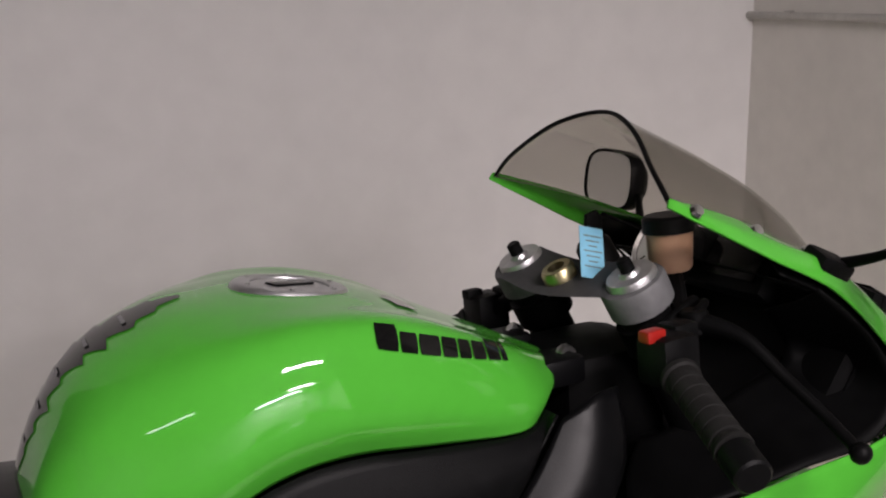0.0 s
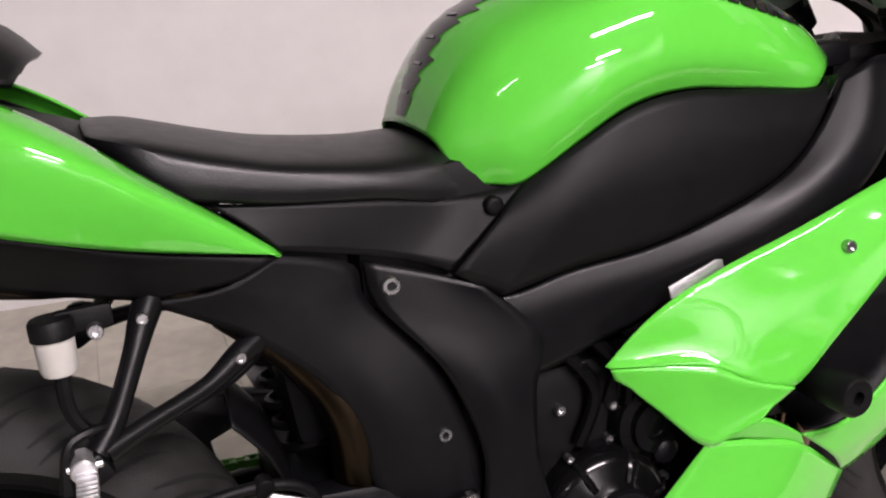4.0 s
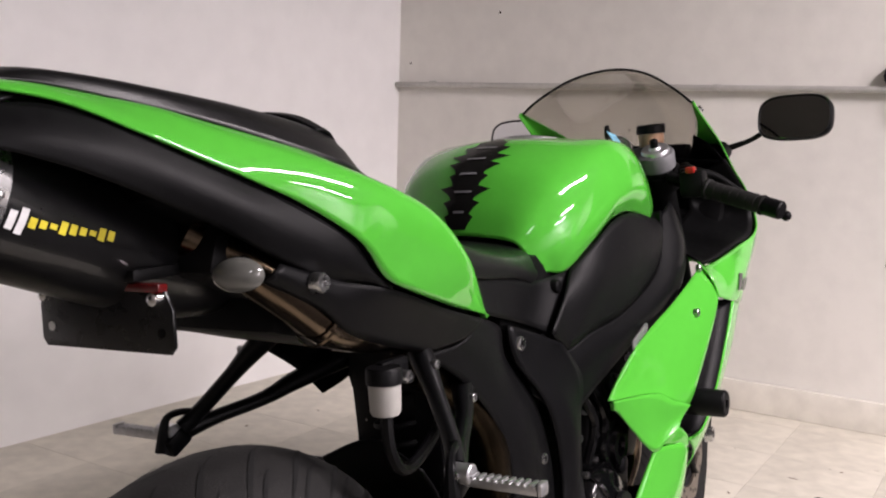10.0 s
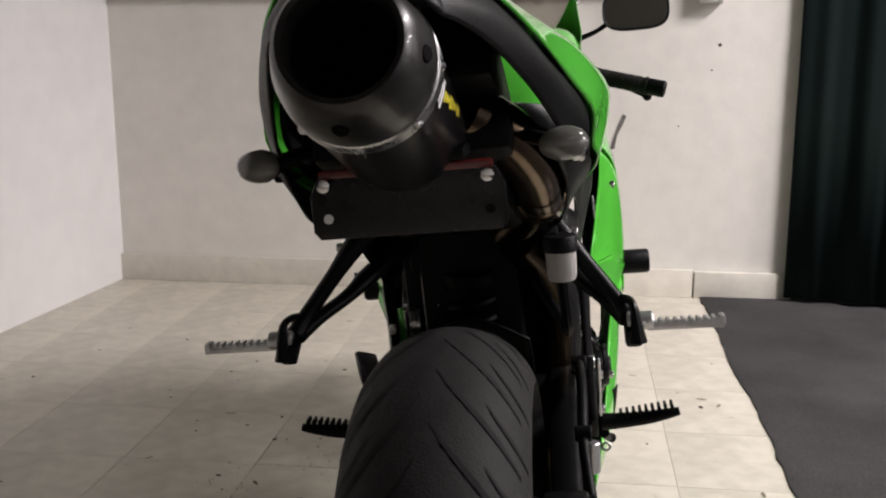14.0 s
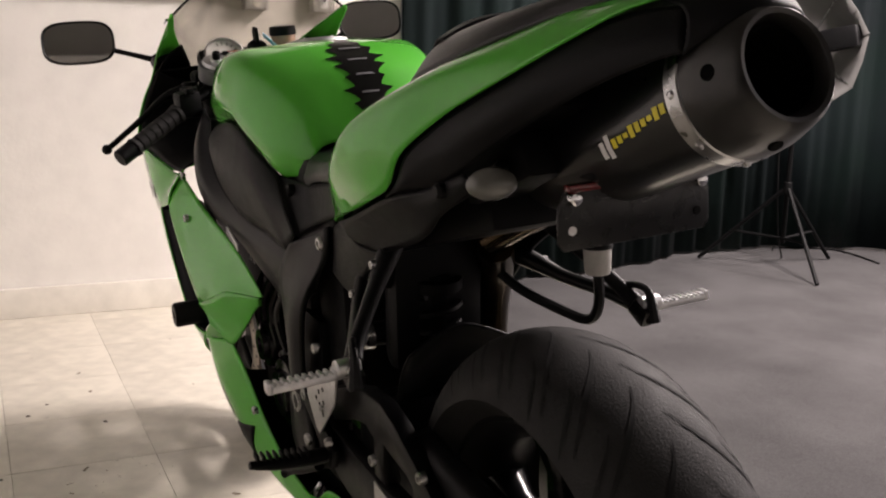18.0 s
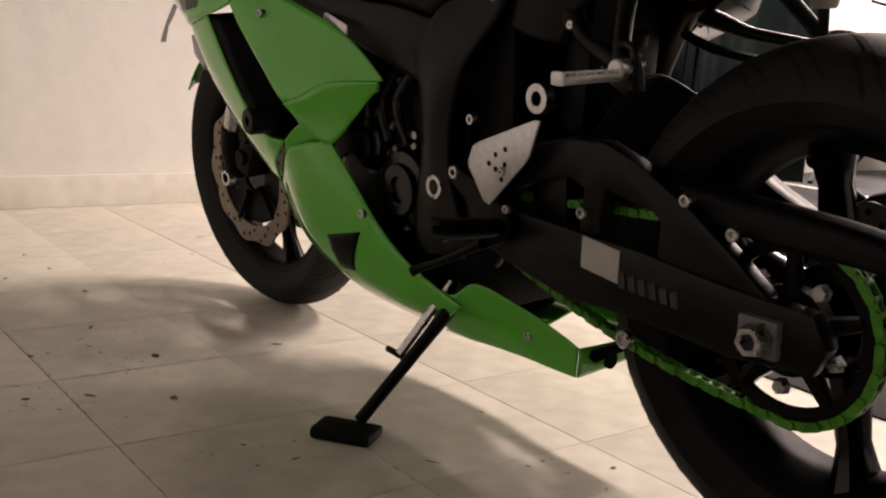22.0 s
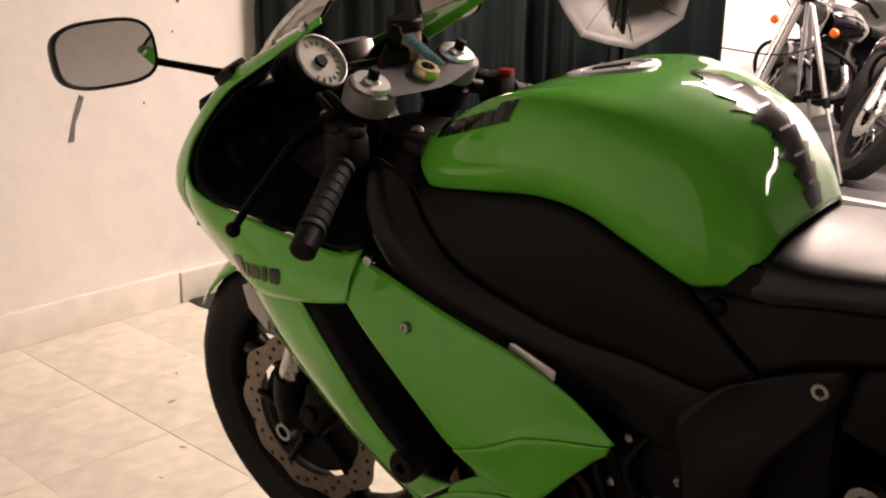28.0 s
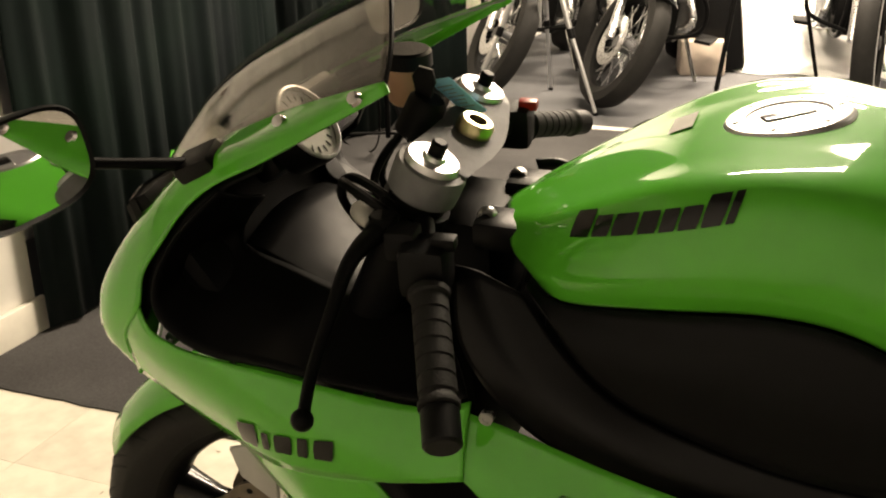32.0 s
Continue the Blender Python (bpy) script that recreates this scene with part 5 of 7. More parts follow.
both("nose_fairing", [
    [(1.086, 0.180, 0.972), (1.150, 0.185, 0.935), (1.209, 0.190, 0.900), (1.267, 0.188, 0.868), (1.303, 0.192, 0.838), (1.325, 0.204, 0.808), (1.345, 0.212, 0.778), (1.350, 0.220, 0.745), (1.385, 0.205, 0.700), (1.400, 0.180, 0.640)],
    [(1.090, 0.177, 0.979), (1.165, 0.178, 0.940), (1.225, 0.176, 0.912), (1.295, 0.170, 0.880), (1.355, 0.173, 0.828), (1.401, 0.175, 0.778), (1.428, 0.182, 0.728), (1.434, 0.176, 0.678), (1.400, 0.160, 0.630)],
    [(1.094, 0.172, 0.979), (1.200, 0.150, 0.937), (1.320, 0.108, 0.873), (1.415, 0.078, 0.796), (1.465, 0.062, 0.720), (1.475, 0.052, 0.670), (1.455, 0.050, 0.635)],
], GREEN, 40, 14, label="lime green nose fairing")
both("nose_centre", [
    [(1.415, 0.078, 0.795), (1.465, 0.062, 0.720), (1.475, 0.052, 0.670), (1.455, 0.050, 0.635)],
    [(1.445, 0.0, 0.822), (1.490, 0.0, 0.730), (1.500, 0.0, 0.675), (1.470, 0.0, 0.635)],
], GREEN, 12, 6)
LOW_FAIR = [
    [(0.759, 0.2035, 0.434), (0.717, 0.193, 0.385), (0.662, 0.184, 0.322), (0.605, 0.174, 0.275), (0.552, 0.164, 0.248), (0.500, 0.155, 0.226)],
    [(0.815, 0.2150, 0.429), (0.795, 0.213, 0.365), (0.755, 0.205, 0.300), (0.695, 0.190, 0.245), (0.620, 0.172, 0.214), (0.530, 0.152, 0.198)],
    [(0.868, 0.2220, 0.413), (0.862, 0.211, 0.335), (0.830, 0.192, 0.265), (0.770, 0.170, 0.212), (0.680, 0.152, 0.188), (0.560, 0.138, 0.180)],
    [(0.950, 0.188, 0.345), (0.932, 0.176, 0.290), (0.897, 0.158, 0.235), (0.820, 0.135, 0.190), (0.700, 0.118, 0.165), (0.580, 0.110, 0.160)],
]
both("fairing_crease", [
    [(0.757, 0.2000, 0.433), (0.790, 0.2170, 0.447), (0.814, 0.2255, 0.4555), (0.842, 0.2270, 0.441), (0.862, 0.2255, 0.4275)],
    [(0.759, 0.2030, 0.4335), (0.790, 0.2080, 0.433), (0.815, 0.2150, 0.4285), (0.845, 0.2190, 0.421), (0.869, 0.2220, 0.4125)],
], GREEN, 24, 5, label="creased panel under the air duct")
both("lower_fairing", LOW_FAIR, GREEN, 30, 14, label="lime green lower fairing")
LG_ = skin(LOW_FAIR, 60, 50).reshape(-1, 3)


def low_side(x, z):
    near = np.argsort((LG_[:, 0] - x) ** 2 + (LG_[:, 2] - z) ** 2)[:5]
    return LG_[near, 1].mean()


PAN_LEFT = [
    [(0.548, 0.163, 0.247), (0.520, 0.150, 0.238), (0.484, 0.136, 0.261), (0.405, 0.117, 0.240), (0.345, 0.106, 0.218), (0.312, 0.101, 0.204)],
    [(0.552, 0.150, 0.205), (0.520, 0.140, 0.205), (0.490, 0.130, 0.213), (0.410, 0.112, 0.202), (0.355, 0.102, 0.190), (0.316, 0.099, 0.184)],
    [(0.580, 0.112, 0.160), (0.530, 0.110, 0.160), (0.480, 0.106, 0.162), (0.415, 0.101, 0.162), (0.365, 0.098, 0.160), (0.320, 0.097, 0.160)],
]
PAN_RIGHT = [
    [(0.548, -0.163, 0.247), (0.500, -0.150, 0.232), (0.450, -0.136, 0.236), (0.400, -0.119, 0.268), (0.340, -0.107, 0.252), (0.284, -0.097, 0.236)],
    [(0.552, -0.150, 0.205), (0.510, -0.140, 0.203), (0.460, -0.130, 0.208), (0.408, -0.116, 0.216), (0.345, -0.104, 0.206), (0.296, -0.096, 0.196)],
    [(0.580, -0.112, 0.160), (0.530, -0.110, 0.160), (0.480, -0.106, 0.162), (0.415, -0.101, 0.162), (0.365, -0.098, 0.160), (0.312, -0.096, 0.160)],
]
for rails in (PAN_LEFT, PAN_RIGHT):
    part("belly_pan", sheet(skin(rails, 30, 12)), GREEN, bike, "lime green belly pan side", thick=0.003)
pan_end = part("pan_end", sheet(skin([
    [(0.312, 0.101, 0.204), (0.306, 0.050, 0.203), (0.304, 0.0, 0.203), (0.300, -0.050, 0.204), (0.296, -0.096, 0.206)],
    [(0.320, 0.097, 0.160), (0.312, 0.050, 0.166), (0.310, 0.0, 0.170), (0.311, -0.050, 0.166), (0.312, -0.096, 0.160)]], 24, 6)), GREEN, bike, "green rear wall of the belly pan", thick=0.003)
# slot and drain hole are black pieces painted as dark as their shaded insides
part("pan_recess", slab([(0.090, 0.190), (0.082, 0.182), (0.030, 0.186), (-0.070, 0.190), (-0.075, 0.200), (0.085, 0.200)], -0.003, 0.003, 0.001), SOOT_AND_HOLES, pan_end, "dark slot in the pan end", m=Matrix.Translation((0.303, 0, 0)) @ Matrix.Rotation(radians(90), 4, "Z"))
part("drain_hole", lathe([(0, 0.006), (0.012, 0.006), (0.012, 0.0)], (0.311, 0.046, 0.176), (-1, 0, 0), 18), SOOT_AND_HOLES, pan_end, "dark round drain hole")
part("belly_floor", sheet(skin([
    [(0.590, 0.110, 0.159), (0.560, 0.108, 0.159), (0.535, 0.107, 0.160)],
    [(0.590, 0.060, 0.150), (0.560, 0.058, 0.150), (0.532, 0.056, 0.150)],
    [(0.590, 0.0, 0.145), (0.560, 0.0, 0.145), (0.530, 0.0, 0.146)],
    [(0.590, -0.060, 0.150), (0.560, -0.058, 0.150), (0.532, -0.056, 0.150)],
    [(0.590, -0.110, 0.159), (0.560, -0.108, 0.159), (0.535, -0.107, 0.160)]], 10, 17)), GREEN, bike, "green belly pan floor", thick=0.003)
part("belly_front", sheet(skin([
    [(0.950, 0.185, 0.325), (0.895, 0.158, 0.235), (0.820, 0.135, 0.190), (0.700, 0.118, 0.165), (0.580, 0.110, 0.160)],
    [(0.930, 0.0, 0.30), (0.88, 0.0, 0.22), (0.80, 0.0, 0.17), (0.70, 0.0, 0.15), (0.58, 0.0, 0.145)],
    [(0.950, -0.185, 0.325), (0.895, -0.158, 0.235), (0.820, -0.135, 0.190), (0.700, -0.118, 0.165), (0.580, -0.110, 0.160)]], 20, 12)), PLASTIC, bike, thick=0.003)
for s in (1, -1):
    # recessed duct behind the fairing opening
    rl = [[(1.110, 0.232, 0.610), (1.064, 0.234, 0.560), (0.990, 0.234, 0.485), (0.920, 0.231, 0.435), (0.868, 0.222, 0.428)], [(1.05, 0.165, 0.62), (0.98, 0.16, 0.53), (0.89, 0.16, 0.42)], [(0.995, 0.208, 0.650), (0.92, 0.205, 0.565), (0.79, 0.195, 0.445)]]
    part("duct_inner", sheet(skin(rl if s > 0 else flip(rl), 14, 8)), PLASTIC, bike, thick=0.003)
    part("frame_slider", lathe([(0.007, 0.068), (0.007, 0.080), (0.018, 0.080), (0.021, 0.076), (0.021, 0.0), (0.012, -0.06)], SLIDER[s], (0, s, 0), 24), PLASTIC, bike, "black nylon crash slider")
    part("slider_core", lathe([(0, 0.070), (0.007, 0.070)], SLIDER[s], (0, s, 0), 12), BLACK, bike)
    vent = []
    for f in np.linspace(0, 1, 7):
        row = []
        for g in np.linspace(0, 1, 7):
            x = (0.695 * (1 - f) + 0.774 * f) * (1 - g) + (0.721 * (1 - f) + 0.770 * f) * g
            z = (0.305 * (1 - f) + 0.287 * f) * (1 - g) + (0.236 * (1 - f) + 0.232 * f) * g
            row.append((x, s * (low_side(x, z) + 0.0022), z))
        vent.append(row)
    part("lower_vent", sheet(np.array(vent)), BLACK, bike, "black fairing vent", thick=0.004)
    for bx, by, bz in ((0.926, 0.224, 0.617), (1.001, 0.206, 0.684), (1.335, 0.196, 0.70), (1.26, 0.211, 0.685), (0.69, 0.193, 0.335), (0.40, 0.112, 0.20)):
        bolt(bx, s * by, bz, 0.007, s, bike, h=0.004)
    for bx, by, bz in ((1.117, 0.180, 0.964), (1.277, 0.150, 0.893), (1.200, 0.165, 0.930)):
        part("screen_bolt", lathe([(0, 0.005), (0.006, 0.004), (0.0075, 0)], (bx, s * by, bz), (0.2, s * 0.75, 0.6), 12), CHROME, bike)


FG_ = skin(FAIR_SIDE, 60, 30).reshape(-1, 3)


def on_fairing(x, side, z):
    d = (FG_[:, 0] - x) ** 2 + (FG_[:, 2] - z) ** 2
    near = np.argsort(d)[:6]
    return np.array([x, side * (FG_[near, 1].mean() + 0.0018), z])


for s in (1, -1):
    lettering("model_mark_bar", s, *((1.258, 0.604, 1.138, 0.624) if s > 0 else (1.138, 0.624, 1.258, 0.604)), 0.032, MODEL, DECAL, on_fairing, 0.3, 0.3)

# windscreen
WS = [
    [(1.092, 0.172, 0.976), (1.200, 0.150, 0.936), (1.320, 0.108, 0.872), (1.415, 0.078, 0.795)],
    [(1.098, 0.140, 1.002), (1.208, 0.119, 0.960), (1.330, 0.082, 0.893), (1.426, 0.057, 0.806)],
    [(1.121, 0.075, 1.038), (1.232, 0.065, 0.983), (1.345, 0.046, 0.910), (1.434, 0.031, 0.814)],
    [(1.138, 0.0, 1.051), (1.244, 0.0, 0.989), (1.353, 0.0, 0.915), (1.440, 0.0, 0.817)],
]
ws = part("windscreen", sheet(skin(WS + flip(WS[:-1])[::-1], 24, 25)), SMOKE, bike, "smoked double-bubble windscreen", thick=0.003)
part("screen_edge", tube([p for p in skin(WS + flip(WS[:-1])[::-1], 24, 25)[0]], 0.0025, 6, 40), BLACK, ws)

# cockpit
both("nose_shell", [
    [(1.22, 0.176, 0.885), (1.262, 0.180, 0.862), (1.298, 0.184, 0.834), (1.318, 0.194, 0.806), (1.337, 0.202, 0.776), (1.342, 0.208, 0.745), (1.375, 0.195, 0.700)],
    [(1.22, 0.160, 0.900), (1.285, 0.158, 0.868), (1.342, 0.162, 0.822), (1.388, 0.164, 0.774), (1.414, 0.170, 0.726), (1.420, 0.166, 0.680)],
    [(1.22, 0.135, 0.915), (1.305, 0.102, 0.862), (1.400, 0.074, 0.790), (1.450, 0.058, 0.716), (1.460, 0.048, 0.670)],
], BLACK, 20, 8, 0.002)
both("inner_cockpit_panel", [
    [(1.022, 0.195, 0.694), (1.055, 0.200, 0.683), (1.120, 0.209, 0.689), (1.210, 0.218, 0.700), (1.290, 0.222, 0.707), (1.338, 0.215, 0.745), (1.320, 0.200, 0.805), (1.264, 0.183, 0.864)],
    [(1.05, 0.150, 0.71), (1.09, 0.155, 0.70), (1.16, 0.158, 0.705), (1.24, 0.155, 0.722), (1.31, 0.148, 0.74), (1.33, 0.140, 0.765), (1.31, 0.145, 0.80), (1.265, 0.150, 0.845)],
    [(1.10, 0.10, 0.72), (1.13, 0.10, 0.72), (1.19, 0.10, 0.73), (1.24, 0.10, 0.745), (1.29, 0.10, 0.76), (1.30, 0.095, 0.78), (1.29, 0.095, 0.80), (1.26, 0.11, 0.83)],
], BLACK, 40, 9, label="black inner cockpit panel")
both("nose_liner", [
    [(1.262, 0.172, 0.862), (1.315, 0.150, 0.825), (1.36, 0.12, 0.78)],
    [(1.255, 0.09, 0.868), (1.32, 0.08, 0.835), (1.39, 0.05, 0.79)],
    [(1.250, 0.0, 0.872), (1.32, 0.0, 0.838), (1.40, 0.0, 0.79)],
], PLASTIC, 14, 8, 0.002)
part("cockpit_floor", sheet(skin([[(1.12, 0.11, 0.70), (1.30, 0.10, 0.76)], [(1.12, 0.0, 0.69), (1.31, 0.0, 0.77)], [(1.12, -0.11, 0.70), (1.30, -0.10, 0.76)]], 6, 10)), BLACK, bike, thick=0.003)

part("headlight_back", block(1.345, 0, 0.775, 0.05, 0.33, 0.15, 0.03, m=pose(0, 0, 0, 0, 35, 0)), BLACK, bike, "black headlight housing back")
GN = Vector((-0.80, 0.0, 0.60)).normalized()
GC = Vector((1.244, 0.043, 0.881))
clu = bmesh.new()
block(1.282, -0.01, 0.862, 0.036, 0.20, 0.070, 0.014, clu, m=pose(0, 0, 0, 0, 37, 0))
cluster = part("dashboard", clu, PLASTIC, bike, "black dashboard housing")
part("gauge_ring", lathe([(0.0385, 0.006), (0.040, 0.011), (0.0425, 0.010), (0.0430, 0.006)], GC, GN, 40), ALU, cluster, "silver gauge ring")
part("gauge_housing", lathe([(0.0432, 0.008), (0.0440, 0.0), (0.040, -0.03), (0.0, -0.035)], GC, GN, 36), PLASTIC, cluster, "black gauge housing")
part("gauge_face", lathe([(0, 0.004), (0.0395, 0.004)], GC, GN, 36), WHITE_PRINT, cluster, "white tachometer face")
part("gauge_hub", lathe([(0, 0.010), (0.009, 0.010), (0.010, 0.004)], GC, GN, 16), BLACK, cluster)
gq = GN.to_track_quat("Z", "Y").to_matrix().to_4x4()
part("gauge_needle", block(0.014, 0.008, 0.008, 0.03, 0.002, 0.001, 0, m=None), RED, cluster, m=Matrix.Translation(GC) @ gq)
for k in range(13):
    a = radians(-130 + k * 20)
    part("gauge_tick", block(0.030 * math.cos(a), 0.030 * math.sin(a), 0.0048, 0.007, 0.0016, 0.0006, 0, m=Matrix.Rotation(a, 4, "Z")), BLACK, cluster, m=Matrix.Translation(GC) @ gq)
part("lcd_screen", block(1.2645, -0.058, 0.8755, 0.003, 0.085, 0.045, 0.001, m=pose(0, 0, 0, 0, 37, 0)), GLOSS, cluster, "dark display")

# steering head, forks, bars (turned a little to the left)
tc = bmesh.new()
for s in (1, -1):
    lathe([(0.026, -0.028), (0.034, -0.026), (0.035, 0.0), (0.033, 0.004), (0.026, 0.005)], (1.092, s * 0.100, 0.880), STEER_AX, 28, tc, closed=True)
slab2 = sheet(skin([[(1.058, 0.098, 0.872), (1.045, 0.0, 0.866), (1.058, -0.098, 0.872)], [(1.118, 0.098, 0.898), (1.108, 0.0, 0.892), (1.118, -0.098, 0.898)]], 16, 5))
bmesh.ops.solidify(slab2, geom=slab2.faces[:], thickness=0.018)
me_ = bpy.data.meshes.new("tmp")
slab2.to_mesh(me_)
slab2.free()
tc.from_mesh(me_)
clamp = part("top_yoke", tc, CLAMPM, bike, "grey cast alloy top yoke", m=STEER)
for s in (1, -1):
    part("fork_cap", lathe([(0, 0.012), (0.010, 0.012), (0.012, 0.008), (0.025, 0.008), (0.027, 0.003), (0.027, -0.01)], (1.092, s * 0.100, 0.884), STEER_AX, 28), ALU, clamp, "pale alloy fork cap", m=STEER)
    part("fork_adjuster", lathe([(0, 0.026), (0.006, 0.026), (0.008, 0.024), (0.008, 0.008)], (1.092, s * 0.100, 0.884), STEER_AX, 12), BLACK, clamp, m=STEER)
    top = Vector((1.092, s * 0.100, 0.876))
    part("fork_tube", rod(top, top - STEER_AX * 0.40, 0.0265, 20), BLACK, bike, "black fork tube", m=STEER)
    part("fork_slider", rod(top - STEER_AX * 0.40, top - STEER_AX * 0.56, 0.0205, 18), STEEL, bike, "bare steel fork stanchion", m=STEER)
    part("fork_foot", tube([tuple(top - STEER_AX * 0.53), (1.325, s * 0.100, 0.36), (AX_F[0], s * 0.095, AX_F[2])], [0.026, 0.026, 0.022], 14, 8), BLACK, bike, m=STEER)
    cb = bmesh.new()
    block(1.255, s * 0.085, 0.365, 0.05, 0.06, 0.12, 0.012, cb, m=pose(0, 0, 0, 0, -28, 0))
    rod((1.25, s * 0.08, 0.39), (1.25, s * 0.122, 0.39), 0.017, 14, cb)
    rod((1.27, s * 0.08, 0.345), (1.27, s * 0.122, 0.345), 0.017, 14, cb)
    part("front_brake_caliper", cb, BLACK, bike, "black front brake caliper", m=STEER)
    part("axle_end", lathe([(0.010, 0.0), (0.010, 0.006), (0.016, 0.006), (0.018, -0.01)], (AX_F[0], s * 0.118, AX_F[2]), (0, s, 0), 20), STEEL, bike, m=STEER)
    part("clip_on_clamp", lathe([(0.028, -0.016), (0.034, -0.016), (0.034, 0.016), (0.028, 0.016)], Vector((1.092, s * 0.100, 0.880)) - STEER_AX * 0.055, STEER_AX, 24, closed=True), BLACK, bike, m=STEER)
    g0, g1 = (Vector((1.094, 0.132, 0.832)), Vector((1.028, 0.329, 0.740))) if s > 0 else (Vector((1.085, -0.132, 0.832)), Vector((1.010, -0.336, 0.765)))
    d = (g1 - g0).normalized()
    part("handlebar", rod(g0 - d * 0.01, g0 + d * 0.08, 0.011, 14), BLACK, bike, m=STEER)
    a = g0 + d * 0.072
    gp = [(0.0, 0.0), (0.019, 0.0), (0.019, 0.006), (0.0165, 0.008)]
    for k in range(6):
        gp += [(0.0165, 0.010 + 0.016 * k), (0.0165, 0.023 + 0.016 * k), (0.0152, 0.0235 + 0.016 * k), (0.0152, 0.0255 + 0.016 * k)]
    gp += [(0.0165, 0.110), (0.018, 0.112), (0.018, 0.116), (0.0, 0.117)]
    part("grip", lathe(gp, a, d, 24), RUBBER, bike, "ribbed black rubber grip", m=STEER)
    part("bar_end", rod(a + d * 0.117, a + d * 0.152, 0.0165, 20), PLASTIC, bike, m=STEER)
    sw = bmesh.new()
    block(*(g0 + d * 0.045 + Vector((0, 0, 0.002))), 0.045, 0.045, 0.05, 0.010, sw)
    block(*(g0 + d * 0.030 + Vector((0.02, 0, 0.012))), 0.03, 0.03, 0.03, 0.006, sw)
    part("switch_pod", sw, PLASTIC, bike, "black switch housing", m=STEER)
    part("pod_button", block(*(g0 + d * 0.045 + Vector((-0.018, 0, 0.028))), 0.022, 0.016, 0.012, 0.003), RED if s < 0 else BLACK, bike, "red stop switch" if s < 0 else "", m=STEER)
    lv = bmesh.new()
    p = Vector((1.125, s * 0.150, 0.842))
    rod(p - Vector((0, 0, 0.012)), p + Vector((0, 0, 0.012)), 0.014, 12, lv)
    tube([p, (1.142, s * 0.195, 0.830), (1.150, s * 0.240, 0.796), (1.153, s * 0.285, 0.766), (1.150, s * 0.318, 0.746)], [0.012, 0.0075, 0.006, 0.0055, 0.0055], 10, 22, lv)
    bmesh.ops.create_uvsphere(lv, u_segments=12, v_segments=8, radius=0.010, matrix=Matrix.Translation((1.150, s * 0.320, 0.745)))
    part("hand_lever", lv, BLACK, bike, "black ball-ended lever", m=STEER)
part("clutch_adjuster", lathe([(0, 0.014), (0.008, 0.014), (0.011, 0.010), (0.011, 0.0), (0.006, -0.012)], (1.155, 0.120, 0.834), (0.6, -0.6, 0.3), 14), MILK, bike, "pale plastic clutch cable adjuster", m=STEER)
part("stem_nut", lathe([(0.010, 0.006), (0.010, 0.014), (0.016, 0.014), (0.019, 0.010), (0.019, -0.004)], STEM, STEER_AX, 24), mat("brass_nut", (0.55, 0.48, 0.28), 0.3, 1, 0.1, 60), clamp, "pale brass stem nut", m=STEER)
igc = Vector((1.125, 0.0, 0.900))
part("ignition_barrel", lathe([(0, 0.014), (0.016, 0.014), (0.020, 0.008), (0.022, -0.03)], igc, STEER_AX, 24), BLACK, clamp, m=STEER)
part("ignition_key", slab([(1.118, 0.912), (1.132, 0.912), (1.136, 0.935), (1.128, 0.945), (1.114, 0.942), (1.112, 0.928)], -0.003, 0.003, 0.001), BLACK, clamp, m=STEER)
TAG = Matrix(((0.927, 0.376, 0.001, 1.100), (-0.25, 0.617, -0.746, -0.026), (-0.28, 0.692, 0.67, 0.906), (0, 0, 0, 1)))
tag = part("key_tag", block(0, 0, 0, 0.027, 0.066, 0.0015, 0.0004), BLUE_TAG, clamp, "pale blue paper key tag with faint print", m=TAG)
for k in range(7):
    for zz in (0.00095, -0.00095):
        part("tag_print_bar", block(0.001, 0.021 - 0.0066 * k, zz, 0.020 - 0.005 * (k % 3), 0.0012, 0.0003, 0), GREY_DECAL, tag, m=TAG)
resv = part("front_brake_reservoir", lathe([(0, -0.03), (0.020, -0.03), (0.023, -0.026), (0.025, 0.012)], (1.165, -0.075, 0.908), (0, 0, 1), 22), AMBER, bike, "amber brake fluid reservoir with black lid", m=STEER)
part("reservoir_lid", lathe([(0, 0.03), (0.025, 0.03), (0.028, 0.027), (0.028, 0.012), (0, 0.012)], (1.165, -0.075, 0.908), (0, 0, 1), 22), PLASTIC, resv, m=STEER)
part("reservoir_arm", tube([(1.165, -0.080, 0.880), (1.14, -0.115, 0.850), (1.11, -0.14, 0.825)], 0.008, 8, 8), BLACK, resv, m=STEER)
for k, (y0, y1) in enumerate(((0.12, 0.05), (0.14, 0.02), (-0.13, -0.04), (-0.15, -0.02))):
    part("control_cable", tube([(1.09, y0, 0.83), (1.16, y0 * 0.9, 0.86), (1.20, y1, 0.80), (1.12, y1, 0.72)], 0.005, 8, 24), BLACK, bike)
for s in (1, -1):
    bolt(1.045, s * 0.055, 0.812, 0.010, s, bike)
    part("head_bracket", block(1.03, s * 0.055, 0.80, 0.05, 0.05, 0.03, 0.008), FRAME, bike)

part("fairing_tab", slab([(1.248, 0.505), (1.290, 0.530), (1.300, 0.562), (1.272, 0.572), (1.245, 0.548)], 0.176, 0.184, 0.003), MILK, bike, "pale grey inner fairing tab")
# front mudguard
RISE["on"] = False
FG = []
for a in np.linspace(radians(35), radians(150), 20):
    row = []
    for b in np.linspace(-1, 1, 11):
        rr = 0.312 - 0.030 * b * b
        row.append((AX_F[0] + rr * math.cos(a), 0.068 * b, AX_F[2] + rr * math.sin(a)))
    FG.append(row)
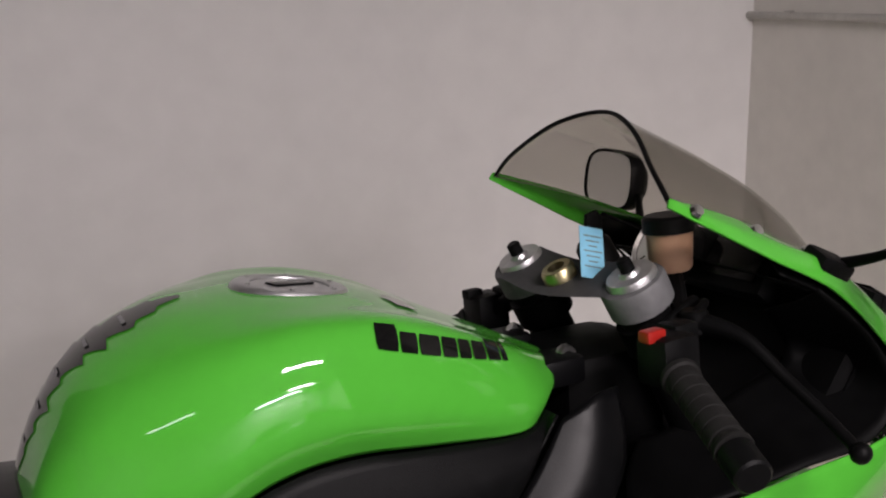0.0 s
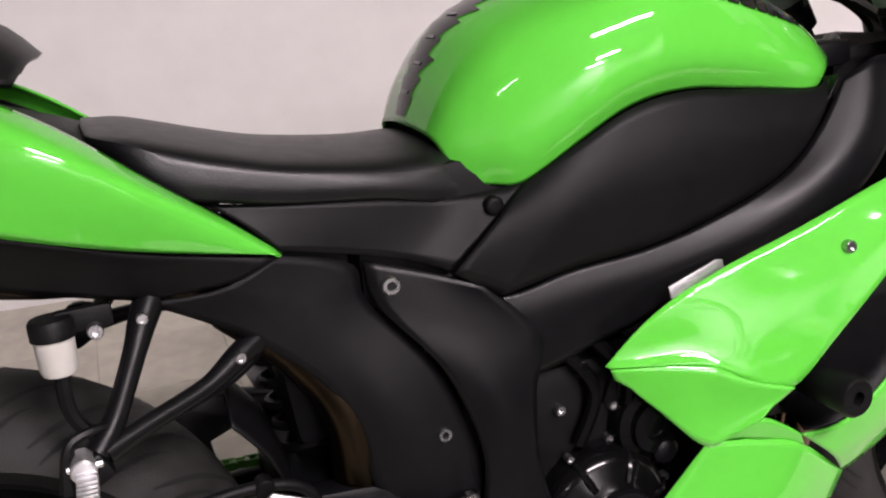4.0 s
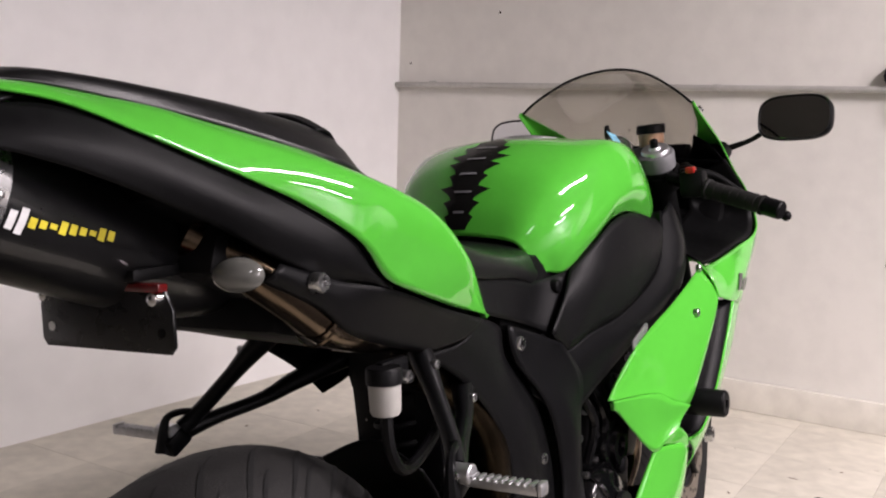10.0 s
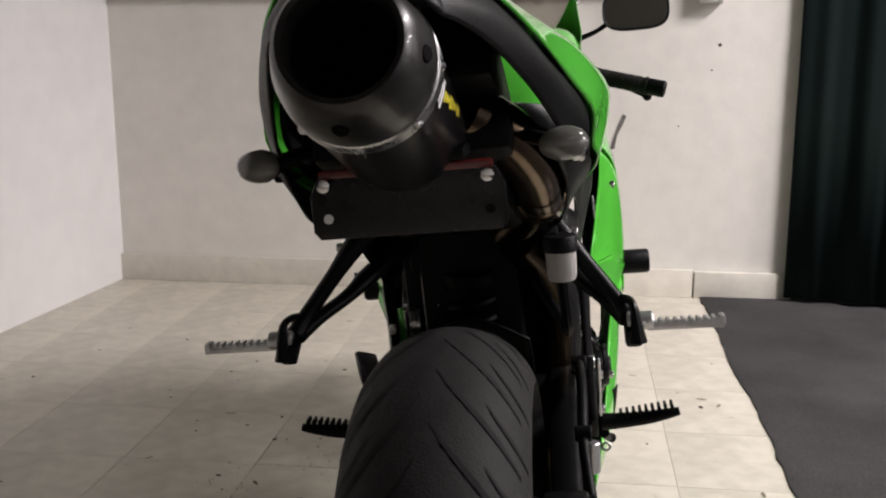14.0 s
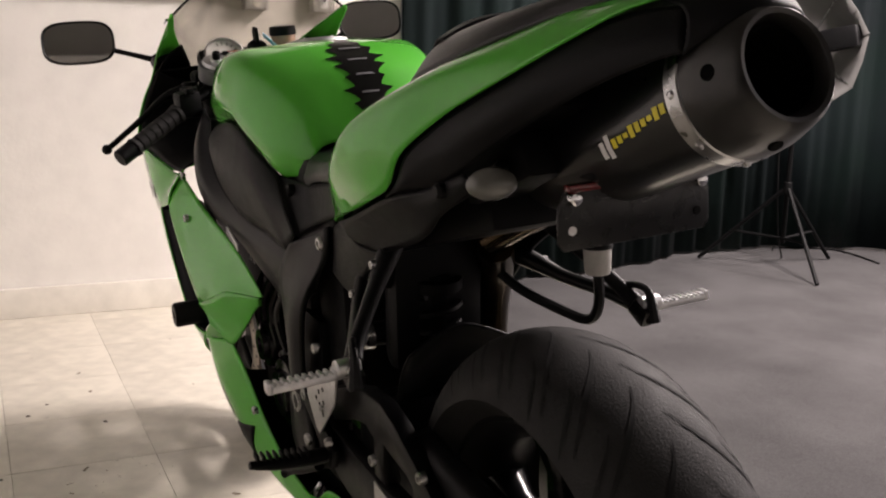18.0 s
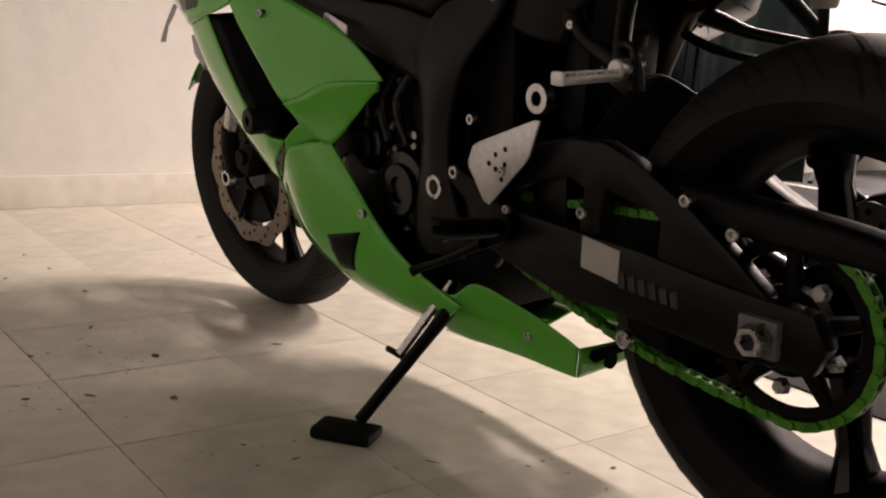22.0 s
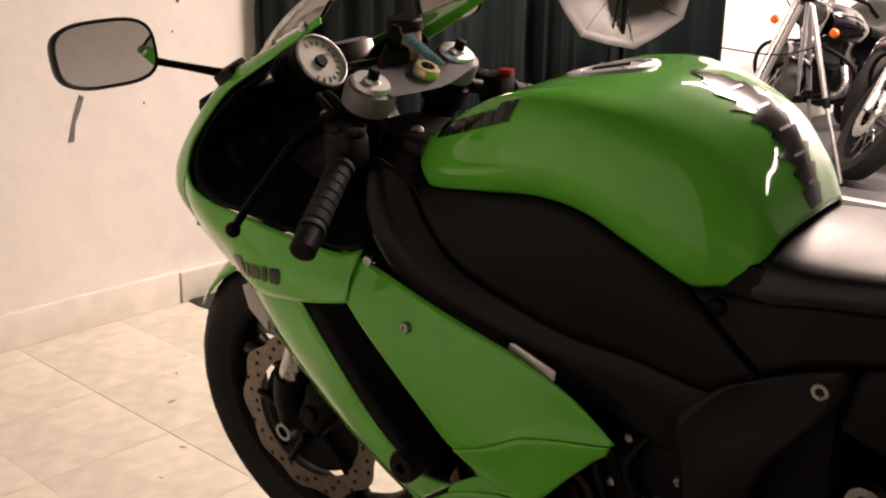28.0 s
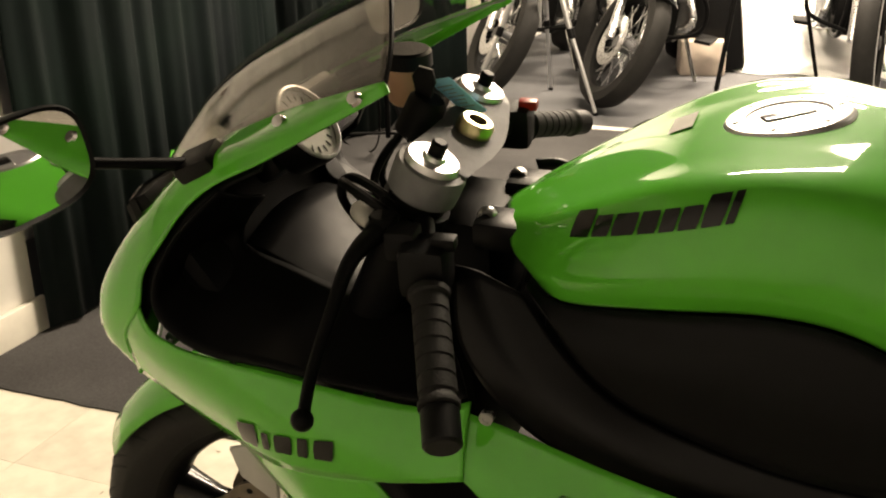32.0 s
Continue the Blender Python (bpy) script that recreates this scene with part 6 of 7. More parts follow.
part("front_mudguard", sheet(np.array(FG)), GREEN, bike, "lime green front mudguard", m=STEER, thick=0.003)
for s in (1, -1):
    part("mudguard_stay", slab([(1.29, 0.52), (1.36, 0.55), (1.32, 0.44), (1.27, 0.42)], s * 0.072, s * 0.082, 0.003), MILK, bike, m=STEER)

# mirrors
RISE["on"] = True
for s in (1, -1):
    mc = Vector((1.352, 0.319, 0.926) if s > 0 else (1.290, -0.311, 0.937))
    mn = Vector((-0.95, 0.10 if s > 0 else 0.14, 0.16)).normalized()
    mq = mn.to_track_quat("Z", "Y").to_matrix().to_4x4()
    M = Matrix.Translation(mc) @ mq
    n = 40

    def oval(k, grow, h):
        a = 2 * math.pi * k / n
        cx, cy = math.cos(a), math.sin(a)
        return (abs(cx) ** 0.62 * math.copysign(0.0685 + grow, cx), abs(cy) ** 0.62 * math.copysign(0.041 + grow, cy), h)
    mb = bmesh.new()
    rings = [[mb.verts.new(oval(k, gr, h)) for k in range(n)] for gr, h in ((-0.002, 0.0), (0.002, 0.004), (0.004, 0.0), (0.002, -0.018), (-0.014, -0.034), (-0.03, -0.040))]
    for a, b in zip(rings, rings[1:]):
        for j in range(n):
            mb.faces.new((a[j], a[(j + 1) % n], b[(j + 1) % n], b[j]))
    mb.faces.new(rings[-1])
    shell = part("mirror", mb, PLASTIC, bike, "black fairing mirror", m=M)
    gm = bmesh.new()
    gm.faces.new([gm.verts.new(oval(k, -0.001, 0.001)) for k in range(n)])
    part("mirror_glass", gm, MIRROR, shell, "mirror glass", m=M)
    part("mirror_stem", tube([(mc.x + 0.010, s * 0.262, mc.z - 0.016), ((mc.x + 1.30) / 2 + 0.012, s * 0.225, 0.898), (1.30, s * 0.170, 0.880)], [0.006, 0.005, 0.007], 10, 12), BLACK, shell)
    part("mirror_foot", block(1.288, s * 0.168, 0.882, 0.045, 0.035, 0.022, 0.006, m=pose(0, 0, 0, s * -20, 25, 0)), PLASTIC, shell)

RISE["on"] = False

# ---- things on the walls ----
run = part("conduit_run", rod((-0.020, 1.655, 1.077), (-0.020, -0.25, 1.081), 0.011, 12), CONDUIT, None, m=WM)
tagged(run, "painted steel conduit run along the wall", "conduit")
for y in (1.48, 0.9, 0.35, 0.02):
    part("strap", lathe([(0.0125, -0.012), (0.0140, -0.012), (0.0140, 0.012), (0.0125, 0.012)], (-0.020, y, 1.079), (0, 1, 0), 12, closed=True), CONDUIT, run, m=WM)
for n, y in enumerate((-0.292, -0.533)):
    ob = part("socket_box", block(-0.026, y, 1.080, 0.052, 0.084, 0.086, 0.006), CONDUIT, None, m=WM)
    tagged(ob, ("grey surface socket box with a double outlet", "grey surface box with a white switch")[n], "socket box")
    part("box_cover", block(-0.055, y, 1.080, 0.004, 0.076, 0.078, 0.002), CONDUIT, ob, m=WM)
    if n == 0:
        for dz in (0.018, -0.018):
            o = part("outlet", lathe([(0, 0.003), (0.014, 0.003), (0.015, 0)], (-0.057, y, 1.080 + dz), (-1, 0, 0), 16), BASE, ob, m=WM)
            for dy in (0.005, -0.005):
                part("slot", block(-0.0605, y + dy, 1.083 + dz, 0.001, 0.002, 0.008), BLACK, o, m=WM)
    else:
        sp_ = part("switch_plate", block(-0.058, y, 1.080, 0.004, 0.032, 0.055, 0.002), WHITE_PRINT, ob, "white switch plate", m=WM)
        part("switch_toggle", block(-0.063, y, 1.080, 0.008, 0.007, 0.012, 0.002), BLACK, sp_, m=WM)
    for dy, dz in ((0.030, 0.032), (-0.030, -0.032)):
        part("screw", lathe([(0, 0.002), (0.003, 0.002), (0.004, 0)], (-0.057, y + dy, 1.080 + dz), (-1, 0, 0), 8), STEEL, ob, m=WM)
    up = part("conduit_riser", rod((-0.020, y + 0.004, 1.124), (-0.020, y + 0.010, CEIL), 0.011, 12), CONDUIT, None, m=WM)
    tagged(up, "vertical steel conduit rising from a socket box", "conduit")
    part("connector", rod((-0.020, y + 0.004, 1.121), (-0.020, y + 0.004, 1.147), 0.015, 12), CONDUIT, up, m=WM)
plug = part("black_plug", lathe([(0, 0.045), (0.022, 0.045), (0.034, 0.034), (0.038, 0.012), (0.036, 0.0)], (0, -0.199, 1.125), (-1, 0, 0), 24), PLASTIC, None, m=WM)
tagged(plug, "round black plastic plug on the wall", "wall plug")
bh = part("pipe_stub", rod((-0.025, -0.466, 1.170), (-0.025, -0.550, 1.170), 0.014, 14), mat("brown_plastic", (0.10, 0.05, 0.035), 0.5, 0, 0.2, 40), None, m=WM)
tagged(bh, "short brown double clip above the switch box", "wall clip")
part("pipe_stub_lower", rod((-0.025, -0.466, 1.143), (-0.025, -0.550, 1.143), 0.013, 14), bh.data.materials[0], bh, m=WM)
scuff = part("wall_scuff", slab([(-0.012, 0.0), (0.004, 0.0), (0.012, 0.05), (0.030, 0.085), (0.042, 0.118), (0.030, 0.125), (0.010, 0.075), (0.0, 0.045)], -0.0012, 0.0, 0), mat("chipped_plaster", (0.16, 0.15, 0.145), 0.9, 0, 0.3, 40), None, m=WM @ Matrix.Translation((-0.0006, -0.225, 0.535)) @ Matrix.Rotation(radians(-90), 4, "Z"))
tagged(scuff, "dark chipped gouge in the painted wall", "wall scuff", kind="structure")
rng = random.Random(11)
for y, z, r in ((-0.578, 0.901, 0.006), (-0.776, 1.078, 0.005), (-0.603, 1.084, 0.004), (-0.555, 0.815, 0.003), (1.60, 1.162, 0.004), (0.66, 0.93, 0.004), (1.2, 1.35, 0.005), (-0.45, 0.62, 0.003), (0.9, 0.72, 0.003)):
    tagged(part("drill_hole", lathe([(0, 0.0012), (r, 0.0012), (r, 0)], (0, y, z), (-1, 0, 0), 10), DIRT, None, m=WM), "small dark drill hole in the wall", "drill hole", "drill holes", "structure")
PATCH_AT = (0.53, -1.42)
# dirt spots on the tiles
for x, y, r in ((1.674, 0.546, 0.008), (1.744, 0.499, 0.007), (1.569, 0.376, 0.007), (1.073, 0.406, 0.012), (1.159, 0.598, 0.007), (1.186, 0.80, 0.005), (1.236, 0.689, 0.005), (1.30, 0.62, 0.006), (0.86, 0.46, 0.006), (1.62, 0.86, 0.005), (1.25, 0.82, 0.004), (0.95, 0.66, 0.007), (1.75, 0.62, 0.004), (1.40, 0.95, 0.005), (0.45, 0.70, 0.006), (0.25, 0.62, 0.005), (1.9, 1.1, 0.006), (1.95, -0.20, 0.016), (1.5, -0.42, 0.008)):
    bm = bmesh.new()
    vs = [bm.verts.new((x + r * rng.uniform(0.6, 1.2) * math.cos(a), y + r * rng.uniform(0.5, 1.1) * math.sin(a), 0.0011)) for a in np.linspace(0, 2 * math.pi, 9, False)]
    bm.faces.new(vs)
    tagged(part("floor_stain", bm, DIRT, None), "small dark dirt spot on the tile floor", "floor stain", "floor stains", "structure")

sm = bmesh.new()
for k in range(90):
    x, y = rng.uniform(-0.6, 2.3), rng.choice((rng.uniform(0.1, 1.5), rng.uniform(0.35, 0.9), rng.uniform(-0.5, 0.1)))
    r, st, an = rng.uniform(0.002, 0.008), rng.uniform(0.3, 1.0), rng.uniform(0, 3.14)
    vs = []
    for a in np.linspace(0, 2 * math.pi, 8, False):
        u, v = r * 2 * rng.uniform(0.6, 1.2) * math.cos(a), r * st * rng.uniform(0.6, 1.2) * math.sin(a)
        vs.append(sm.verts.new((x + u * math.cos(an) - v * math.sin(an), y + u * math.sin(an) + v * math.cos(an), 0.0009)))
    sm.faces.new(vs)
tagged(part("floor_specks", sm, SPECK, None), "scattered small scuffs and specks on the tile floor", "floor dirt", kind="stuff")

# a darker, uneven oval lying just above the carpet
st_ = bmesh.new()
st_.faces.new([st_.verts.new((PATCH_AT[0] + 0.16 * math.cos(a) * rng.uniform(0.85, 1.1), PATCH_AT[1] + 0.22 * math.sin(a) * rng.uniform(0.85, 1.1), 0.0088)) for a in np.linspace(0, 2 * math.pi, 22, False)])
tagged(part("carpet_patch", st_, mat("dark_carpet", (0.034, 0.033, 0.033), 0.9, 0, 0.2, 200, 0.8, 350), None), "dark oval patch on the grey carpet", "carpet stain", kind="structure")

# grime worked into two tile joints beside the stand
jd = bmesh.new()
for (x0, y0, x1, y1), n in (((0.715, 0.600, 1.20, 0.597), 15), ((0.714, 0.66, 0.712, 0.30), 11), ((0.40, 0.600, 0.715, 0.600), 9), ((1.02, 0.56, 1.02, 0.30), 8), ((0.41, 0.30, 0.72, 0.296), 8)):
    for k in range(n):
        f = (k + rng.uniform(0.0, 0.6)) / n
        x, y = x0 + (x1 - x0) * f, y0 + (y1 - y0) * f
        lx, ly = (rng.uniform(0.006, 0.018), rng.uniform(0.0004, 0.0010))
        if abs(y1 - y0) > abs(x1 - x0):
            lx, ly = ly, lx
        jd.faces.new([jd.verts.new((x + lx * u * rng.uniform(0.7, 1.1), y + ly * v * rng.uniform(0.7, 1.3), 0.0013)) for u, v in ((-1, -0.4), (-0.3, -1), (0.6, -0.8), (1, 0.2), (0.4, 1), (-0.6, 0.9))])
for cx, cy, n in ((1.08, 0.47, 26), (0.62, 0.50, 18), (0.90, 0.62, 16), (0.35, 0.12, 12), (1.25, 0.33, 12)):
    for k in range(n):
        x, y, r = cx + rng.gauss(0, 0.05), cy + rng.gauss(0, 0.04), rng.uniform(0.0012, 0.0045)
        st, an = rng.uniform(0.4, 1.0), rng.uniform(0, 3.1)
        jd.faces.new([jd.verts.new((x + r * math.cos(a) * rng.uniform(0.7, 1.3), y + r * st * math.sin(a + an) * rng.uniform(0.7, 1.3), 0.0014)) for a in np.linspace(0, 2 * math.pi, 7, False)])
tagged(part("joint_grime", jd, SPECK, None), "dark grime in the tile joints beside the stand", "floor dirt", kind="stuff")

# ceiling light fittings
for n, (fx, fy, sx, sy, power, colour) in enumerate(FIXTURES):
    fit_ = part("ceiling_light", block(fx, fy, CEIL - 0.045, sx + 0.06, sy + 0.06, 0.09, 0.01), CEIL_DARK, None)
    tagged(fit_, "long fluorescent ceiling light, its body in the darkened ceiling grey", "ceiling light", "ceiling lights")

# ---- photo umbrella on a light stand ----
def photo_umbrella(x, y, h, facing, label):
    umb = tagged(thing("photo_umbrella", pose(x, y, 0)), label, "light stand", "photo lights")
    part("stand_pole", rod((0, 0, 0.12), (0, 0, h), 0.011, 12), BLACK, umb)
    part("stand_collar", rod((0, 0, 0.34), (0, 0, 0.39), 0.018, 12), PLASTIC, umb)
    for k in range(3):
        a = radians(40 + 120 * k)
        part("stand_leg", tube([(0, 0, 0.37), (0.36 * math.cos(a), 0.36 * math.sin(a), 0.014)], 0.009, 8, 3), BLACK, umb)
        part("leg_brace", tube([(0, 0, 0.14), (0.22 * math.cos(a), 0.22 * math.sin(a), 0.155)], 0.006, 8, 3), BLACK, umb)
    face = Vector((*facing, 0.05)).normalized()
    fq = Matrix.Translation((-0.02, 0.05, h - 0.03)) @ face.to_track_quat("Z", "Y").to_matrix().to_4x4()
    cv = bmesh.new()
    tip = cv.verts.new((0, 0, -0.135))
    rows = []
    for rr, hh in ((0.10, -0.125), (0.18, -0.095), (0.255, -0.04), (0.295, 0.01)):
        rows.append([cv.verts.new(((rr * (1 if j % 2 == 0 else 0.945)) * math.cos(j * math.pi / 8 + 0.2), (rr * (1 if j % 2 == 0 else 0.945)) * math.sin(j * math.pi / 8 + 0.2), hh - (0 if j % 2 == 0 else 0.012))) for j in range(16)])
    for j in range(16):
        cv.faces.new((tip, rows[0][j], rows[0][(j + 1) % 16]))
        for a, b in zip(rows, rows[1:]):
            cv.faces.new((a[j], b[j], b[(j + 1) % 16], a[(j + 1) % 16]))
    can_ = part("canopy", cv, UMBRELLA, umb, "wrinkled silver canopy with eight panels", m=fq, thick=0.001, sharp=62)
    for j in range(8):
        a = j * math.pi / 4 + 0.2
        part("rib", tube([(0, 0, -0.128), (0.10 * math.cos(a), 0.10 * math.sin(a), -0.120), (0.255 * math.cos(a), 0.255 * math.sin(a), -0.036), (0.295 * math.cos(a), 0.295 * math.sin(a), 0.013)], 0.0025, 5, 10), STEEL, can_, m=fq)
    part("umbrella_shaft", rod((0, 0, -0.18), (0, 0, 0.25), 0.005, 8), STEEL, umb, m=fq)
    head = part("lamp_head", block(0.03, -0.02, 0.15, 0.09, 0.09, 0.20, 0.012), PLASTIC, umb, "black lamp head", m=fq @ pose(0, 0.02, 0, 0, 84, 12))
    part("lamp_bracket", block(0, 0, h - 0.02, 0.04, 0.05, 0.09, 0.008), PLASTIC, umb)
    part("lamp_cable", tube([(0.02, 0, 0.95), (0.05, 0.02, 0.6), (0.03, 0.01, 0.2), (0.15, -0.15, 0.012), (0.35, -0.3, 0.012), (0.2, -0.55, 0.012), (-0.1, -0.5, 0.012)], 0.004, 6, 60), BLACK, umb)



photo_umbrella(2.40, -2.60, 1.0, (-0.55, 0.83), "silver photo umbrella and lamp head on a black light stand")
photo_umbrella(-3.2, -1.75, 1.40, (0.9, 0.35), "silver photo umbrella on a tall stand behind the motorcycle")


# ---- silver tripod ----
def tripod(x, y, h, spread, mt, label, turn=0.0):
    t = tagged(thing("tripod", pose(x, y, 0, 0, 0, turn)), label, "tripod")
    part("head", block(0, 0, h + 0.03, 0.07, 0.06, 0.07, 0.01), PLASTIC, t)
    part("pan_handle", rod((0.0, 0, h + 0.04), (0.24, -0.08, h + 0.10), 0.008, 10), PLASTIC, t)
    part("column", rod((0, 0, h * 0.45), (0, 0, h), 0.011, 12), mt, t)
    part("spreader", lathe([(0, -0.01), (0.03, -0.01), (0.03, 0.01), (0, 0.01)], (0, 0, h * 0.45), (0, 0, 1), 12), PLASTIC, t)
    for k in range(3):
        a = radians(25 + 120 * k)
        e = Vector((math.cos(a), math.sin(a), 0))
        lg = part("leg", rod(e * 0.03 + Vector((0, 0, h - 0.02)), e * spread * 0.55 + Vector((0, 0, h * 0.45)), 0.014, 10), mt, t)
        part("leg_lower", rod(e * spread * 0.55 + Vector((0, 0, h * 0.45)), e * spread + Vector((0, 0, 0.02)), 0.010, 10), mt, lg)
        part("leg_lock", rod(e * spread * 0.53 + Vector((0, 0, h * 0.475)), e * spread * 0.58 + Vector((0, 0, h * 0.42)), 0.018, 10), PLASTIC, lg)
        part("foot", rod(e * spread + Vector((0, 0, 0.02)), e * spread + Vector((0, 0, 0.006)), 0.013, 10), PLASTIC, lg)
        part("brace", rod((0, 0, h * 0.45), e * spread * 0.50 + Vector((0, 0, h * 0.5)), 0.005, 8), PLASTIC, t)
    return t


tripod(2.13, -3.87, 0.86, 0.37, ALU, "silver aluminium camera tripod with black pan head", 10)
tripod(1.12, -4.24, 1.50, 0.34, BLACK, "thin black light stand on spread legs", 40)


# ---- parked cruiser motorcycles ----
def cruiser(x, y, turn, paint, label, whitewall=False, steer=12, lean=-10):
    c = tagged(thing("cruiser_motorcycle", pose(x, y, 0, 0, lean, turn)), label, "motorcycle", "parked cruisers")
    # built along its own y: front wheel at y = 0, tail towards -y
    hub = Matrix.Translation((0, 0, 0.325))
    st = hub @ Matrix.Rotation(radians(steer), 4, Vector((0, -0.53, 0.85))) @ hub.inverted()
    fa, ra, R = Vector((0, 0, 0.325)), Vector((0, -1.55, 0.325)), 0.325
    for nm, ctr, w in (("front_wheel", fa, 0.11), ("rear_wheel", ra, 0.15)):
        m = st if nm == "front_wheel" else None
        bm = lathe([(0.235, -w * 0.3), (0.225, -w * 0.2), (0.225, w * 0.2), (0.235, w * 0.3)], ctr, (1, 0, 0), 48, closed=True)
        spokes = []
        for k in range(20):
            a = k * math.pi / 10
            spokes.append(bmesh.new())
            tube([ctr + Vector((0.03 * (-1) ** k, 0.04 * math.cos(a), 0.04 * math.sin(a))), ctr + Vector((0, 0.23 * math.cos(a + 0.12), 0.23 * math.sin(a + 0.12)))], 0.0035, 5, 3, spokes[-1])
        wh = part(nm, bm, BLACK, c, "dark spoked wheel", m=m)
        part("hub", rod(ctr - Vector((0.05, 0, 0)), ctr + Vector((0.05, 0, 0)), 0.035, 16), CLAMPM, wh, m=m)
        for sbm in spokes:
            part("spoke", sbm, STEEL, wh, m=m)
        part("tyre", lathe([(0.235, -w * 0.32), (0.27, -w * 0.5), (0.31, -w * 0.42), (R, -w * 0.15), (R, w * 0.15), (0.31, w * 0.42), (0.27, w * 0.5), (0.235, w * 0.32)], ctr, (1, 0, 0), 56), RUBBER, wh, m=m)
        if whitewall:
            for s in (1, -1):
                part("white_wall", lathe([(0.272, s * w * 0.505), (0.295, s * w * 0.475)], ctr, (1, 0, 0), 56), CLOTH, wh, m=m)
        part("brake_disc", lathe([(0.07, 0.062), (0.13, 0.062), (0.13, 0.066), (0.07, 0.066)], ctr, (1, 0, 0), 32, closed=True), STEEL, wh, m=m)
    for s in (1, -1):
        part("fork_leg", rod((s * 0.085, 0.0, 0.325), (s * 0.085, -0.36, 0.90), 0.022, 14), STEEL, c, "chrome fork leg", m=st)
        part("handlebar", tube([(0, -0.36, 0.90), (s * 0.12, -0.38, 0.94), (s * 0.28, -0.46, 0.96), (s * 0.36, -0.56, 0.93)], 0.012, 10, 16), BLACK, c, m=st)
        part("grip", rod((s * 0.34, -0.535, 0.94), (s * 0.42, -0.63, 0.91), 0.017, 12), RUBBER, c, m=st)
        part("turn_signal", lathe([(0, 0.024), (0.02, 0.018), (0.026, 0.0), (0.016, -0.024)], (s * 0.17, -0.28, 0.72), (0, 1, 0), 18), mat("orange_lens", (0.75, 0.13, 0.02), 0.2, 0, 0.1, 40) if "orange_lens" not in bpy.data.materials else bpy.data.materials["orange_lens"], c, "round orange lens")
        part("exhaust_pipe", tube([(s * 0.14, -0.68, 0.50), (s * 0.18, -0.60, 0.36), (0.20, -0.80, 0.28), (0.20, -1.30, 0.28), (0.20, -1.75, 0.29)], [0.02, 0.022, 0.026, 0.036, 0.036], 12, 30), STEEL, c, "steel exhaust")
        part("shock", rod((s * 0.13, -1.50, 0.35), (s * 0.13, -1.36, 0.64), 0.024, 12), BLACK, c)
        part("foot_board", block(s * 0.27, -0.72, 0.30, 0.09, 0.22, 0.02, 0.006), BLACK, c)
        part("crash_bar", tube([(s * 0.06, -0.45, 0.62), (s * 0.26, -0.44, 0.55), (s * 0.27, -0.46, 0.38), (s * 0.06, -0.48, 0.30)], 0.012, 10, 20), BLACK, c)
    part("headlight", lathe([(0, 0.035), (0.06, 0.028), (0.082, 0.012), (0.086, 0.0), (0.08, -0.05), (0.04, -0.10), (0, -0.11)], (0, -0.25, 0.80), (0, 1, 0), 28), GLOSS, c, "round black headlight", m=st)
    part("headlight_lens", lathe([(0, 0.04), (0.06, 0.032), (0.076, 0.016)], (0, -0.25, 0.80), (0, 1, 0), 28), SMOKED_LENS, c, m=st)
    fg = [[(0.068 * b, R * 1.07 * math.cos(a) * (1 - 0.03 * b * b), 0.325 + R * 1.07 * math.sin(a) * (1 - 0.06 * b * b)) for b in np.linspace(-1, 1, 7)] for a in np.linspace(radians(62), radians(150), 16)]
    part("front_fender", sheet(np.array(fg)), paint, c, m=st, thick=0.003)
    rg = [[(0.095 * b, -1.55 + R * 1.09 * math.cos(a) * (1 - 0.03 * b * b), 0.335 + R * 1.09 * math.sin(a) * (1 - 0.06 * b * b)) for b in np.linspace(-1, 1, 7)] for a in np.linspace(radians(10), radians(170), 16)]
    part("rear_fender", sheet(np.array(rg)), paint, c, thick=0.003)
    part("fuel_tank", sheet(skin([
        [(0.06, -0.48, 0.67), (0.13, -0.62, 0.65), (0.14, -0.80, 0.63), (0.06, -0.98, 0.61)],
        [(0.10, -0.45, 0.75), (0.18, -0.62, 0.74), (0.17, -0.82, 0.71), (0.07, -1.0, 0.65)],
        [(0.05, -0.45, 0.81), (0.09, -0.60, 0.83), (0.08, -0.82, 0.79), (0.03, -1.0, 0.69)],
        [(-0.05, -0.45, 0.81), (-0.09, -0.60, 0.83), (-0.08, -0.82, 0.79), (-0.03, -1.0, 0.69)],
        [(-0.10, -0.45, 0.75), (-0.18, -0.62, 0.74), (-0.17, -0.82, 0.71), (-0.07, -1.0, 0.65)],
        [(-0.06, -0.48, 0.67), (-0.13, -0.62, 0.65), (-0.14, -0.80, 0.63), (-0.06, -0.98, 0.61)]], 18, 20)), paint, c, "teardrop fuel tank", thick=0.004)
    part("seat", sheet(skin([
        [(0.13, -0.98, 0.66), (0.16, -1.15, 0.66), (0.13, -1.40, 0.74), (0.09, -1.62, 0.76)],
        [(0.12, -0.96, 0.72), (0.14, -1.15, 0.72), (0.12, -1.40, 0.81), (0.08, -1.64, 0.81)],
        [(0, -0.95, 0.73), (0, -1.15, 0.72), (0, -1.40, 0.83), (0, -1.66, 0.82)],
        [(-0.12, -0.96, 0.72), (-0.14, -1.15, 0.72), (-0.12, -1.40, 0.81), (-0.08, -1.64, 0.81)],
        [(-0.13, -0.98, 0.66), (-0.16, -1.15, 0.66), (-0.13, -1.40, 0.74), (-0.09, -1.62, 0.76)]], 18, 16)), VINYL, c, thick=0.004)
    part("crankcase", block(0, -0.78, 0.38, 0.26, 0.42, 0.24, 0.05), BLACK, c, "polished engine case")
    for tilt in (-22, 22):
        cyl = bmesh.new()
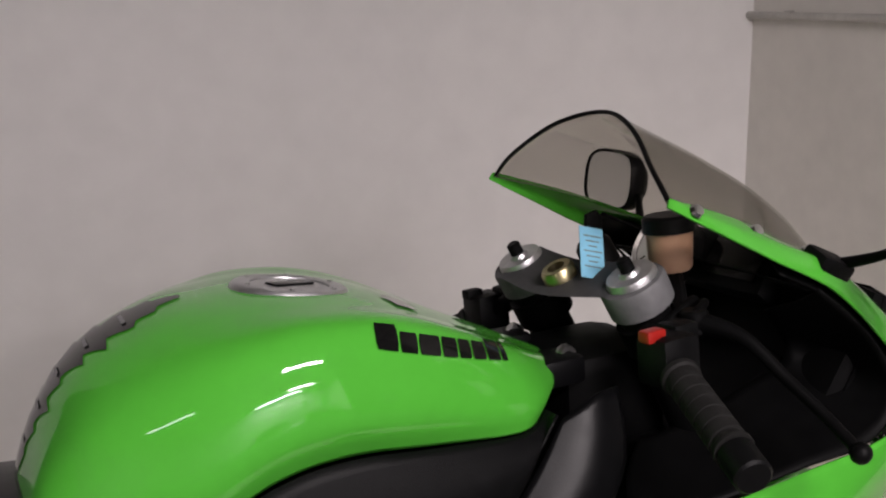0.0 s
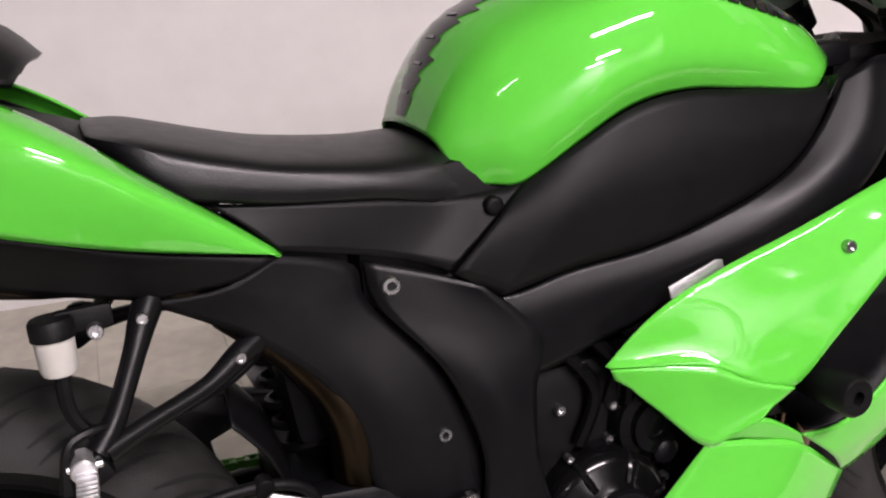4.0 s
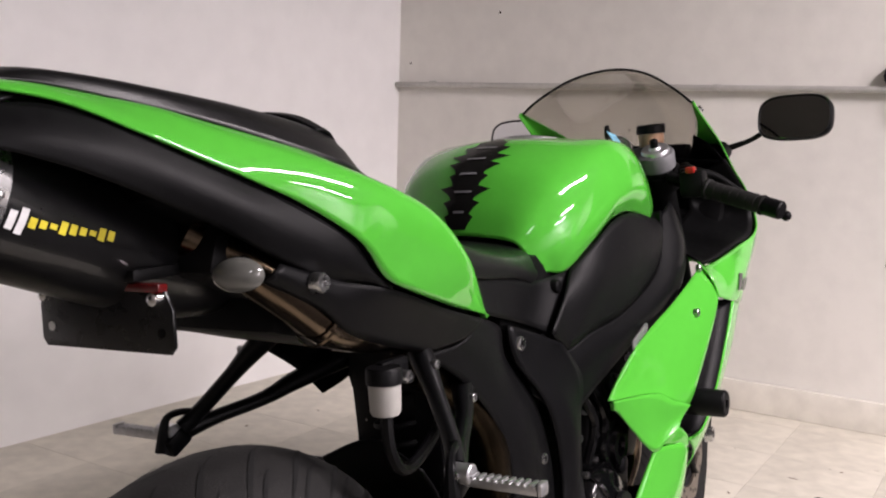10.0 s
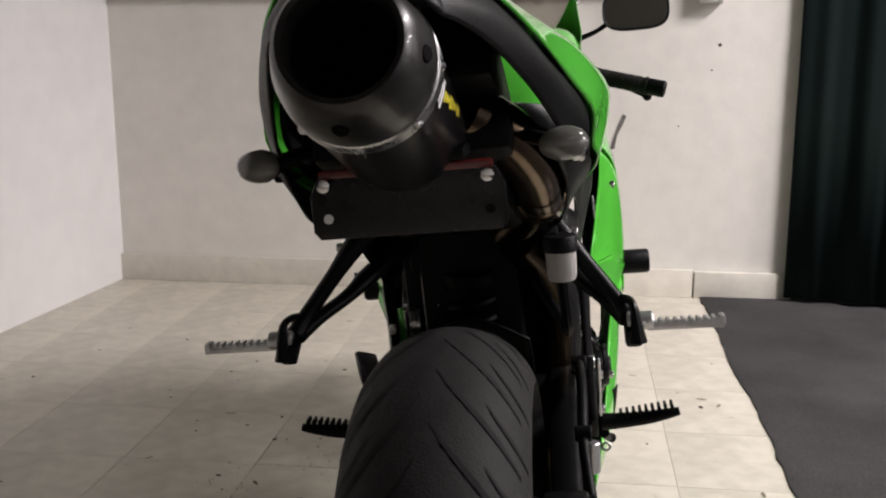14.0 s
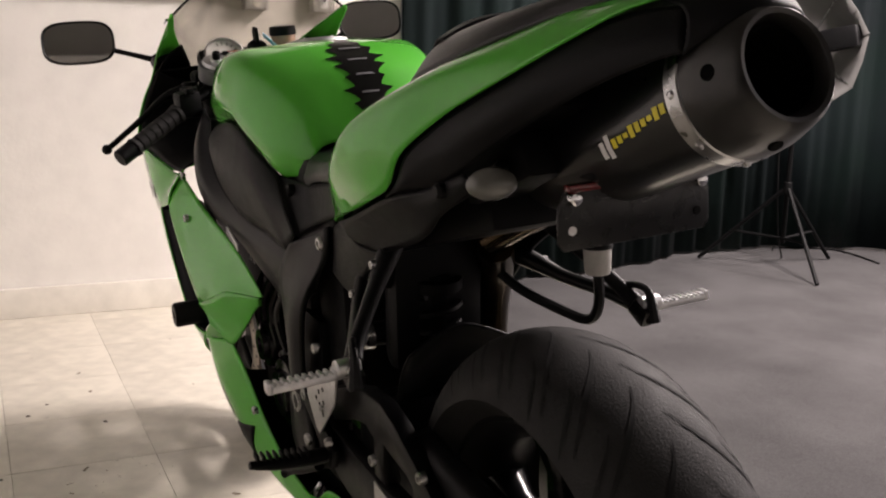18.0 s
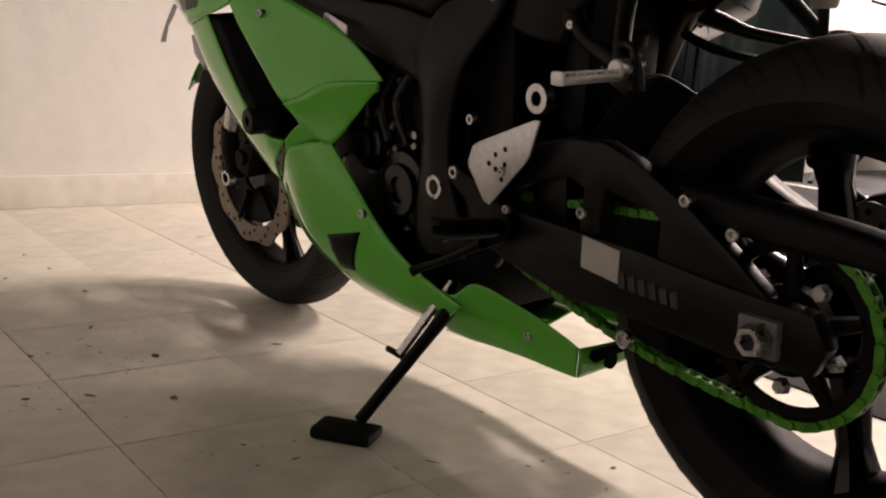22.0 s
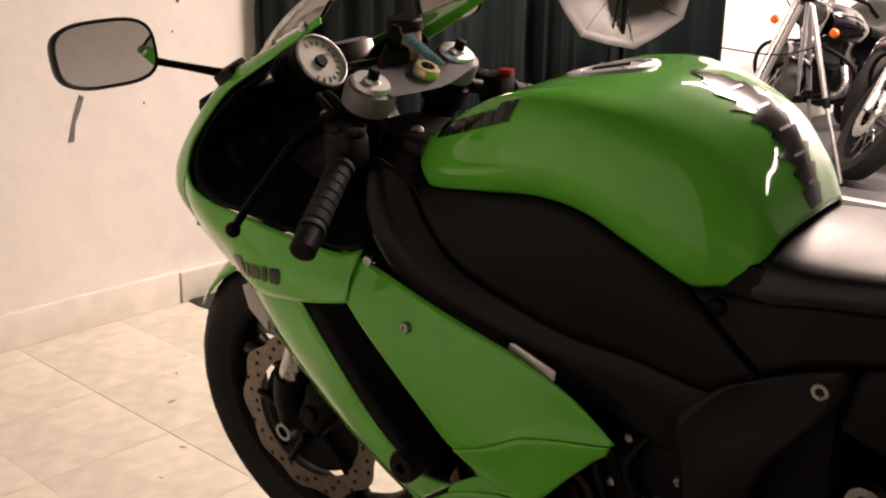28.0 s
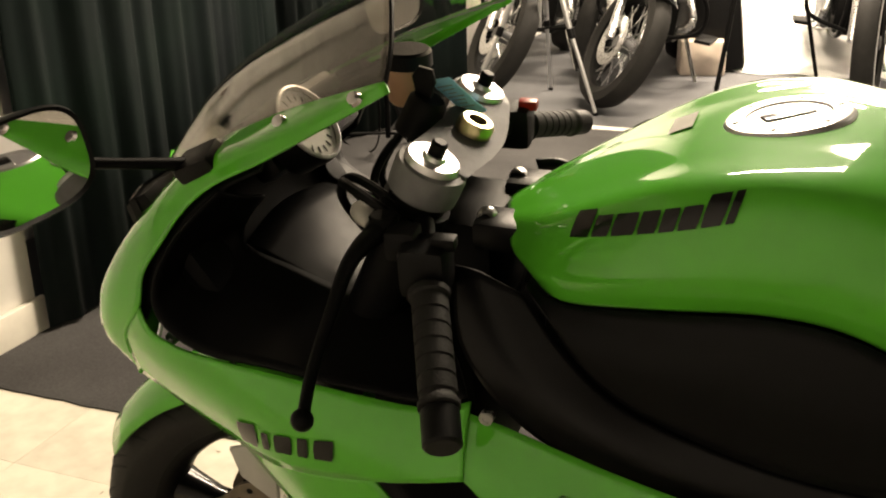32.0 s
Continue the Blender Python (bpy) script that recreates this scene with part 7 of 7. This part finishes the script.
        for k in range(9):
            lathe([(0, 0), (0.075, 0), (0.075, 0.008), (0, 0.008)], Vector((0, -0.78, 0.46)) + Vector((0, -math.sin(radians(tilt)), math.cos(radians(tilt)))) * (0.03 + 0.016 * k), (0, -math.sin(radians(tilt)), math.cos(radians(tilt))), 20, cyl)
        part("cylinder", cyl, CLAMPM, c, "finned cylinder")
    part("air_cleaner", lathe([(0, 0.05), (0.08, 0.045), (0.095, 0.02), (0.09, -0.02)], (0.12, -0.78, 0.60), (1, 0, 0), 24), BLACK, c)
    part("frame_tube", tube([(0, -0.42, 0.92), (0.06, -0.48, 0.60), (0.08, -0.56, 0.28), (0.08, -1.10, 0.26), (0.07, -1.50, 0.42)], 0.018, 10, 26), BLACK, c)
    for k in range(5):
        part("engine_hose", tube([(0.13 - 0.05 * k, -0.55 - 0.05 * k, 0.56), (0.15 - 0.06 * k, -0.62 - 0.04 * k, 0.48), (0.12 - 0.05 * k, -0.60 - 0.05 * k, 0.36)], 0.010, 8, 12), CLAMPM if k % 2 else BLACK, c)
    part("primary_cover", block(0.15, -0.92, 0.36, 0.05, 0.46, 0.18, 0.03), CLAMPM, c, "dull alloy primary cover")
    part("horn", lathe([(0, 0.02), (0.035, 0.02), (0.045, 0.0), (0.02, -0.03)], (0.02, -0.43, 0.56), (0.3, 1, 0), 20), CHROME, c)
    part("clutch_cable", tube([(0.20, -0.42, 0.95), (0.16, -0.30, 0.86), (0.05, -0.36, 0.70), (0.08, -0.55, 0.50)], 0.005, 6, 24), BLACK, c, m=None)
    part("mirror", lathe([(0, 0.006), (0.045, 0.004), (0.05, -0.006), (0.03, -0.02)], (-0.30, -0.42, 1.07), (0.1, -1, 0.1), 20), BLACK, c, m=st)
    part("mirror_stem", tube([(-0.26, -0.44, 0.96), (-0.28, -0.42, 1.02), (-0.30, -0.42, 1.06)], 0.005, 6, 8), CHROME, c, m=st)
    part("kick_stand", rod((-0.14, -0.85, 0.26), (-0.26, -0.80, 0.02), 0.012, 10), CHROME, c)
    return c


MAROON = mat("dark_red_paint", (0.035, 0.006, 0.008), 0.2, 0, 0.05, 40, coat=0.8)
NAVY = mat("black_blue_paint", (0.006, 0.006, 0.011), 0.2, 0, 0.05, 40, coat=0.8)
cruiser(2.42, -4.02, 0, NAVY, "black cruiser motorcycle leaning beside the wall", steer=38, lean=-9)
cruiser(1.76, -3.90, -4, NAVY, "black cruiser motorcycle with chrome engine and forks", steer=40, lean=-9)
cruiser(2.02, -4.75, -20, MAROON, "dark red cruiser motorcycle behind the others", steer=10, lean=-8)
cruiser(0.62, -4.28, 6, NAVY, "black touring cruiser with whitewall tyres", True, steer=-14, lean=-6)

# sheet over a frame at the far end, and boxes
sg = [[(1.44 - 0.055 * j + 0.02 * math.sin(i * 1.7), -5.02 - 0.06 * math.sin(j * 0.9) + 0.02 * math.sin(i * 1.3 + j) - 0.045 * i, (0.50 - 0.016 * j) * (i / 11) ** 1.3 + 0.006) for j in range(20)] for i in range(12)]
tagged(part("white_sheet", sheet(np.array(sg)), CLOTH, None, thick=0.004), "white sheet draped to the floor in the rear workshop", "sheet")
BOXC = mat("white_box_card", (0.62, 0.52, 0.44), 0.7, 0, 0.25, 9)
tagged(part("parts_box", block(1.46, -4.96, 0.105, 0.26, 0.22, 0.20, 0.02, m=pose(0, 0, 0, 0, 0, 14)), BOXC, None), "pale worn cardboard box on the carpet", "box")
tagged(part("tool_bag", block(1.40, -5.08, 0.23, 0.30, 0.20, 0.45, 0.04, m=pose(0, 0, 0, 0, 8, 10)), PLASTIC, None), "slumped black bag behind the cardboard box", "bag")
door = structure("door_1", block(2.38, -6.255, 1.0, 0.86, 0.040, 2.0, 0.004), PANELM, "closed white door with a glazed panel in the far wall", "door")
for x0, z0, dx, dz in ((2.84, 1.02, 0.06, 2.04), (1.92, 1.02, 0.06, 2.04), (2.38, 2.04, 0.98, 0.06)):
    part("door_frame", block(x0, -6.245, z0, dx, 0.060, dz, 0.006), CONDUIT, door)
part("door_pane", block(2.46, -6.230, 1.40, 0.40, 0.012, 0.74, 0.003), mat("far_poster", (0.30, 0.38, 0.36), 0.3, 0, 0.5, 6, big=4.0), door, "pale greenish glazed panel")
part("notice", block(2.56, -6.231, 1.885, 0.34, 0.010, 0.10, 0.002), mat("pale_notice", (0.45, 0.58, 0.36), 0.6, 0, 0.2, 20), door, "pale green notice above the glazed panel")
part("door_handle", rod((2.04, -6.235, 1.0), (2.15, -6.20, 1.0), 0.010, 8), STEEL, door)
tagged(part("wall_cable", tube([(2.02, -3.9, 0.66), (2.20, -3.75, 0.60), (2.44, -3.56, 0.63)], 0.004, 6, 24), BLACK, None), "thin black cable hanging from the curtain side", "cable")
for y, z in ((-5.05, 1.06),):
    sb = tagged(part("far_socket_box", block(0.14, y, z, 0.055, 0.085, 0.11, 0.006), CONDUIT, None, m=WM), "grey socket box on the bright wall", "socket box")
    part("riser", rod((0.155, y, z + 0.05), (0.155, y, CEIL), 0.010, 10), CONDUIT, sb, m=WM)

# floor tiles, each its own piece
tb = block(0, 0, 0, TS - 0.0010, TS - 0.0010, 0.006, 0.0006)
tmesh = bpy.data.meshes.new("tile")
tb.to_mesh(tmesh)
tb.free()
tmesh.materials.append(TILE)
for i in range(-7, 9):
    for j in range(-4, 8):
        tx, ty = 0.715 - TS / 2 + i * TS, 0.600 - TS / 2 + j * TS
        if ty < -0.85 or tx > FRONT + 0.1:
            continue
        t_ = new("tile", tmesh)
        t_.parent = floor
        t_.location = (tx, ty, -0.003 + 0.0004 * math.sin(i * 12.9 + j * 78.2))
